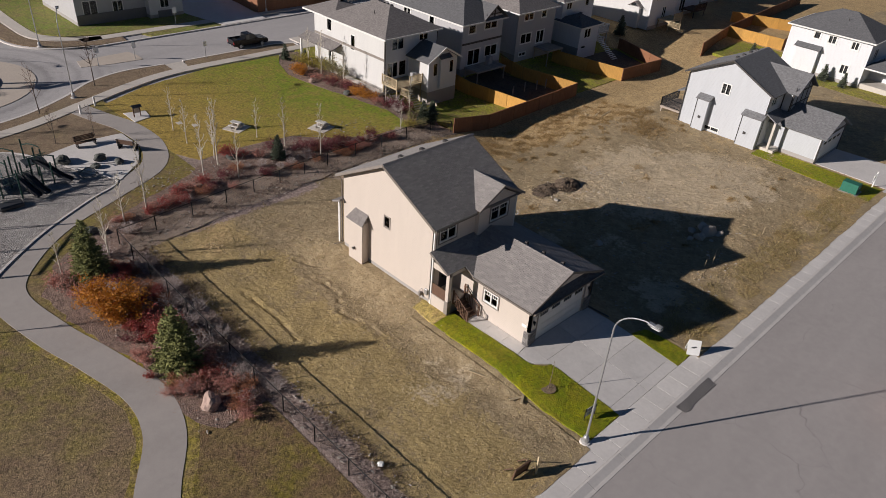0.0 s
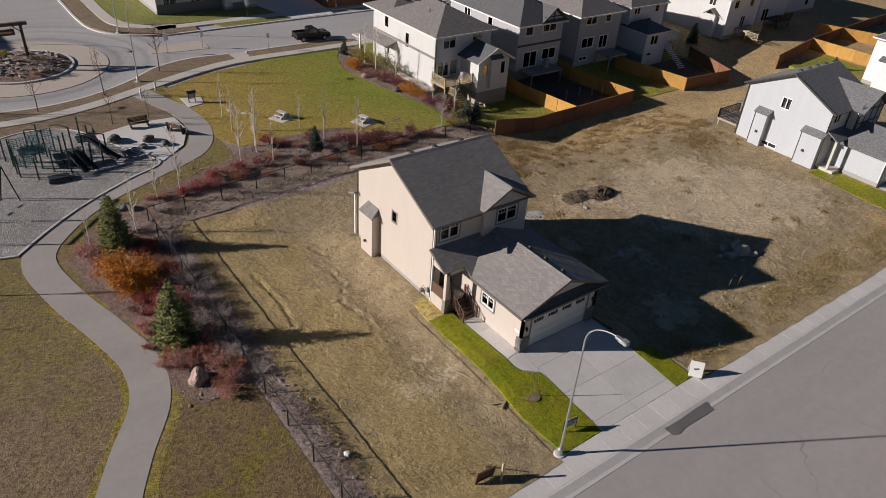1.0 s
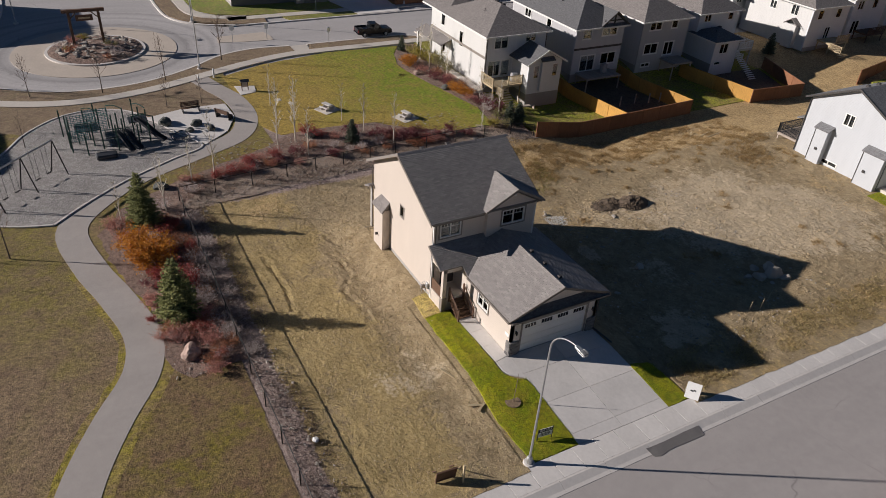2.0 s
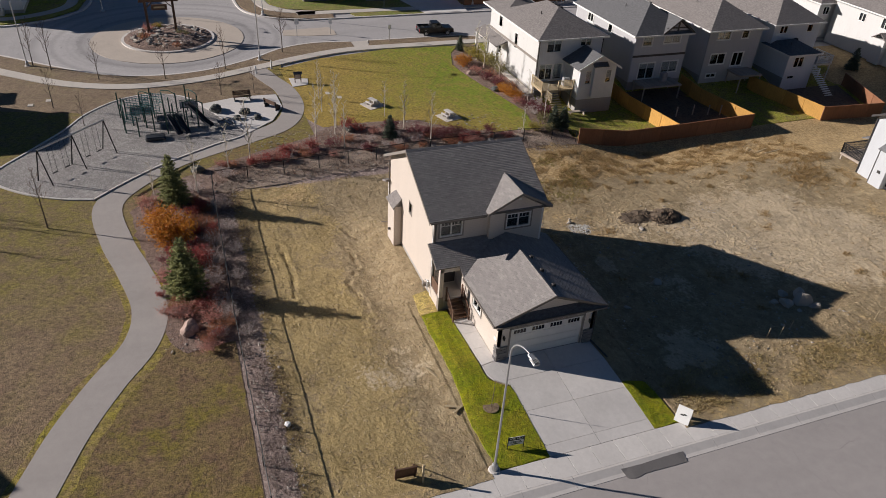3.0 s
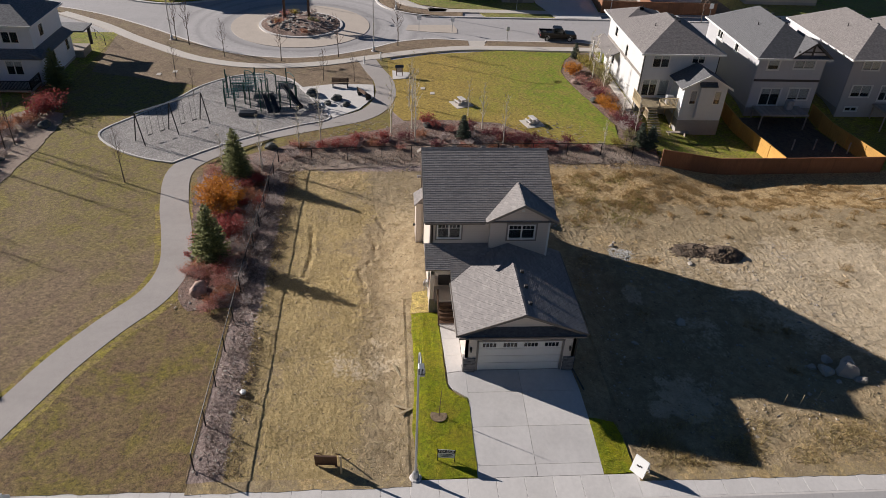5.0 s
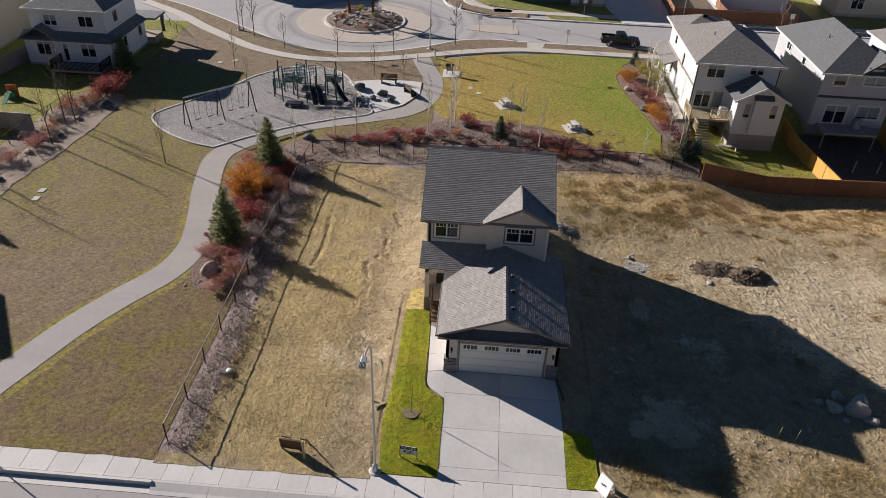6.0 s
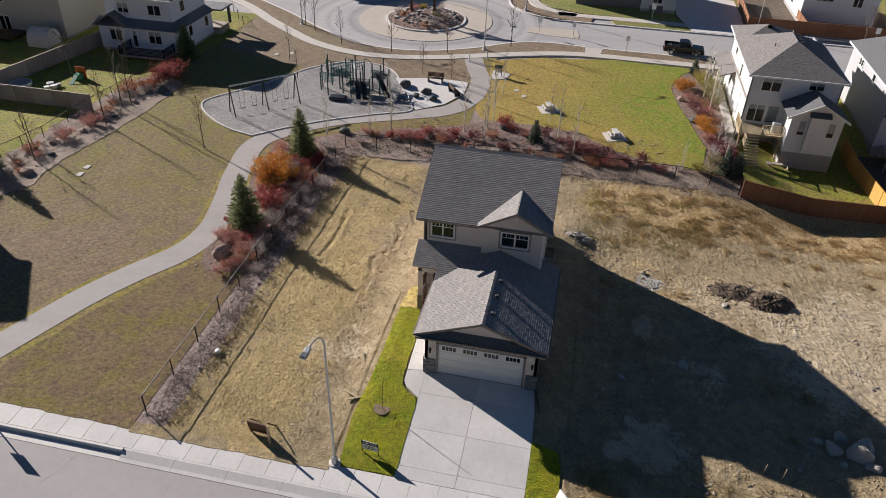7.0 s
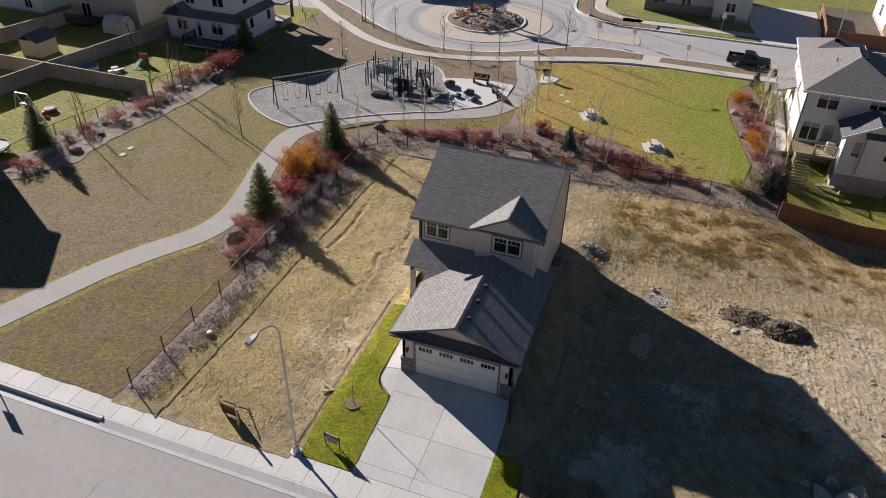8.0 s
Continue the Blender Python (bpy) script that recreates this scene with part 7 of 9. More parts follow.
for i, (x, y, r) in enumerate(((-20.9, 54.9, 0.6), (-20.1, 54.3, 0.8), (-20.3, 53.1, 0.6), (-20.7, 52.4, 0.35), (-25.2, 45.3, 0.42), (-21.3, 53.7, 0.42), (-19.4, 55.0, 0.5), (-19.3, 53.4, 0.3))):
    boulder("boulder", x, y, r, "rock", "rough grey rock dumped on the bare lot", 31 + i, 0.75, -0.3, group="lot rocks", cuts=9)


def picnic_table(x, y, turn):
    t = thing("picnic_table", "pale concrete picnic table with benches on a small pad", "picnic table", (0, 0, 0), "picnic tables")
    part("pad", boxed(-1.5, 1.5, -1.5, 1.5, -0.05, 0.09), "walk", t)
    part("tabletop", boxed(-0.85, 0.85, -0.42, 0.42, 0.74, 0.84, 0.02), "concrete", t)
    for s in (-1, 1):
        part("bench", boxed(-0.85, 0.85, s * 0.78 - 0.15, s * 0.78 + 0.15, 0.44, 0.52, 0.02), "concrete", t)
        part("support", boxed(s * 0.5 - 0.08, s * 0.5 + 0.08, -0.85, 0.85, 0.09, 0.44, 0.02), "walk", t)
        part("pedestal", boxed(s * 0.5 - 0.08, s * 0.5 + 0.08, -0.25, 0.25, 0.44, 0.74), "walk", t)
    t.location, t.rotation_euler, t.scale = (x, y, 0), (0, 0, turn), (0.68, 0.68, 0.85)
    return t


picnic_table(-61.9, 33.6, 0.4)
picnic_table(-57.0, 40.6, 0.3)


def park_bench(x, y, turn, label):
    b = thing("park_bench", label, "bench", (0, 0, 0), "park benches")
    for i in range(4):
        part("seat_slat", boxed(-0.95, 0.95, 0.02 + i * 0.12, 0.12 + i * 0.12, 0.44, 0.47), "darkwood", b)
        part("back_slat", boxed(-0.95, 0.95, -0.09 - i * 0.025, -0.06 - i * 0.025, 0.52 + i * 0.12, 0.62 + i * 0.12), "darkwood", b)
    for s in (-0.8, 0.8):
        part("leg", boxed(s - 0.04, s + 0.04, -0.12, 0.5, 0, 0.44), "black_metal", b)
        part("back_post", boxed(s - 0.03, s + 0.03, -0.2, -0.1, 0.3, 1.0), "black_metal", b)
    b.location, b.rotation_euler = (x, y, 0.1), (0, 0, turn)


park_bench(-66.3, 20.3, radians(-90), "dark slatted park bench on the concrete pad")
park_bench(-63.2, 22.9, radians(35), "dark slatted park bench beside the path")


def small_dark_sign():
    # stands for a small dark leaning sign; posts and roof are made up
    k = thing("notice_board", "small dark sign on a pad, with an added roof", "notice board", (-70.0, 27.0, 0.08))
    for y in (-0.45, 0.45):
        part("post", boxed(-70.06, -69.94, 27 + y - 0.06, 27 + y + 0.06, 0, 1.35), "darkwood", k)
    part("panel", boxed(-70.04, -69.96, 26.6, 27.4, 0.55, 1.2), "greyfence", k)
    bm = bmesh.new()
    for s in (-1, 1):
        slab(bm, [(-70, 26.35, 1.6), (-70, 27.65, 1.6), (-70 + s * 0.4, 27.65, 1.32), (-70 + s * 0.4, 26.35, 1.32)], 0.05)
    part("cover", bm, "roof_dark", k)
    k.scale = (0.75, 0.75, 0.85)


small_dark_sign()
for x, y in ((-75.2, 24.8), (-73.8, 22.8)):
    b = thing("bollard", "pale concrete bollard where the path meets the pavement", "bollard", (x, y, 0), "bollards")
    part("shaft", tubed([(x, y, 0), (x, y, 0.95), (x, y, 1.05)], [0.11, 0.1, 0.05], 10), "white_paint", b)


def swing_set():
    s = thing("swing_set", "two-bay steel swing set with black seats on gravel", "swing set", (-54.2, 4.8, 0.07))
    a, c = Vector((-51.75, 2.4, 0.07)), Vector((-56.8, 7.3, 0.07))
    along = (c - a).normalized()
    across = Vector((-along.y, along.x, 0))
    top = 3.05
    part("top_beam", tubed([a + Vector((0, 0, top)), c + Vector((0, 0, top))], 0.075, 8), "galv", s)
    for f in (0, 0.5, 1):
        p = a.lerp(c, f)
        for sg in (-1, 1):
            part("leg", tubed([p + across * 0.85 * sg, p + Vector((0, 0, top))], 0.055, 6), "black_metal", s)
    for f in (0.16, 0.34, 0.66, 0.84):
        p = a.lerp(c, f)
        seat = part("seat", boxed(-0.25, 0.25, -0.09, 0.09, 0.5, 0.54, 0.01, Matrix.Translation(p) @ Matrix.Rotation(math.atan2(along.y, along.x), 4, "Z")), "rubber", s)
        for sg in (-1, 1):
            part("chain", tubed([p + along * 0.24 * sg + Vector((0, 0, 0.52)), p + along * 0.24 * sg + Vector((0, 0, top))], 0.014, 4), "black_metal", seat)


swing_set()


def play_structure():
    s = thing("play_structure", "dark green climbing frame with decks, slides and arched bars", "playground", (-61.5, 13, 0.07))
    posts = [(-63.6, 8.8), (-60.4, 8.7), (-64.6, 10.2), (-59.3, 9.9), (-62.0, 9.4), (-60.2, 11.3), (-63.4, 11.4), (-61.6, 12.4), (-59.3, 12.5), (-64.8, 12.3), (-63.6, 13.6), (-61.8, 14.2), (-59.9, 14.4), (-63.4, 15.6), (-61.3, 16.0), (-64.7, 14.6), (-62.8, 8.6), (-61.2, 8.6), (-65.0, 11.2), (-62.6, 10.4), (-61.2, 10.6), (-62.4, 12.9), (-60.6, 13.2), (-64.2, 8.2), (-62.6, 14.9), (-60.4, 15.4)]
    rng = random.Random(4)
    for x, y in posts:
        part("post", tubed([(x, y, 0), (x, y, rng.uniform(2.0, 2.85))], 0.07, 6), "play_green", s)
    for x0, x1, y0, y1, z in ((-63.6, -62.0, 9.2, 11.3, 1.25), (-61.7, -60.3, 11.6, 14.0, 1.05), (-63.4, -61.9, 13.9, 15.6, 1.55)):
        d = part("deck", boxed(x0, x1, y0, y1, z - 0.08, z, 0.02), "play_dark", s)
        for i in range(int((y1 - y0) / 0.16)):
            y = y0 + i * 0.16 + 0.08
            part("guard_bar", boxed(x1 - 0.03, x1, y - 0.012, y + 0.012, z, z + 0.75, 0), "play_green", d)
        part("guard_rail", boxed(x1 - 0.04, x1 + 0.01, y0, y1, z + 0.74, z + 0.8, 0.008), "play_green", d)
    # teal net panels
    for x, y0, y1 in ((-63.7, 8.8, 11.0), (-60.3, 8.8, 10.2), (-61.9, 9.4, 12.0), (-64.7, 10.2, 12.3)):
        bm = bmesh.new()
        for i in range(9):
            y = y0 + (y1 - y0) * i / 8
            box(bm, x - 0.012, x + 0.012, y - 0.02, y + 0.02, 1.1, 2.2)
        for i in range(7):
            z = 1.15 + i * 0.17
            box(bm, x - 0.014, x + 0.014, y0, y1, z - 0.02, z + 0.02)
        part("climbing_net", bm, "play_teal", s, "teal rope net panel")
    # arches between posts
    for (xa, ya), (xb, yb), h in (((-63.6, 8.8), (-60.4, 8.7), 3.3), ((-64.6, 10.2), (-63.4, 11.4), 3.4), ((-64.8, 12.3), (-63.6, 13.6), 3.3), ((-63.4, 11.4), (-61.6, 12.4), 3.2), ((-63.4, 15.6), (-64.7, 14.6), 3.2), ((-61.8, 14.2), (-61.3, 16.0), 3.1)):
        pts = []
        for i in range(9):
            f = i / 8
            pts.append((xa + (xb - xa) * f, ya + (yb - ya) * f, h - 0.95 + 0.2 * math.sin(f * math.pi)))
        part("arch_bar", tubed(pts, 0.05, 6), "play_green", s)

    def slide(p0, p1, z0, width):
        p0, p1 = Vector((*p0, z0)), Vector((*p1, 0.25))
        d = p1 - p0
        flat = Vector((d.x, d.y, 0)).normalized()
        sidev = Vector((-flat.y, flat.x, 0))
        bm = bmesh.new()
        prof = [(-1, 0.28), (-1, 0.0), (1, 0.0), (1, 0.28), (0.9, 0.28), (0.9, 0.05), (-0.9, 0.05), (-0.9, 0.28)]
        rings = []
        for i in range(9):
            f = i / 8
            z = z0 + (0.25 - z0) * smooth(f * 0.85 + 0.1)
            c = Vector((p0.x + d.x * f, p0.y + d.y * f, z))
            rings.append([bm.verts.new(c + sidev * u * width / 2 + Vector((0, 0, w))) for u, w in prof])
        for a, b in zip(rings, rings[1:]):
            for k in range(8):
                bm.faces.new((a[k], a[(k + 1) % 8], b[(k + 1) % 8], b[k]))
        bm.faces.new(rings[0][::-1])
        bm.faces.new(rings[-1])
        part("slide", bm, "play_dark", s, "dark moulded plastic slide")

    slide((-60.6, 12.7), (-58.5, 13.6), 1.5, 0.5)
    slide((-60.7, 13.4), (-58.6, 14.3), 1.5, 0.5)
    slide((-61.9, 14.6), (-59.7, 16.6), 1.9, 0.55)
    pts = [(-59.9 + 0.9 * math.cos(a), 18.0 + 0.75 * math.sin(a), 0.45 + 0.12 * math.sin(3 * a)) for a in np.linspace(0, 5.6, 22)]
    part("loop_rail", tubed(pts, 0.05, 6), "play_dark", s)
    part("climber_base", boxed(-58.9, -57.9, 10.4, 12.2, 0.05, 0.45, 0.1), "play_dark", s)


play_structure()


# ---- vehicles ----
def wheel(parent, x, y, r, w):
    t = part("wheel", tubed([(x, y - w / 2, r), (x, y - w / 2 + 0.04, r), (x, y + w / 2 - 0.04, r), (x, y + w / 2, r)], [r - 0.04, r, r, r - 0.04], 18), "rubber", parent)
    part("rim", tubed([(x, y - w / 2 - 0.012, r), (x, y + w / 2 + 0.012, r)], r * 0.6, 12), "galv", t)


def pickup(x, y, z, turn, paint="black_paint", label="black four-door pickup truck parked by the kerb"):
    """Built nose towards +x, then turned."""
    v = thing("pickup_truck", label, "truck", (0, 0, 0))
    arch = lambda cx: [(cx + 0.48 * math.cos(a), 0.42 + 0.48 * math.sin(a)) for a in np.linspace(math.pi, 0, 8)]
    body = [(-2.85, 0.5)] + arch(-1.75) + arch(1.85) + [(2.75, 0.45), (2.9, 0.6), (2.88, 1.0), (2.7, 1.12), (1.35, 1.2), (-2.85, 1.16)]
    bm = bmesh.new()
    prism(bm, body, "y", -0.98, 0.98)
    part("body", bm, paint, v)
    cab = [(-0.75, 1.17), (1.3, 1.18), (0.6, 1.85), (0.35, 1.92), (-0.5, 1.92), (-0.72, 1.85)]
    bm = bmesh.new()
    prism(bm, cab, "y", -0.86, 0.86)
    for vert in bm.verts:
        if vert.co.z > 1.5:
            vert.co.y *= 0.86
    part("cab", bm, paint, v)
    part("windscreen", boxed(-0.02, 0.02, -0.72, 0.72, 0, 0.78, 0, pose(1.24, 0, 1.22, 0, -46, 0)), "car_glass", v)
    part("rear_window", boxed(-0.77, -0.73, -0.66, 0.66, 1.3, 1.78), "car_glass", v)
    for s in (-1, 1):
        part("side_window", boxed(-0.62, 0.7, -0.012, 0.012, 0, 0.5, 0, pose(0, s * 0.845, 1.28, s * 11, 0, 0)), "car_glass", v)
        part("headlight", boxed(2.78, 2.9, s * 0.75 - 0.18, s * 0.75 + 0.18, 0.82, 1.0, 0.02), "chrome", v)
        part("tail_light", boxed(-2.88, -2.84, s * 0.88 - 0.09, s * 0.88 + 0.09, 0.75, 1.1), "red_lens", v)
        part("mirror", boxed(0.85, 1.0, s * 1.1 - 0.11, s * 1.1 + 0.11, 1.2, 1.4, 0.02), paint, v)
        for cx in (-1.75, 1.85):
            wheel(v, cx, s * 0.86, 0.4, 0.26)
    part("bed", boxed(-2.75, -0.85, -0.8, 0.8, 1.161, 1.17), "rubber", v)
    for y0, y1 in ((-0.98, -0.86), (0.86, 0.98)):
        part("bed_rail", boxed(-2.85, -0.78, y0, y1, 1.16, 1.36, 0.02), paint, v)
    part("tailgate", boxed(-2.88, -2.8, -0.86, 0.86, 0.75, 1.36, 0.02), paint, v)
    part("rear_bumper", boxed(-3.0, -2.85, -0.9, 0.9, 0.48, 0.68, 0.03), "chrome", v)
    part("front_bumper", boxed(2.85, 2.98, -0.92, 0.92, 0.45, 0.7, 0.03), "chrome", v)
    part("number_plate", boxed(-3.01, -3.0, -0.15, 0.15, 0.52, 0.64), "white_paint", v)
    v.location, v.rotation_euler, v.scale = (x, y, z), (0, 0, turn), (0.86, 0.9, 0.92)
    return v


pickup(-84.6, 48.8, -0.1, radians(88))
pickup(-0.9, 44.6, -0.13, radians(93), "red_paint", "dark red pickup truck parked on the near street")


# ---- roundabout island ----
def island():
    mound = []
    rings, n = 9, 40
    verts = [(-89, 13.8, 0.85)]
    for r in range(1, rings + 1):
        for k in range(n):
            a = k * math.tau / n
            rr = 5.35 * r / rings
            x, y = -89 + rr * math.cos(a), 13.8 + rr * math.sin(a)
            verts.append((x, y, 0.12 + 0.75 * (1 - (r / rings) ** 2) + 0.12 * noise.noise((x, y, 2))))
    faces = [(0, 1 + k, 1 + (k + 1) % n) for k in range(n)]
    for r in range(rings - 1):
        for k in range(n):
            a, b = 1 + r * n + k, 1 + r * n + (k + 1) % n
            faces.append((a, a + n, b + n, b))
    ob = flat_mesh("island_bed", verts, faces, "mulch")
    tagged(ob, kind="structure")
    g = thing("timber_gateway", "dark timber gateway frame with a hanging sign on the island", "gateway", (-89.4, 13.3, 0.8))
    for y in (11.6, 14.9):
        part("post", boxed(-89.55, -89.25, y - 0.15, y + 0.15, 0.4, 4.6), "darkwood", g)
    part("cross_beam", boxed(-89.6, -89.2, 10.9, 15.6, 4.55, 4.9), "darkwood", g)
    for y in (11.6, 14.9):
        part("brace", tubed([(-89.4, y, 3.7), (-89.4, y + (0.8 if y < 13 else -0.8), 4.5)], 0.08, 4), "darkwood", g)
    sign = part("hanging_sign", boxed(-89.46, -89.34, 12.3, 14.2, 3.5, 4.2), "darkwood", g)
    part("print_bar", boxed(-89.33, -89.32, 12.6, 13.9, 3.75, 3.95), "palewood", sign)
    for y in (12.6, 13.9):
        part("chain", tubed([(-89.4, y, 4.2), (-89.4, y, 4.56)], 0.02, 4), "black_metal", sign)


island()


def traffic_sign(x, y, h, plate, label, mat="white_paint", turn=0.0):
    s = thing("traffic_sign", label, "sign", (x, y, 0), "traffic signs")
    part("post", tubed([(x, y, -0.1), (x, y, h)], 0.04, 5), "galv", s)
    part("plate", boxed(x + 0.045, x + 0.065, y - plate[0] / 2, y + plate[0] / 2, h - plate[1], h, 0.004), mat, s)
    s.rotation_euler = (0, 0, turn)


traffic_sign(-86.9, 30.0, 2.3, (0.6, 0.75), "white traffic sign on the splitter island")
traffic_sign(-87.2, 34.6, 2.0, (0.5, 0.7), "traffic sign by the crossing")
traffic_sign(-97.6, 45.2, 2.4, (0.6, 0.75), "white traffic sign by the far pavement")
traffic_sign(-95.2, 74.4, 2.4, (0.6, 0.75), "white traffic sign by the far pavement")
traffic_sign(-82.6, 41.6, 2.2, (0.45, 0.6), "small traffic sign on the boulevard strip")
traffic_sign(-11.42, 7.35, 1.85, (0.8, 0.75), "sign post whose shadow lies on the street", turn=0.0)


def utility_box():
    b = thing("utility_box", "green steel electrical cabinet on the lawn edge", "electrical box", (-15.0, 73.4, 0.05))
    bm = bmesh.new()
    prism(bm, [(72.7, 0.1), (74.0, 0.1), (74.0, 0.95), (73.5, 1.1), (72.7, 1.1)], "x", -15.8, -14.3)
    part("cabinet", bm, "green_box", b)
    part("plinth", boxed(-15.95, -14.15, 72.55, 74.15, 0.0, 0.1), "foundation", b)
    part("decal", boxed(-14.3, -14.29, 73.1, 73.4, 0.6, 0.85), "white_paint", b)
    s = thing("sale_sign", "white hanging yard sign on a post near the drive", "sign", (-13.9, 76.3, 0))
    part("post", boxed(-13.95, -13.85, 76.25, 76.35, 0, 1.7), "white_paint", s)
    part("arm", boxed(-13.95, -13.85, 75.4, 76.35, 1.45, 1.53), "white_paint", s)
    part("board", boxed(-13.92, -13.88, 75.5, 76.15, 0.85, 1.4), "white_paint", s)
    part("print_bar", boxed(-13.88, -13.87, 75.6, 76.05, 1.1, 1.2), "black_print", s)


utility_box()

# covers and patches in the pavings
for name, x, y, r, z, lab in (("manhole_cover", -7.0, 24.5, 0.36, -0.128, "round cast-iron manhole cover in the street"), ("tree_well", -16.9, 28.25, 0.48, 0.0, "bare round tree well in the sod")):
    if name == "tree_well":
        z = ground_z(x, y) + 0.05
    bm = tubed([(x, y, z - 0.05), (x, y, z + 0.012), (x, y, z + 0.016)], [r, r, r - 0.05], 24)
    tagged(part(name, bm, "iron" if name == "manhole_cover" else "brown_turf"), lab, name.replace("_", " "))
bm = bmesh.new()
patch_edge = ragged([(-11.02, 33.4), (-10.45, 33.5), (-10.3, 33.9), (-10.42, 34.6), (-10.36, 37.3), (-10.98, 37.45)], 0.05, 0.25)
bm.faces.new([bm.verts.new((x, y, -0.108 if x > -10.6 else -0.108 + (-10.6 - x) * 0.2)) for x, y in patch_edge])
if bm.faces[:][0].normal.z < 0:
    bmesh.ops.reverse_faces(bm, faces=bm.faces[:])
bmesh.ops.triangulate(bm, faces=bm.faces[:])
tagged(part("asphalt_patch", bm, "dark_asphalt"), "dark asphalt patch at the foot of the drive", "patch", kind="structure")
bm = tubed([(-16.9, 28.25, 0.2), (-16.86, 28.3, 1.6), (-16.9, 28.35, 2.6)], [0.025, 0.02, 0.008], 5)
tagged(part("sapling", bm, "twig"), "thin bare sapling stake in the tree well", "tree")

# yard toys and sheds beyond the park
shed = thing("garden_shed", "small dark-roofed garden shed behind a board fence", "shed", (-54.6, -31.6, 0.04))
part("wall", boxed(-56, -53.2, -33, -30.2, 0, 2.0), "tan_siding", shed)
bm = bmesh.new()
for e in (-33.3, -29.9):
    slab(bm, [(-56.3, -31.6, 2.8), (-52.9, -31.6, 2.8), (-52.9, e, 1.95), (-56.3, e, 1.95)], 0.1)
part("roof", bm, "roof_dark", shed)


tent = thing("storage_tent", "pale grey rounded storage tent beside a deck", "storage tent", (-64.9, -28.6, 0.04))
bm = bmesh.new()
arc = [(-64.9 + 1.35 * math.cos(a), 2.1 * math.sin(a) ** 0.8) for a in np.linspace(0.0, math.pi, 11)]
prism(bm, [(q[0], max(q[1], 0.0)) for q in arc], "y", -30.2, -27.4)
part("cover", bm, "walk", tent)


def trampoline(x, y, r, label):
    tr = thing("trampoline", label, "trampoline", (x, y, 0.04))
    part("bed", tubed([(x, y, 0.7), (x, y, 0.74)], [r, r], 24), "iron", tr)
    part("rim_pad", tubed([(x + r * math.cos(a), y + r * math.sin(a), 0.75) for a in np.linspace(0, math.tau, 25)], 0.1, 5), "tarp", tr)
    for k in range(6):
        a = k * math.tau / 6
        part("leg", tubed([(x + r * 0.95 * math.cos(a), y + r * 0.95 * math.sin(a), 0), (x + r * 0.95 * math.cos(a), y + r * 0.95 * math.sin(a), 0.7)], 0.04, 5), "galv", tr)


trampoline(-32.6, -15.6, 1.7, "round garden trampoline with grey pad at the park's edge")
pool = thing("paddling_pool", "pale round paddling pool leaning by a board fence", "pool", (-52.6, -22.6, 0.04))
part("wall", tubed([(-52.6, -22.6, 0.04), (-52.6, -22.6, 0.5)], [1.0, 1.1], 20), "white_paint", pool)
part("floor", tubed([(-52.6, -22.6, 0.5), (-52.6, -22.6, 0.504)], [1.0, 1.0], 20), "tarp", pool)
toy = thing("play_house", "orange and green plastic toy slide on the lawn", "toy", (-56.0, -18.0, 0.04))
part("base", boxed(-56.4, -55.6, -18.4, -17.6, 0, 0.7, 0.1), "green_toy", toy)
part("ramp", boxed(-0.7, 0.7, -0.25, 0.25, -0.04, 0.04, 0.02, pose(-55.0, -17.9, 0.36, 0, 28, 0)), "green_toy", toy)
part("panel", boxed(-56.6, -56.42, -18.6, -17.4, 0, 1.3, 0.05), "orange_toy", toy)
for i, (x, y, r, m) in enumerate(((-53.4, -19.6, 0.4, "tarp"), (-53.0, -18.9, 0.35, "white_paint"), (-52.6, -19.5, 0.3, "white_paint"), (-53.6, -18.8, 0.3, "tarp"))):
    c = thing("toy_tub", "pale plastic tub standing on a back lawn", "tub", (x, y, 0.04), "toy tubs")
    part("tub", tubed([(x, y, 0), (x, y, r * 1.2), (x, y, r * 1.25)], [r * 0.7, r, r * 0.85], 12), m, c)
pit = thing("fire_pit", "dark round fire pit on a back lawn", "fire pit", (-41.9, -17.8, 0.04))
part("ring", tubed([(-41.9, -17.8, 0), (-41.9, -17.8, 0.4), (-41.9, -17.8, 0.45)], [0.55, 0.6, 0.45], 14), "iron", pit)
ball = thing("ball", "red play ball on the back lawn", "ball", (-40.8, -17.5, 0.04))
bm = bmesh.new()
bmesh.ops.create_uvsphere(bm, u_segments=14, v_segments=9, radius=0.26, matrix=Matrix.Translation((-40.8, -17.5, 0.3)))
part("shell", bm, "red_toy", ball)
sw = thing("garden_swing", "small metal garden swing frame on a back lawn", "swing", (-41.3, -20.4, 0.04))
for y in (-21.2, -19.6):
    for s in (-0.6, 0.6):
        part("leg", tubed([(-41.3 + s, y, 0), (-41.3, y, 1.8)], 0.04, 5), "galv", sw)
part("beam", tubed([(-41.3, -21.2, 1.8), (-41.3, -19.6, 1.8)], 0.04, 5), "galv", sw)
part("seat", boxed(-41.5, -41.1, -20.9, -19.9, 0.45, 0.75, 0.05), "white_paint", sw)
for i, (x, y) in enumerate(((-37.0, -4.8), (-38.3, -5.0), (-64.8, 30.6), (-66.2, 29.6), (-69.5, -0.4), (-70.4, 1.2))):
    tagged(part("paving_tile", boxed(x - 0.32, x + 0.32, y - 0.25, y + 0.25, 0.0, 0.075, 0.01, None), "walk"), "pale flat concrete tile set in the turf", "tile", "turf tiles")
gy = thing("plank_bench", "pale wooden bench plank behind the neighbour's deck", "bench", (-57.0, 56.6, 0.05))
gy.location.z -= sag(-57.0, 56.4)
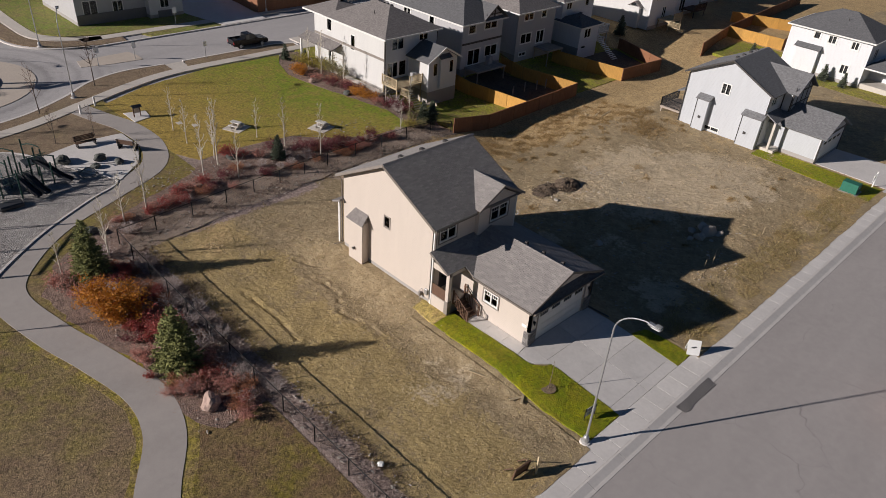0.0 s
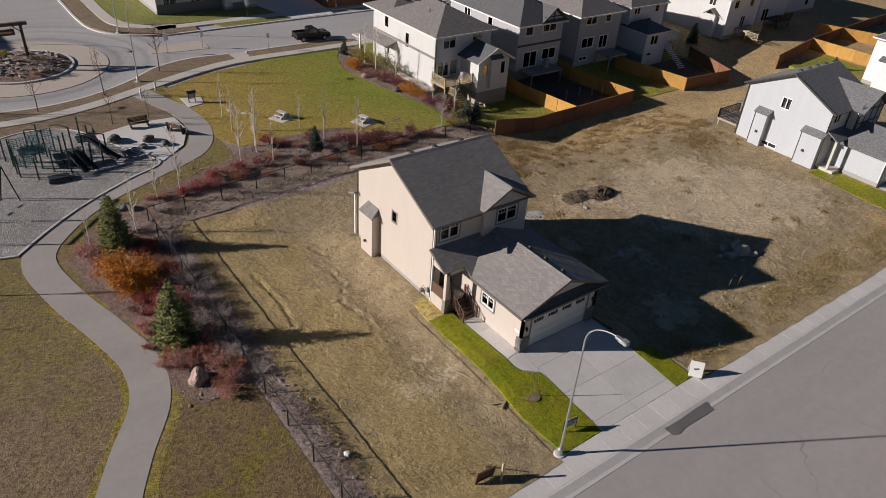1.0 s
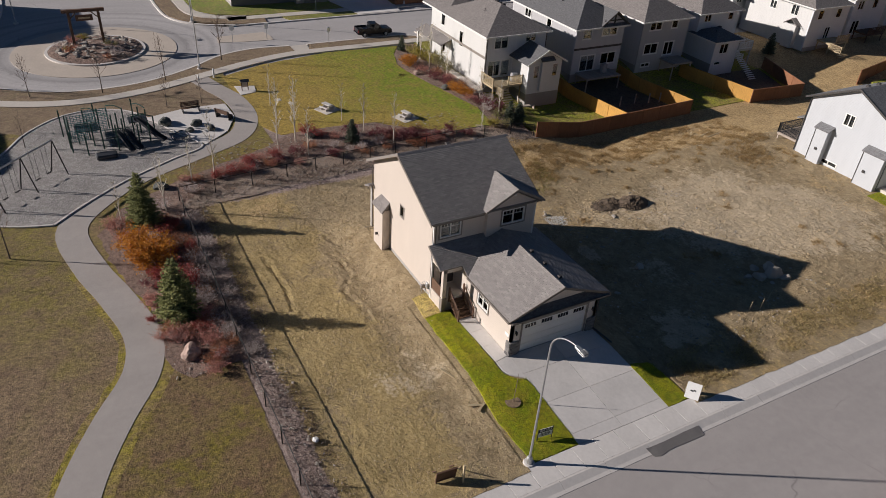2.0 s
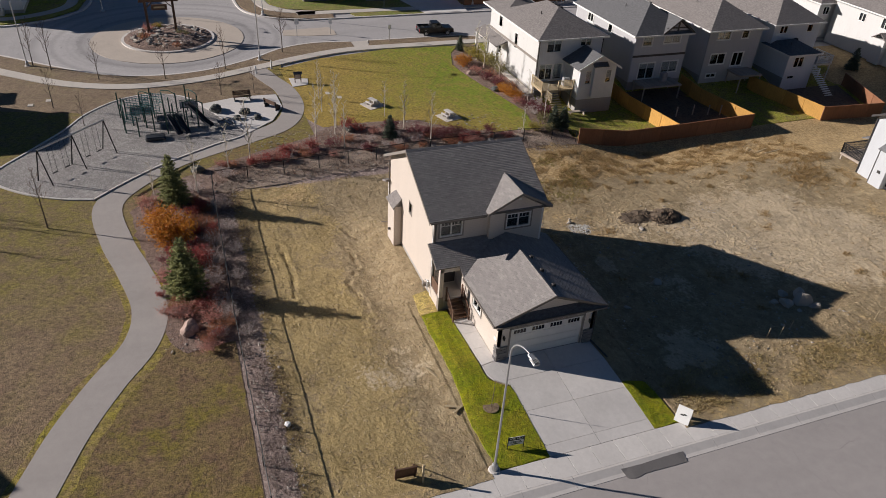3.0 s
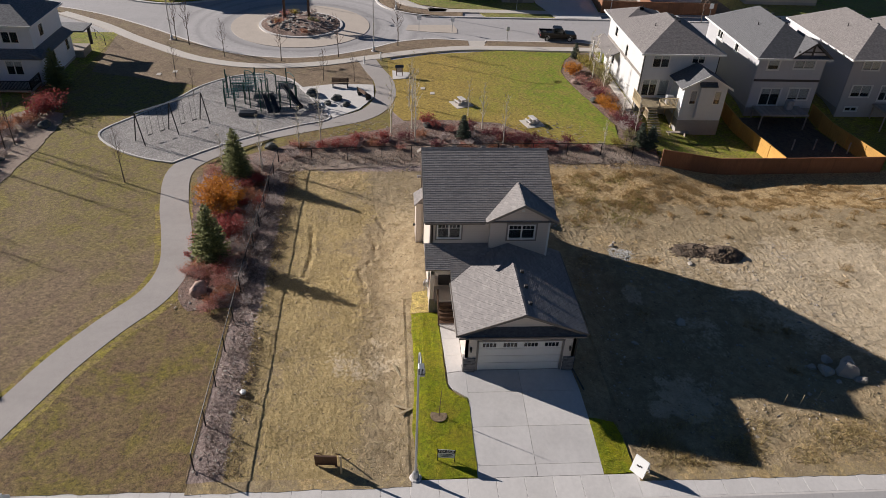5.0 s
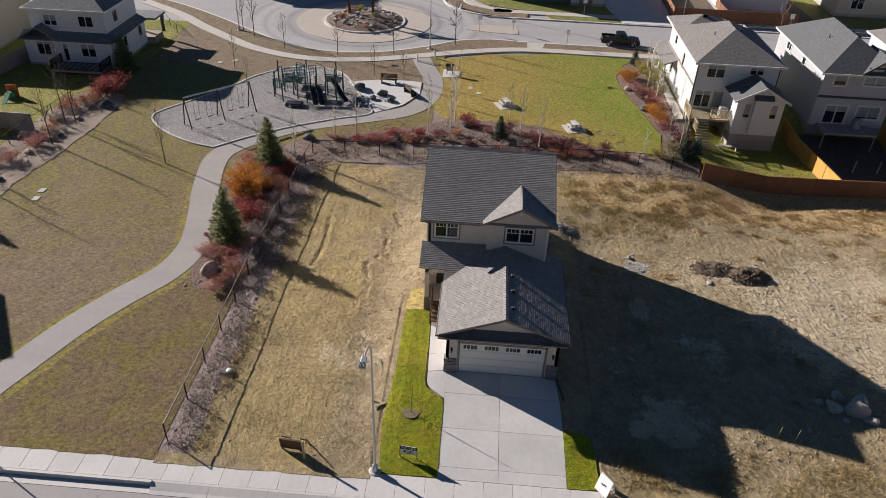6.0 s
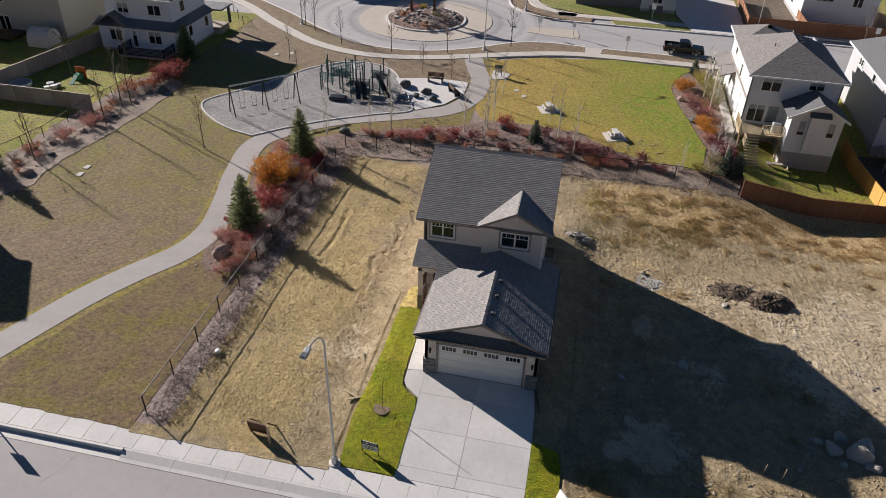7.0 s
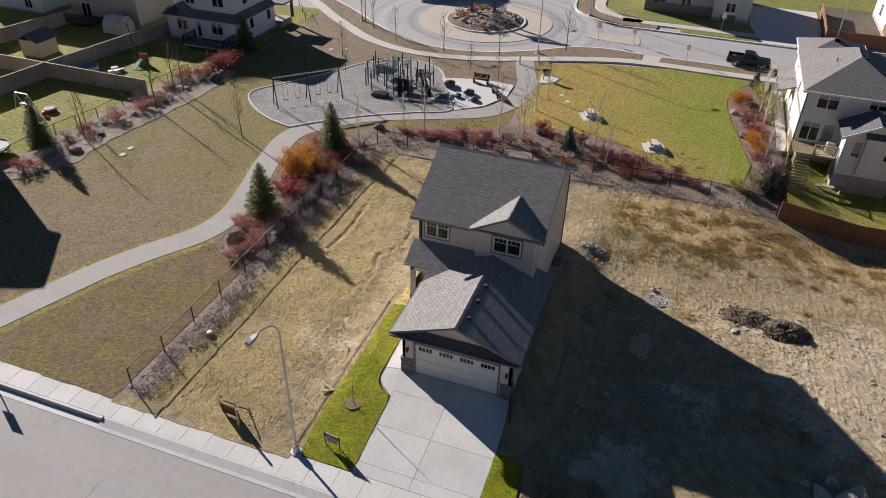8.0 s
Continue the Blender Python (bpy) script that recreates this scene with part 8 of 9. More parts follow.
part("plank", boxed(-57.3, -56.8, 55.2, 57.6, gy.location.z + 0.37, gy.location.z + 0.43), "greyfence", gy)
for y in (55.5, 57.3):
    part("leg", boxed(-57.2, -56.9, y - 0.05, y + 0.05, gy.location.z - 0.1, gy.location.z + 0.37), "greyfence", gy)


# ---- plants ----
def bare_limbs(rng, height, spread, levels=3, lean=0.0, first=0.3, count=11, trunk_r=0.05, up=0.9):
    """Trunk and branch lines of a leafless tree: lists of (points, radii)."""
    trunk, limbs = [], []
    pts, rad = [], []
    for i in range(8):
        f = i / 7
        pts.append(Vector((lean * f + 0.04 * height * 0.1 * math.sin(3 * f), 0.03 * math.sin(5 * f), height * f)))
        rad.append(trunk_r * (1 - 0.85 * f))
    trunk.append((pts, rad))

    def grow(base, d, length, r, level):
        line, rr = [base], [r]
        p, dd = base.copy(), d.copy()
        for i in range(4):
            dd = (dd + Vector((rng.gauss(0, 0.12), rng.gauss(0, 0.12), up * 0.12))).normalized()
            p = p + dd * length / 4
            line.append(p.copy())
            rr.append(r * (1 - 0.22 * (i + 1)))
        limbs.append((line, rr))
        if level > 1:
            for k in range(rng.randint(3, 5)):
                f = rng.uniform(0.25, 0.95)
                at = line[0].lerp(line[-1], f) if f < 0.2 else line[min(3, int(f * 4))].lerp(line[min(4, int(f * 4) + 1)], (f * 4) % 1)
                a = rng.uniform(0, math.tau)
                nd = (dd + Vector((math.cos(a), math.sin(a), rng.uniform(-0.1, 0.5))) * rng.uniform(0.5, 0.9)).normalized()
                grow(at, nd, length * rng.uniform(0.35, 0.6), r * 0.5, level - 1)

    for k in range(count):
        f = first + (1 - first) * (k + rng.random()) / count
        at = Vector((lean * f, 0, height * f))
        a = k * 2.4 + rng.uniform(-0.4, 0.4)
        d = Vector((math.cos(a), math.sin(a), rng.uniform(0.55, 1.1) * up)).normalized()
        grow(at, d, spread * (1.15 - 0.75 * f) * rng.uniform(0.8, 1.2), trunk_r * (1 - 0.7 * f) * 0.55 + 0.004, levels - 1)
    return trunk, limbs


def tubes_mesh(lines, sides=4, least=0.0):
    bm = bmesh.new()
    for pts, rad in lines:
        tube(bm, pts, [max(r, least) for r in rad], sides)
    return bm


def leaf_quads(rng, centres, size, flat=0.3, long=1.0):
    """Small folded leaf faces round the given centres."""
    n = len(centres)
    c = np.array(centres, float)
    nr = np.random.RandomState(rng.randint(0, 99999))
    a = nr.normal(size=(n, 3))
    a[:, 2] *= flat
    a /= np.linalg.norm(a, axis=1)[:, None]
    b = np.cross(a, nr.normal(size=(n, 3)))
    b /= np.linalg.norm(b, axis=1)[:, None]
    s = size * nr.uniform(0.6, 1.3, (n, 1))
    v = np.stack([c - a * s * long, c + b * s * 0.5, c + a * s * long, c - b * s * 0.5], 1).reshape(-1, 3)
    f = np.arange(n * 4).reshape(-1, 4)
    return v, f


def tree_kind(name, label, seed, height, spread, bark, group, trunk_r, count=12, first=0.3, leaves=None, leaf_n=0, up=0.9, category="tree"):
    rng = random.Random(seed)
    trunk, limbs = bare_limbs(rng, height, spread, 3, rng.uniform(-0.15, 0.15), first, count, trunk_r, up)
    t = thing(name, label, category, (0, 0, 0), group)
    part("trunk", tubes_mesh(trunk, 7), bark, t)
    tagged(part("branch_crown", tubes_mesh(limbs, 3, 0.011), bark if bark == "birch" else "twig", t), kind="stuff")
    if leaves:
        tips = [Vector(rng.choice(l[0][2:])) + Vector((rng.gauss(0, 0.1), rng.gauss(0, 0.1), rng.gauss(0, 0.1))) for l in rng.choices(limbs, k=leaf_n)]
        v, f = leaf_quads(rng, tips, 0.06)
        tagged(flat_mesh("leaves", v, f, leaves, t), kind="stuff")
    return t


PLACED = set()


def plant_all(protos, spots, seed, lift=0.05, low=0.85, high=1.15, grow=1.0):
    """Set the first of each kind and copy it to the other spots. spots: (x, y, size, kind index)."""
    rng = random.Random(seed)
    for x, y, k, which in spots:
        p = protos[which]
        s = k * grow * rng.uniform(low, high)
        m = Matrix.Translation((x, y, lift - sag(x, y))) @ Matrix.Rotation(rng.uniform(0, math.tau), 4, "Z") @ Matrix.Diagonal((s, s, s * rng.uniform(0.92, 1.08), 1))
        if p.name not in PLACED:
            PLACED.add(p.name)
            p.matrix_basis = m
        else:
            c = copy_thing(p, Matrix.Identity(4))
            c.matrix_basis = m


ASPEN = "slender leafless aspen with pale bark in the planting bed"
aspens = [tree_kind("aspen_tree", ASPEN, 11 + i, h, sp, "birch", "aspens", 0.07, 15, 0.22, "leaf_olive", 60, 1.3) for i, (h, sp) in enumerate(((5.4, 1.25), (4.8, 1.1), (5.9, 1.3)))]
plant_all(aspens, [(-46.9, 14.3, 1, 0), (-46.8, 10.9, 0.7, 1), (-51.0, 17.2, 1, 1), (-51.3, 19.2, 1.1, 2), (-54.4, 25.9, 0.9, 0), (-55.7, 28.0, 1.1, 2), (-52.4, 28.2, 0.9, 1), (-58.7, 34.0, 0.8, 0), (-55.5, 35.1, 0.95, 1), (-51.9, 36.8, 0.8, 2), (-57.0, 28.4, 0.9, 0), (-61.3, 27.9, 0.75, 1), (-64.9, 28.3, 0.7, 2), (-51.5, 46.7, 0.6, 0), (-58.5, 50.6, 0.75, 1), (-54.8, 50.9, 0.7, 2), (-73.2, 50.4, 0.8, 0), (-70.2, 50.2, 0.85, 1), (-66.0, 50.4, 0.7, 2)], 3)
STREET = "young leafless street tree on the boulevard"
streets = [tree_kind("street_tree", STREET, 31 + i, 4.6, 1.5, "bark", "street trees", 0.06, 13, 0.33, up=1.1) for i in range(2)]
plant_all(streets, [(-81.4, -1.2, 1, 0), (-79.6, 0.8, 1, 1), (-75.5, 5.9, 1, 0), (-74.4, 12.8, 1, 1), (-76.0, 19.6, 1.05, 0), (-80.7, 27.0, 1.15, 1), (-68.3, 1.8, 0.9, 0), (-68.2, 18.3, 0.9, 1), (-68.0, 21.8, 0.65, 0), (-93.2, 72.4, 1.1, 1), (-63.0, 4.9, 0.6, 0)], 5)
PARK = "leafless young tree on the park turf"
park_trees = [tree_kind("park_tree", PARK, 41 + i, 5.0, 1.3, "bark", "park trees", 0.06, 12, 0.35, up=1.2) for i in range(2)]
plant_all(park_trees, [(-44.3, 3.1, 0.9, 0), (-38.2, -10.1, 1.05, 1), (-46.5, -8.5, 1.15, 0), (-50.4, -9.2, 1.1, 1), (-51.3, -8.7, 0.95, 0), (-56.4, -19.2, 1.1, 1), (-60.5, -14.8, 1.0, 0), (-40.5, -12.0, 0.8, 1)], 6)


def spruce(seed, height, mat, label, group="spruces", wide=0.285):
    rng = random.Random(seed)
    t = thing("spruce_tree", label, "tree", (0, 0, 0), group)
    part("trunk", tubed([(0, 0, 0), (0, 0, height * 0.6), (0, 0, height * 0.98)], [0.11, 0.06, 0.012], 7), "bark", t)
    verts, faces = [], []
    z = 0.18
    while z < height * 0.985:
        f = z / height
        reach = (wide * height * (1 - f) ** 0.85 + 0.07)
        n = max(5, int(19 * (1 - f) + 5))
        for k in range(n):
            a = rng.uniform(0, math.tau)
            L = reach * rng.uniform(0.72, 1.12)
            droop = -0.28 + 0.75 * f
            sprays = max(4, int(L / 0.055))
            for i in range(sprays):
                u = (i + rng.random()) / sprays
                c = Vector((math.cos(a) * L * u, math.sin(a) * L * u, z + L * u * droop + 0.18 * L * u * u + rng.gauss(0, 0.025)))
                side = rng.choice((-1, 1)) * rng.uniform(0.25, 1.1)
                d = Vector((math.cos(a + side), math.sin(a + side), rng.uniform(-0.25, 0.35)))
                ln = (0.1 + 0.17 * (1 - u * 0.4)) * (0.6 + 0.5 * (1 - f)) * rng.uniform(0.7, 1.2)
                w = d.cross(Vector((rng.gauss(0, 0.5), rng.gauss(0, 0.5), 1))).normalized() * rng.uniform(0.03, 0.055)
                b = len(verts)
                verts += [(c - w)[:], (c + d * ln * 0.6 - w * 0.9 + Vector((0, 0, 0.02)))[:], (c + d * ln)[:], (c + d * ln * 0.6 + w * 0.9 + Vector((0, 0, 0.02)))[:], (c + w)[:]]
                faces.append((b, b + 1, b + 2, b + 3, b + 4))
        z += 0.085 + 0.06 * (1 - f)
    ob = flat_mesh("crown", verts, faces, mat, t)
    tagged(ob, kind="stuff")
    return t


sp = [spruce(3, 4.9, "needle", "dark green spruce with dense needles in the planting bed"), spruce(8, 4.5, "needle", "full young green spruce beside the path", wide=0.34), spruce(9, 2.4, "blue_needle", "small blue-green spruce in the bed")]
plant_all(sp, [(-45.4, 12.4, 1.0, 0), (-33.0, 12.6, 1.0, 1), (-53.4, 33.0, 1.0, 2), (-36.0, -13.2, 0.95, 0), (-52.2, 50.6, 1.0, 2), (-51.9, 51.6, 1.15, 2), (-65.2, -9.8, 0.95, 1), (-77.0, 49.6, 0.8, 2), (-74.6, 50.9, 0.7, 2), (-42.0, 108.6, 0.8, 2), (-30.5, 106.0, 1.0, 2), (-27.6, 105.4, 0.8, 2), (-60.5, 101.0, 1.3, 2)], 9, 0.05, 0.98, 1.02)


def shrub(seed, mat, label, leaf=0.055, leaves=1500, wide=1.0, tall=0.9, stems=16, sparse=0.0, group="shrubs", stem_mat="twig"):
    """A shrub about 1 m in radius: stems that fork, and leaves gathered round them in clumps."""
    rng = random.Random(seed)
    t = thing("shrub", label, "shrub", (0, 0, 0), group)
    lines, tips = [], []
    for i in range(stems):
        a = rng.uniform(0, math.tau)
        out = wide * rng.uniform(0.25, 1.0) ** 0.7
        h = tall * rng.uniform(0.6, 1.15) * (1.15 - 0.45 * out / wide)
        base = Vector((math.cos(a) * 0.12, math.sin(a) * 0.12, 0))
        tip = Vector((math.cos(a) * out, math.sin(a) * out, h))
        mid = base.lerp(tip, 0.5) + Vector((rng.gauss(0, 0.06), rng.gauss(0, 0.06), 0.1 * h))
        lines.append(([base, mid, tip], [0.018, 0.012, 0.005]))
        for k in range(6):
            f = rng.uniform(0.3, 1.0)
            p = base.lerp(tip, f) + Vector((0, 0, 0.1 * h * math.sin(f * math.pi)))
            q = p + Vector((rng.gauss(0, 0.2), rng.gauss(0, 0.2), rng.uniform(0.02, 0.32))) * wide
            lines.append(([p, p.lerp(q, 0.5) + Vector((0, 0, 0.02)), q], [0.008, 0.006, 0.004]))
            tips += [p, q, q]
    tagged(part("twig_tangle", tubes_mesh(lines, 3), stem_mat, t), kind="stuff")
    cs = []
    for i in range(leaves):
        p = rng.choice(tips)
        g = 0.075 + 0.05 * rng.random()
        c = p + Vector((rng.gauss(0, g), rng.gauss(0, g), rng.gauss(0, g)))
        if c.z > 0.02:
            cs.append(c[:])
    v, f = leaf_quads(rng, cs, leaf, 0.5)
    tagged(flat_mesh("leaves", v, f, mat, t), kind="stuff")
    return t


SH = {
    "orange": [shrub(1, "leaf_orange", "dense orange autumn shrub by the path", leaves=2600, tall=1.15), shrub(2, "leaf_orange", "dense orange autumn shrub by the path", leaves=2000)],
    "red": [shrub(3, "leaf_red", "bright red autumn shrub in the planting bed", leaves=1700), shrub(4, "leaf_red", "bright red autumn shrub in the planting bed", leaves=1200, tall=0.75)],
    "wine": [shrub(5, "leaf_wine", "dark burgundy leafy shrub in the bed", leaves=1500), shrub(6, "leaf_wine", "dark burgundy leafy shrub in the bed", leaves=1000, tall=0.8)],
    "pink": [shrub(7, "leaf_pink", "dusty pink twiggy shrub in the bed", leaves=1100, tall=0.8), shrub(8, "leaf_rust", "low rust-brown shrub in the bed", leaves=1200, tall=0.65)],
    "grey": [shrub(9, "leaf_grey", "bare grey-stemmed shrub in the bed", leaves=420, tall=1.0, stems=30, leaf=0.04, stem_mat="twig_grey"), shrub(10, "leaf_grey", "bare grey-stemmed shrub in the bed", leaves=300, tall=0.8, stems=26, leaf=0.04, stem_mat="twig_grey")],
    "yellow": [shrub(12, "leaf_yellow", "yellow-green autumn shrub in the bed", leaves=1500, tall=0.9), shrub(13, "leaf_olive", "pale olive shrub with thinning leaves", leaves=900, tall=1.5, wide=0.8)],
}


def shrubs(kind, spots, seed, lift=0.05):
    """spots: (x, y, radius)"""
    rng = random.Random(seed)
    plant_all(SH[kind], [(x, y, r, rng.randint(0, 1)) for x, y, r in spots], seed, lift, 0.95, 1.08, 1.25)


shrubs("orange", [(-40.0, 11.9, 1.45), (-41.6, 11.3, 1.25), (-38.9, 12.2, 1.1), (-41.0, 13.0, 0.8), (-71.4, 47.9, 0.9), (-72.4, 48.6, 0.7), (-61.2, 49.6, 0.85), (-62.4, 49.4, 0.7), (-60.0, 50.0, 0.7)], 1)
shrubs("red", [(-36.7, 13.2, 1.1), (-37.8, 12.4, 0.8), (-35.6, 13.4, 0.8), (-43.4, 13.6, 0.7), (-56.6, 29.5, 0.75), (-55.9, 30.4, 0.65), (-51.4, 20.6, 0.7), (-52.3, 22.6, 0.7), (-53.2, 25.2, 0.65), (-51.0, 22.0, 0.6), (-31.7, -10.7, 0.9), (-58.6, -8.3, 1.5), (-59.6, -9.0, 1.25), (-57.6, -8.9, 1.0), (-31.0, 13.7, 0.6), (-44.5, 14.6, 0.6)], 2)
shrubs("wine", [(-52.1, 38.2, 0.9), (-52.3, 39.6, 0.8), (-52.0, 41.0, 0.85), (-54.0, 35.8, 0.8), (-55.2, 33.6, 0.7), (-53.0, 36.8, 0.7), (-56.8, 51.0, 0.95), (-57.8, 50.2, 0.8), (-55.6, 51.2, 0.8), (-51.8, 43.2, 0.7), (-37.0, 11.6, 0.6), (-52.6, 27.2, 0.7), (-51.8, 25.0, 0.6), (-51.2, 30.4, 0.65), (-64.2, 49.3, 0.7), (-66.2, 48.7, 0.7), (-50.9, 44.6, 0.6)], 3)
shrubs("pink", [(-29.9, 13.9, 0.8), (-27.8, 13.6, 0.6), (-30.6, 12.3, 0.7), (-28.8, 14.5, 0.75), (-31.6, 11.8, 0.7), (-34.6, 11.6, 0.75), (-43.6, 10.8, 0.75), (-45.4, 10.4, 0.8), (-47.0, 12.4, 0.7), (-54.4, -10.9, 1.0), (-56.0, -9.6, 0.95), (-45.8, -9.7, 0.95), (-42.6, -10.4, 0.8), (-39.9, -11.6, 0.7), (-49.0, -10.0, 0.7), (-53.0, 23.8, 0.6), (-54.8, 31.8, 0.65), (-53.8, 28.8, 0.6), (-69.0, 48.5, 0.7), (-65.2, 50.2, 0.7), (-67.6, 49.9, 0.7), (-63.4, 50.6, 0.7), (-59.0, 49.6, 0.7), (-32.6, 13.9, 0.7), (-38.4, 14.2, 0.6), (-41.6, 14.4, 0.65), (-35.0, 14.6, 0.6), (-26.9, 13.6, 0.6), (-50.3, 38.6, 0.5), (-50.7, 33.4, 0.5)], 4)
shrubs("grey", [(-36.2, 14.6, 0.95), (-38.6, 14.9, 0.9), (-33.8, 14.4, 0.9), (-31.0, 14.7, 0.8), (-29.6, 15.0, 0.7), (-44.0, 15.9, 0.8), (-40.6, 16.0, 0.7), (-37.4, 16.2, 0.7), (-42.6, 12.6, 0.7), (-47.4, 14.0, 0.8), (-49.2, 16.8, 0.7), (-34.0, 16.0, 0.6), (-27.6, 15.9, 0.6), (-58.0, 51.4, 0.9), (-56.0, 50.2, 0.8), (-61.0, 51.2, 0.8), (-63.8, 51.5, 0.8), (-52.0, -10.6, 0.8), (-47.6, -11.4, 0.7), (-44.0, -12.0, 0.7), (-38.0, -12.2, 0.6), (-51.9, 35.2, 0.6), (-53.0, 31.0, 0.6)], 5)
shrubs("yellow", [(-51.7, 48.2, 0.75), (-52.8, 49.6, 0.8), (-50.9, 49.3, 0.6), (-74.0, 50.2, 1.0), (-72.6, 50.8, 1.0), (-70.8, 51.0, 1.0), (-69.0, 50.8, 1.1), (-67.2, 51.0, 0.9), (-75.6, 49.9, 0.7), (-40.6, 106.2, 0.8)], 6)
rng = random.Random(76)
pack = {"pink": [], "wine": [], "grey": [], "red": []}
while sum(len(v) for v in pack.values()) < 95:
    k = rng.choice(("pink", "pink", "pink", "grey", "grey", "red"))
    if rng.random() < 0.5:
        x, y = rng.uniform(-47.5, -27.5), rng.uniform(10.9, 15.0)
        if y < 10.9 + max(0, -41 - x) * 0.1:
            continue
    elif rng.random() < 0.6:
        y = rng.uniform(16, 50)
        x = rng.uniform(-50.8 - (3.5 if 24 < y < 38 else 0.8), -50.4)
    else:
        x = rng.uniform(-58, -32)
        y = rng.uniform(-12, -8.2)
        k = rng.choice(("pink", "grey"))
    if math.hypot(x + 28.9, y - 12.4) < 1.5:
        continue
    pack[k].append((x, y, rng.uniform(0.3, 0.6)))
for k, v in pack.items():
    shrubs(k, v, 60 + len(v))
rng = random.Random(77)
for kind, n in (("pink", 6), ("yellow", 4), ("grey", 5)):
    spots = []
    while len(spots) < n:
        a, r = rng.uniform(0, math.tau), rng.uniform(1.2, 4.9)
        spots.append((-89 + r * math.cos(a), 13.8 + r * math.sin(a), rng.uniform(0.4, 0.75)))
    shrubs(kind, spots, 80 + n, 0.4)


# ---- loose ground cover ----
def blades(name, spots, mat, low, high, per, width, label, spread=0.09, lean=0.5, seed=1):
    """Tufts of thin upright blades; one joined object. spots: (x, y) pairs."""
    nr = np.random.RandomState(seed)
    pts = np.repeat(np.array(spots), per, axis=0)
    n = len(pts)
    pts = pts + nr.normal(0, spread, (n, 2))
    z = np.array([lot_z(x, y) for x, y in pts])
    h = nr.uniform(low, high, n)
    a = nr.uniform(0, 2 * np.pi, n)
    tilt = nr.normal(0, lean, (n, 2))
    base = np.stack([pts[:, 0], pts[:, 1], z - 0.03], 1)
    w = np.stack([np.cos(a), np.sin(a), np.zeros(n)], 1) * width * nr.uniform(0.6, 1.4, (n, 1))
    tip = base + np.stack([tilt[:, 0] * h, tilt[:, 1] * h, h], 1)
    mid = (base + tip) / 2 + np.stack([np.zeros(n), np.zeros(n), h * 0.1], 1)
    v = np.stack([base - w, base + w, mid + w * 0.7, tip, mid - w * 0.7], 1).reshape(-1, 3)
    f = np.arange(n * 5).reshape(-1, 5)
    return tagged(flat_mesh(name, v, f, mat), label, "grass", kind="stuff")


def lumps(name, spots, mat, label, category, seed=1):
    """Many rough little stones or clods as one object. spots: (x, y, z, radius)."""
    nr = np.random.RandomState(seed)
    base = bmesh.new()
    bmesh.ops.create_icosphere(base, subdivisions=1, radius=1)
    bv = np.array([v.co[:] for v in base.verts])
    bf = np.array([[v.index for v in f.verts] for f in base.faces])
    base.free()
    vs, fs = [], []
    for i, (x, y, z, r) in enumerate(spots):
        k = nr.uniform(0.45, 1.35, (len(bv), 1))
        a, sc = nr.uniform(0, 6.3), np.array([nr.uniform(0.8, 1.9), nr.uniform(0.5, 1.0), nr.uniform(0.3, 0.7)])
        p = bv * k * sc * r
        p[:, :2] = p[:, :2] @ np.array([[np.cos(a), np.sin(a)], [-np.sin(a), np.cos(a)]])
        vs.append(p + np.array([x, y, z + r * 0.15]))
        fs.append(bf + i * len(bv))
    return tagged(flat_mesh(name, np.concatenate(vs), np.concatenate(fs), mat), label, category, kind="stuff")


def scatter(n, x0, x1, y0, y1, weight, seed):
    rng = random.Random(seed)
    out = []
    while len(out) < n:
        x, y = rng.uniform(x0, x1), rng.uniform(y0, y1)
        if rng.random() < weight(x, y):
            out.append((x, y))
    return out


def free_lot(x, y):
    """True on the bare lots, away from slabs, house and beds."""
    if -37.6 < x < -12.9 and 26.9 < y < 38.6:
        return False
    if x > -13.0 or y < 17 or x < -47:
        return False
    return not (-38.4 < x < -13 and y > 74.3)


def patchy(x, y, s, seed):
    return max(0.0, 0.5 + 1.1 * noise.noise((x * s, y * s, seed)))


blades("dry_grass", scatter(1500, -47, -13, 17, 27.4, lambda x, y: free_lot(x, y) * patchy(x, y, 0.35, 4) ** 1.5, 1), "straw", 0.05, 0.17, 4, 0.016, "short dry straw grass on the lot", 0.12, 0.9, 2)
blades("tall_weeds", scatter(1900, -47, -38.5, 38, 77, lambda x, y: free_lot(x, y) * smooth((-38.5 - x) / 5) * patchy(x, y, 0.55, 8) ** 2, 3), "weed", 0.05, 0.2, 6, 0.017, "tall brown weeds along the board fence", 0.16, 0.8, 4)
blades("brown_weeds", scatter(1700, -40, -13, 38.6, 77, lambda x, y: free_lot(x, y) * patchy(x, y, 0.45, 5) ** 3 * ((0.25 if x < -37 or y > 52 else 0.06) + cover_at(x, y)[2]) * (1 - 0.8 * cover_at(x, y)[0]), 5), "weed", 0.04, 0.15, 5, 0.017, "low brown weeds on the bare lot", 0.14, 0.7, 6)
mound = random.Random(61)
tufted = []
for x, y in scatter(230, -46.5, -20, 39.5, 76, lambda x, y: free_lot(x, y) * (smooth((-36 - x) / 7) + 0.9 * blob(x, y, -38, 73, 6, 3) + 0.06), 62):
    r = mound.uniform(0.12, 0.42)
    tufted += [(x + mound.gauss(0, r), y + mound.gauss(0, r)) for i in range(int(60 * r) + 4)]
for cx, cy, r, k in ((-35.6, 69.0, 1.1, 260), (-37.2, 70.6, 0.8, 120), (-44.5, 53.0, 0.7, 120), (-42.6, 60.5, 0.6, 70)):
    tufted += [(cx + mound.gauss(0, r), cy + mound.gauss(0, r)) for i in range(k)]
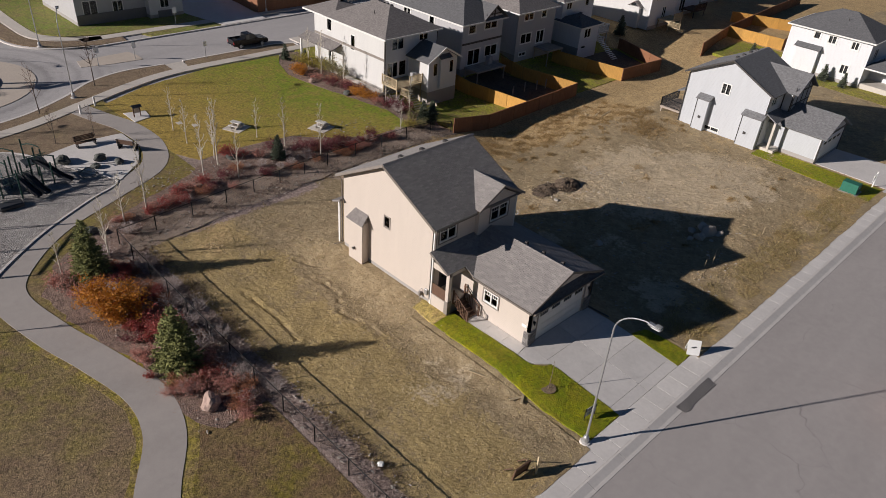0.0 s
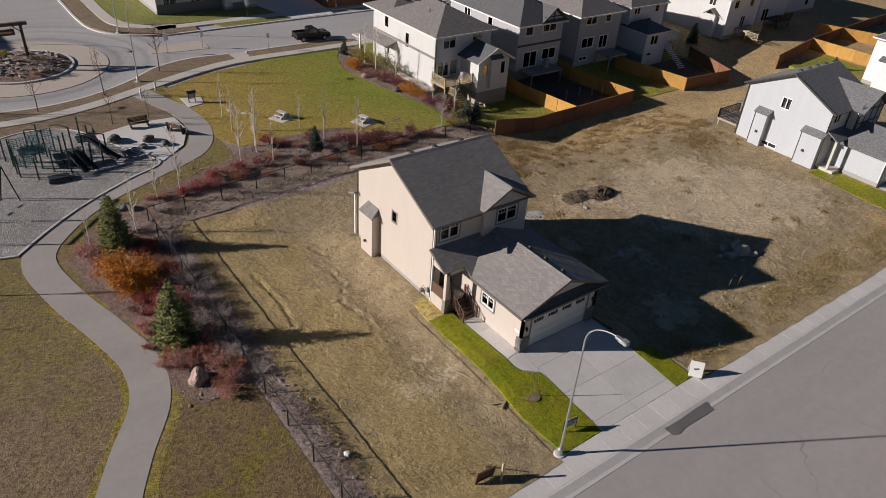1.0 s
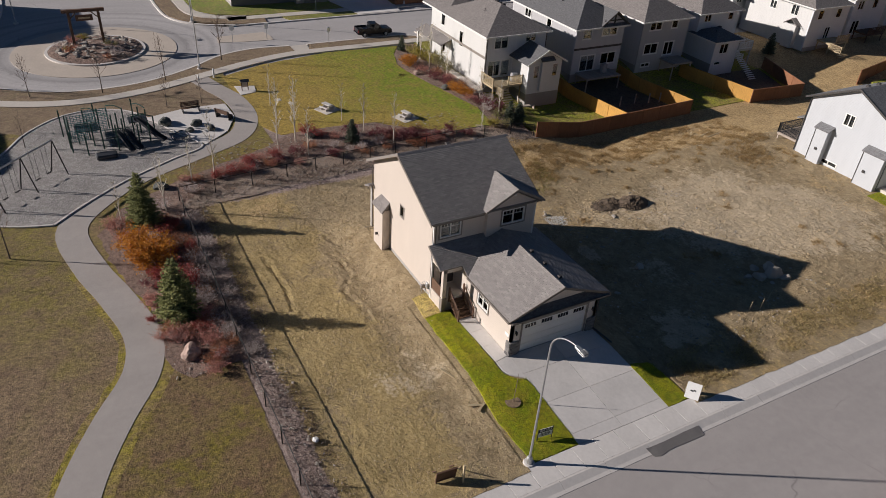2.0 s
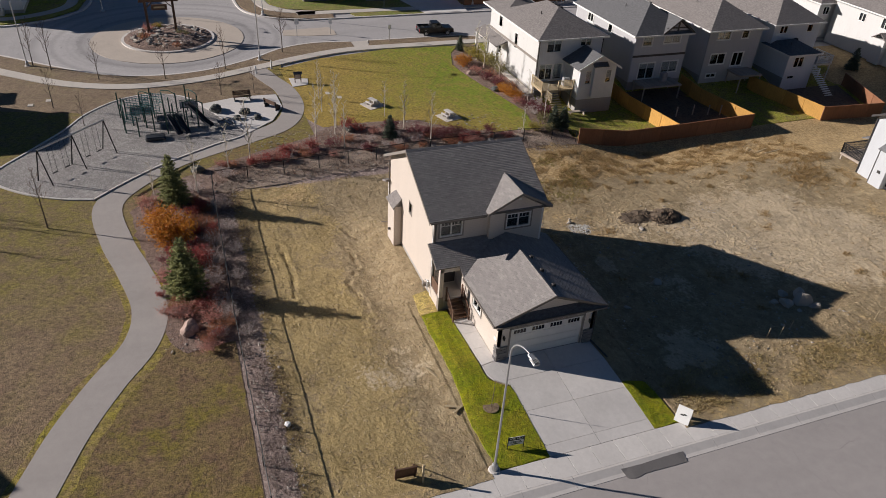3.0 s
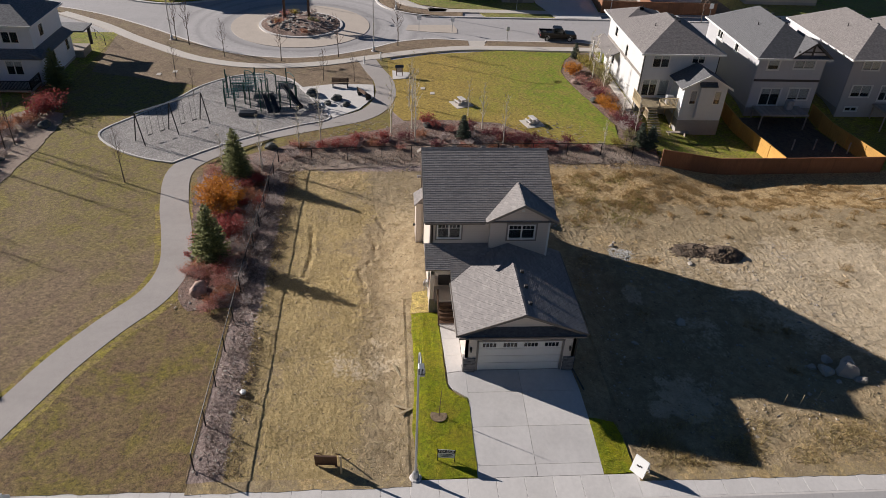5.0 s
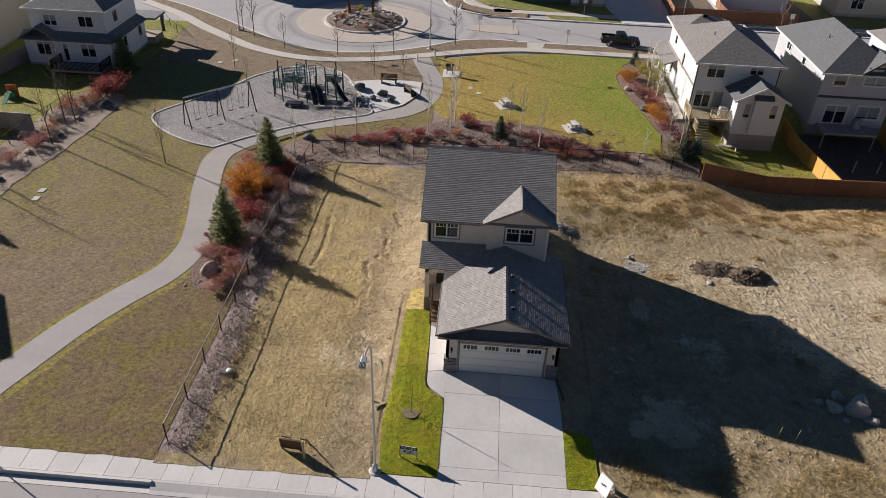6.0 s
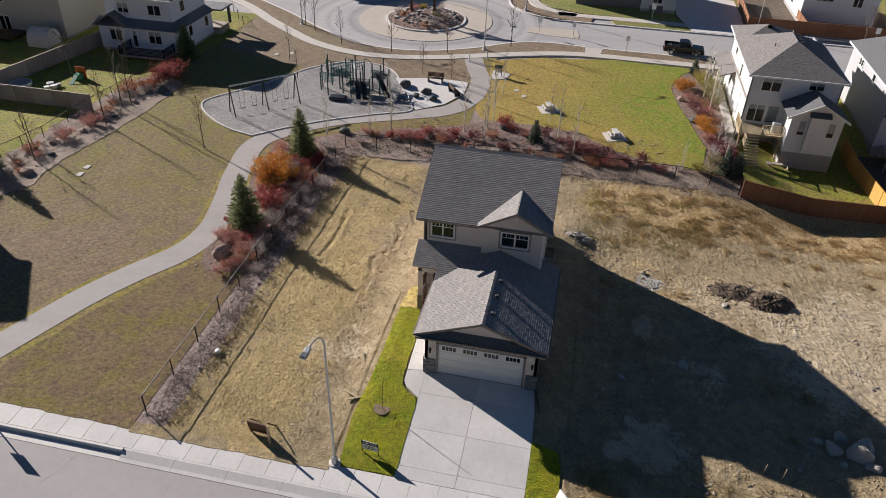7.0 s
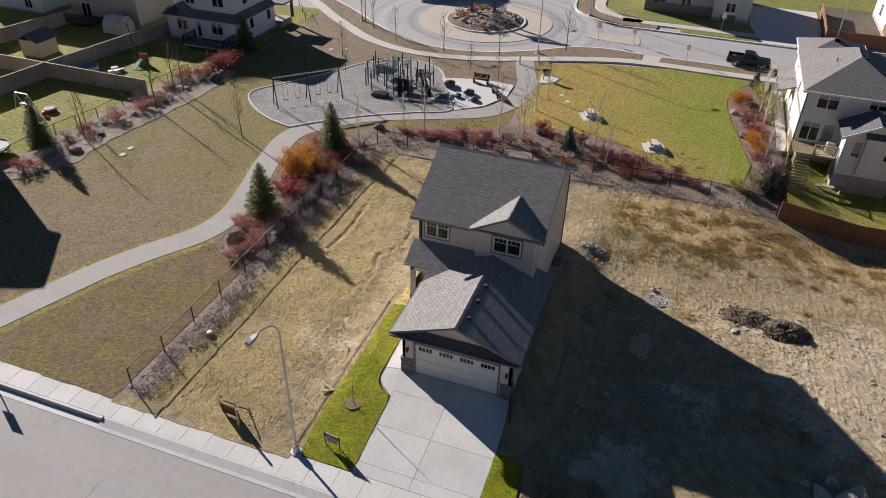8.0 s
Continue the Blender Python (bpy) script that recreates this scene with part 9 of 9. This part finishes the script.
blades("weed_mounds", tufted, "weed", 0.08, 0.26, 6, 0.018, "thick mounds of golden-brown weeds on the lot", 0.07, 0.85, 63)
blades("green_weeds", scatter(700, -46, -37, 38.6, 48, lambda x, y: free_lot(x, y) * patchy(x, y, 0.5, 2) ** 2, 7), "weed_green", 0.05, 0.2, 6, 0.022, "green weeds among dry stalks", 0.16, 0.8, 8)
blades("kerb_weeds", scatter(2600, -16.6, -13.0, 39, 73, lambda x, y: patchy(x, y, 0.5, 3) * smooth((x + 16.8) / 1.5), 9), "straw", 0.06, 0.26, 5, 0.016, "straw weeds along the pavement", 0.14, 0.8, 10)
blades("turf_tufts", scatter(9000, -60, -13, -8, 15, lambda x, y: patchy(x, y, 0.25, 6) ** 2, 11), "straw", 0.03, 0.08, 4, 0.016, "dry tufts in the park turf", 0.1, 0.8, 12)
blades("green_tufts", scatter(4200, -48, -13, -4, 15, lambda x, y: 0.15 + 0.85 * smooth(1.2 - abs(math.hypot(0, y - (9.5 + (x + 28) * (0.3 if x > -28 else 0.05))) - 1.4)), 13), "weed_green", 0.03, 0.09, 3, 0.012, "greener tufts along the path's edge", 0.1, 0.8, 14)
blades("sod_blades", scatter(5200, -25.6, -12.95, 27.0, 30.0, lambda x, y: 1.0 if (y < 28.6 or x > -18.2) and math.hypot(x + 16.9, y - 28.25) > 0.5 else 0.0, 15), "sod_blade", 0.06, 0.13, 4, 0.012, "fresh green sod blades", 0.06, 0.5, 16)
blades("sod_blades", scatter(900, -16.2, -12.95, 36.9, 38.4, lambda x, y: 1.0, 17), "sod_blade", 0.06, 0.13, 4, 0.012, "fresh green sod blades", 0.06, 0.5, 18)
blades("bed_litter", scatter(2600, -47, -13.4, 15.3, 17.6, lambda x, y: patchy(x, y, 0.5, 9), 19), "twig_bits", 0.04, 0.3, 4, 0.01, "dead stalks in the scrubby strip", 0.16, 0.9, 20)
blades("bed_litter", scatter(3000, -57, -27, 10, 46, lambda x, y: 1.0 if (y > 10.8 and y < 15.2 and x > -47) or (x < -48.3 and y > 16 and x > -56 + max(0, (22 - y)) * 0.4) else 0.0, 21), "leaf_rust", 0.03, 0.16, 4, 0.014, "fallen leaves and stalks on the mulch", 0.2, 1.2, 22)

rng = random.Random(5)
clods = [(x, y, lot_z(x, y), rng.uniform(0.02, 0.062) * (2.0 if rng.random() < 0.03 else 1) * (1.0 if y > 38 else 0.7)) for x, y in scatter(17000, -46, -13, 17.2, 76, lambda x, y: free_lot(x, y) * patchy(x, y, 0.3, 12) ** 1.5 * patchy(x * 0.5, y, 1.3, 5) ** 2 * (1.0 if y > 38 else 1.0), 23)]
lumps("clods", clods, "clod", "dry clods and pebbles on the bare lots", "soil", 3)
pad = [(x, y, lot_z(x, y), rng.uniform(0.02, 0.08)) for x, y in scatter(420, -38.5, -19, 23.6, 27.6, lambda x, y: patchy(x, y, 0.8, 2) ** 2, 24)]
lumps("pad_clods", pad, "clod", "dug clods beside the new house", "soil", 4)
shade = [(x, y, lot_z(x, y), rng.uniform(0.03, 0.1) * (2.2 if rng.random() < 0.08 else 1)) for x, y in scatter(420, -36, -15, 38.8, 57, lambda x, y: free_lot(x, y) * patchy(x, y, 0.4, 7) ** 2, 25)]
lumps("stones", shade, "rock", "scattered grey stones on the bare lot", "stones", 5)


def heap(cx, cy, rx, ry, n, top, rmin, rmax, seed, turn=0.0):
    rng = random.Random(seed)
    out = []
    for i in range(n):
        a, r = rng.uniform(0, math.tau), math.sqrt(rng.random())
        u, v = r * rx * math.cos(a), r * ry * math.sin(a)
        x, y = cx + u * math.cos(turn) - v * math.sin(turn), cy + u * math.sin(turn) + v * math.cos(turn)
        z = ground_z(x, y) + top * max(0, 1 - r * r) * (0.65 + 0.5 * noise.noise((x * 1.5, y * 1.5, seed)))
        out.append((x, y, z - 0.05, rng.uniform(rmin, rmax)))
    return out


def mound(name, cx, cy, rx, ry, top, label, seed):
    """A lumpy pile of earth that runs out into the ground."""
    rings, n = 14, 44
    verts = [(cx, cy, ground_z(cx, cy) + top)]
    for r in range(1, rings + 1):
        for k in range(n):
            a, f = k * math.tau / n, r / rings
            x, y = cx + rx * f * math.cos(a), cy + ry * f * math.sin(a)
            bump_up = top * (1 - f * f) * (0.7 + 0.6 * noise.noise((x * 1.3, y * 1.3, seed))) + 0.16 * (1 - f) * noise.noise((x * 3.5, y * 3.5, seed)) + 0.07 * (1 - f) * noise.noise((x * 8, y * 8, seed))
            verts.append((x, y, ground_z(x, y) - 0.06 + max(0.0, bump_up)))
    faces = [(0, 1 + k, 1 + (k + 1) % n) for k in range(n)]
    for r in range(rings - 1):
        for k in range(n):
            a, b = 1 + r * n + k, 1 + r * n + (k + 1) % n
            faces.append((a, a + n, b + n, b))
    return tagged(flat_mesh(name, verts, faces, "heap_soil"), label, "soil heap")


mound("earth_mound", -33.4, 51.8, 1.2, 1.7, 0.75, "heap of dark dug soil on the bare lot", 31)
mound("earth_mound", -34.0, 49.4, 1.1, 2.0, 0.4, "low heap of dark dug soil", 32)
lumps("soil_heap", heap(-33.4, 51.7, 1.2, 1.7, 420, 0.7, 0.03, 0.13, 31, 0.2), "dark_soil", "heap of dark dug soil on the bare lot", "soil heap", 6)
lumps("soil_heap", heap(-34.0, 49.4, 1.1, 2.0, 320, 0.36, 0.03, 0.11, 32, 0.1), "dark_soil", "low heap of dark dug soil", "soil heap", 7)
lumps("soil_scatter", heap(-34.2, 48.5, 2.6, 4.2, 300, 0.05, 0.03, 0.13, 36), "clod", "brown clods thrown round the dug heap", "soil", 14)
lumps("rubble", heap(-33.6, 43.2, 1.1, 1.5, 1100, 0.14, 0.02, 0.07, 33), "ash", "pale rubble and gravel tipped on the lot", "rubble", 8)
lumps("rubble", heap(-37.5, 38.3, 0.7, 1.3, 140, 0.25, 0.05, 0.16, 35), "rock", "grey stones beside the house", "rubble", 10)
isl = []
for i in range(150):
    a, r = rng.uniform(0, math.tau), 4.6 * math.sqrt(rng.random())
    isl.append((-89 + r * math.cos(a), 13.8 + r * math.sin(a), 0.12 + 0.75 * (1 - (r / 5.35) ** 2), rng.uniform(0.15, 0.36)))
lumps("island_rocks", isl, "rock", "field stones on the roundabout island", "stones", 9)
mul = [(x, y, 0.07, rng.uniform(0.03, 0.1)) for x, y in scatter(1500, -57, -26, -13, 51, lambda x, y: 1.0 if (10.9 < y < 15.2 and -47 < x < -27) or (-57 < x < -50.5 and 20 < y < 46) or (y < -7.5 and x < -30 and y > -12.6) else 0.0, 29)]
lumps("bed_stones", mul, "rock", "small stones in the planting beds", "stones", 11)
scr = [(x, y, ground_z(x, y) + 0.08, rng.uniform(0.03, 0.09)) for x, y in scatter(900, -49.5, -13.4, 15.3, 50, lambda x, y: 1.0 if y < 17.3 or (x < -46.9 and y > 17) else 0.0, 30)]
lumps("strip_stones", scr, "rock", "small stones along the fence strip", "stones", 12)
boulder("rubbish_bag", -19.3, 17.0, 0.2, "white_paint", "small white stone or bag beside the fence", 51, 0.7, 0.05, "bag")

lumps("gravel_spill", heap(-28.6, 42.9, 1.7, 0.8, 130, 0.02, 0.02, 0.08, 64) + heap(-17.4, 43.3, 1.2, 1.1, 130, 0.02, 0.02, 0.07, 65) + heap(-25.6, 40.6, 5.0, 1.0, 60, 0.02, 0.03, 0.11, 66), "ash", "pale gravel spilt on the shaded bare soil", "gravel", 67)
blades("bed_stalks", scatter(2600, -52, -47.4, 16, 51.5, lambda x, y: patchy(x, y, 0.5, 14), 68), "twig_bits", 0.05, 0.35, 4, 0.014, "grey dead stalks along the wire fence", 0.16, 0.9, 69)
tall = random.Random(71)
island_spots = []
for i in range(300):
    a, r = tall.uniform(0, math.tau), 4.9 * math.sqrt(tall.random())
    island_spots.append((-89 + r * math.cos(a), 13.8 + r * math.sin(a)))
island_grass = blades("island_grass", island_spots, "leaf_rust", 0.35, 0.8, 6, 0.03, "tawny ornamental grasses on the roundabout island", 0.14, 0.35, 72)

# stray lumber and stakes
for i, (x, y, L, a) in enumerate(((-43.2, 70.5, 3.2, 1.9), (-42.6, 71.6, 2.8, 1.75), (-43.8, 69.4, 2.4, 2.3), (-20.6, 26.0, 1.3, 0.4), (-17.7, 26.2, 0.9, 1.2), (-17.4, 26.4, 0.8, 2.1))):
    p = thing("plank", "loose pale lumber board lying on the lot", "plank", (x, y, ground_z(x, y)), "loose planks")
    part("board", boxed(-L / 2, L / 2, -0.07, 0.07, 0.05, 0.1, 0.004, pose(x, y, ground_z(x, y), 0, 2, math.degrees(a))), "palewood", p)
for i, (x, y, h) in enumerate(((-17.6, 49.0, 0.8), (-17.4, 49.9, 0.9), (-17.9, 51.3, 0.7), (-16.9, 58.0, 0.8), (-14.0, 62.3, 0.9), (-22.8, 46.9, 0.6), (-22.5, 18.4, 0.6), (-22.9, 38.9, 0.7))):
    p = thing("survey_stake", "thin pale survey stake in the bare ground", "stake", (x, y, ground_z(x, y)), "survey stakes")
    z = ground_z(x, y)
    part("shaft", tubed([(x, y, z - 0.1), (x + 0.04, y + 0.02, z + h)], [0.025, 0.02], 4), "palewood", p)
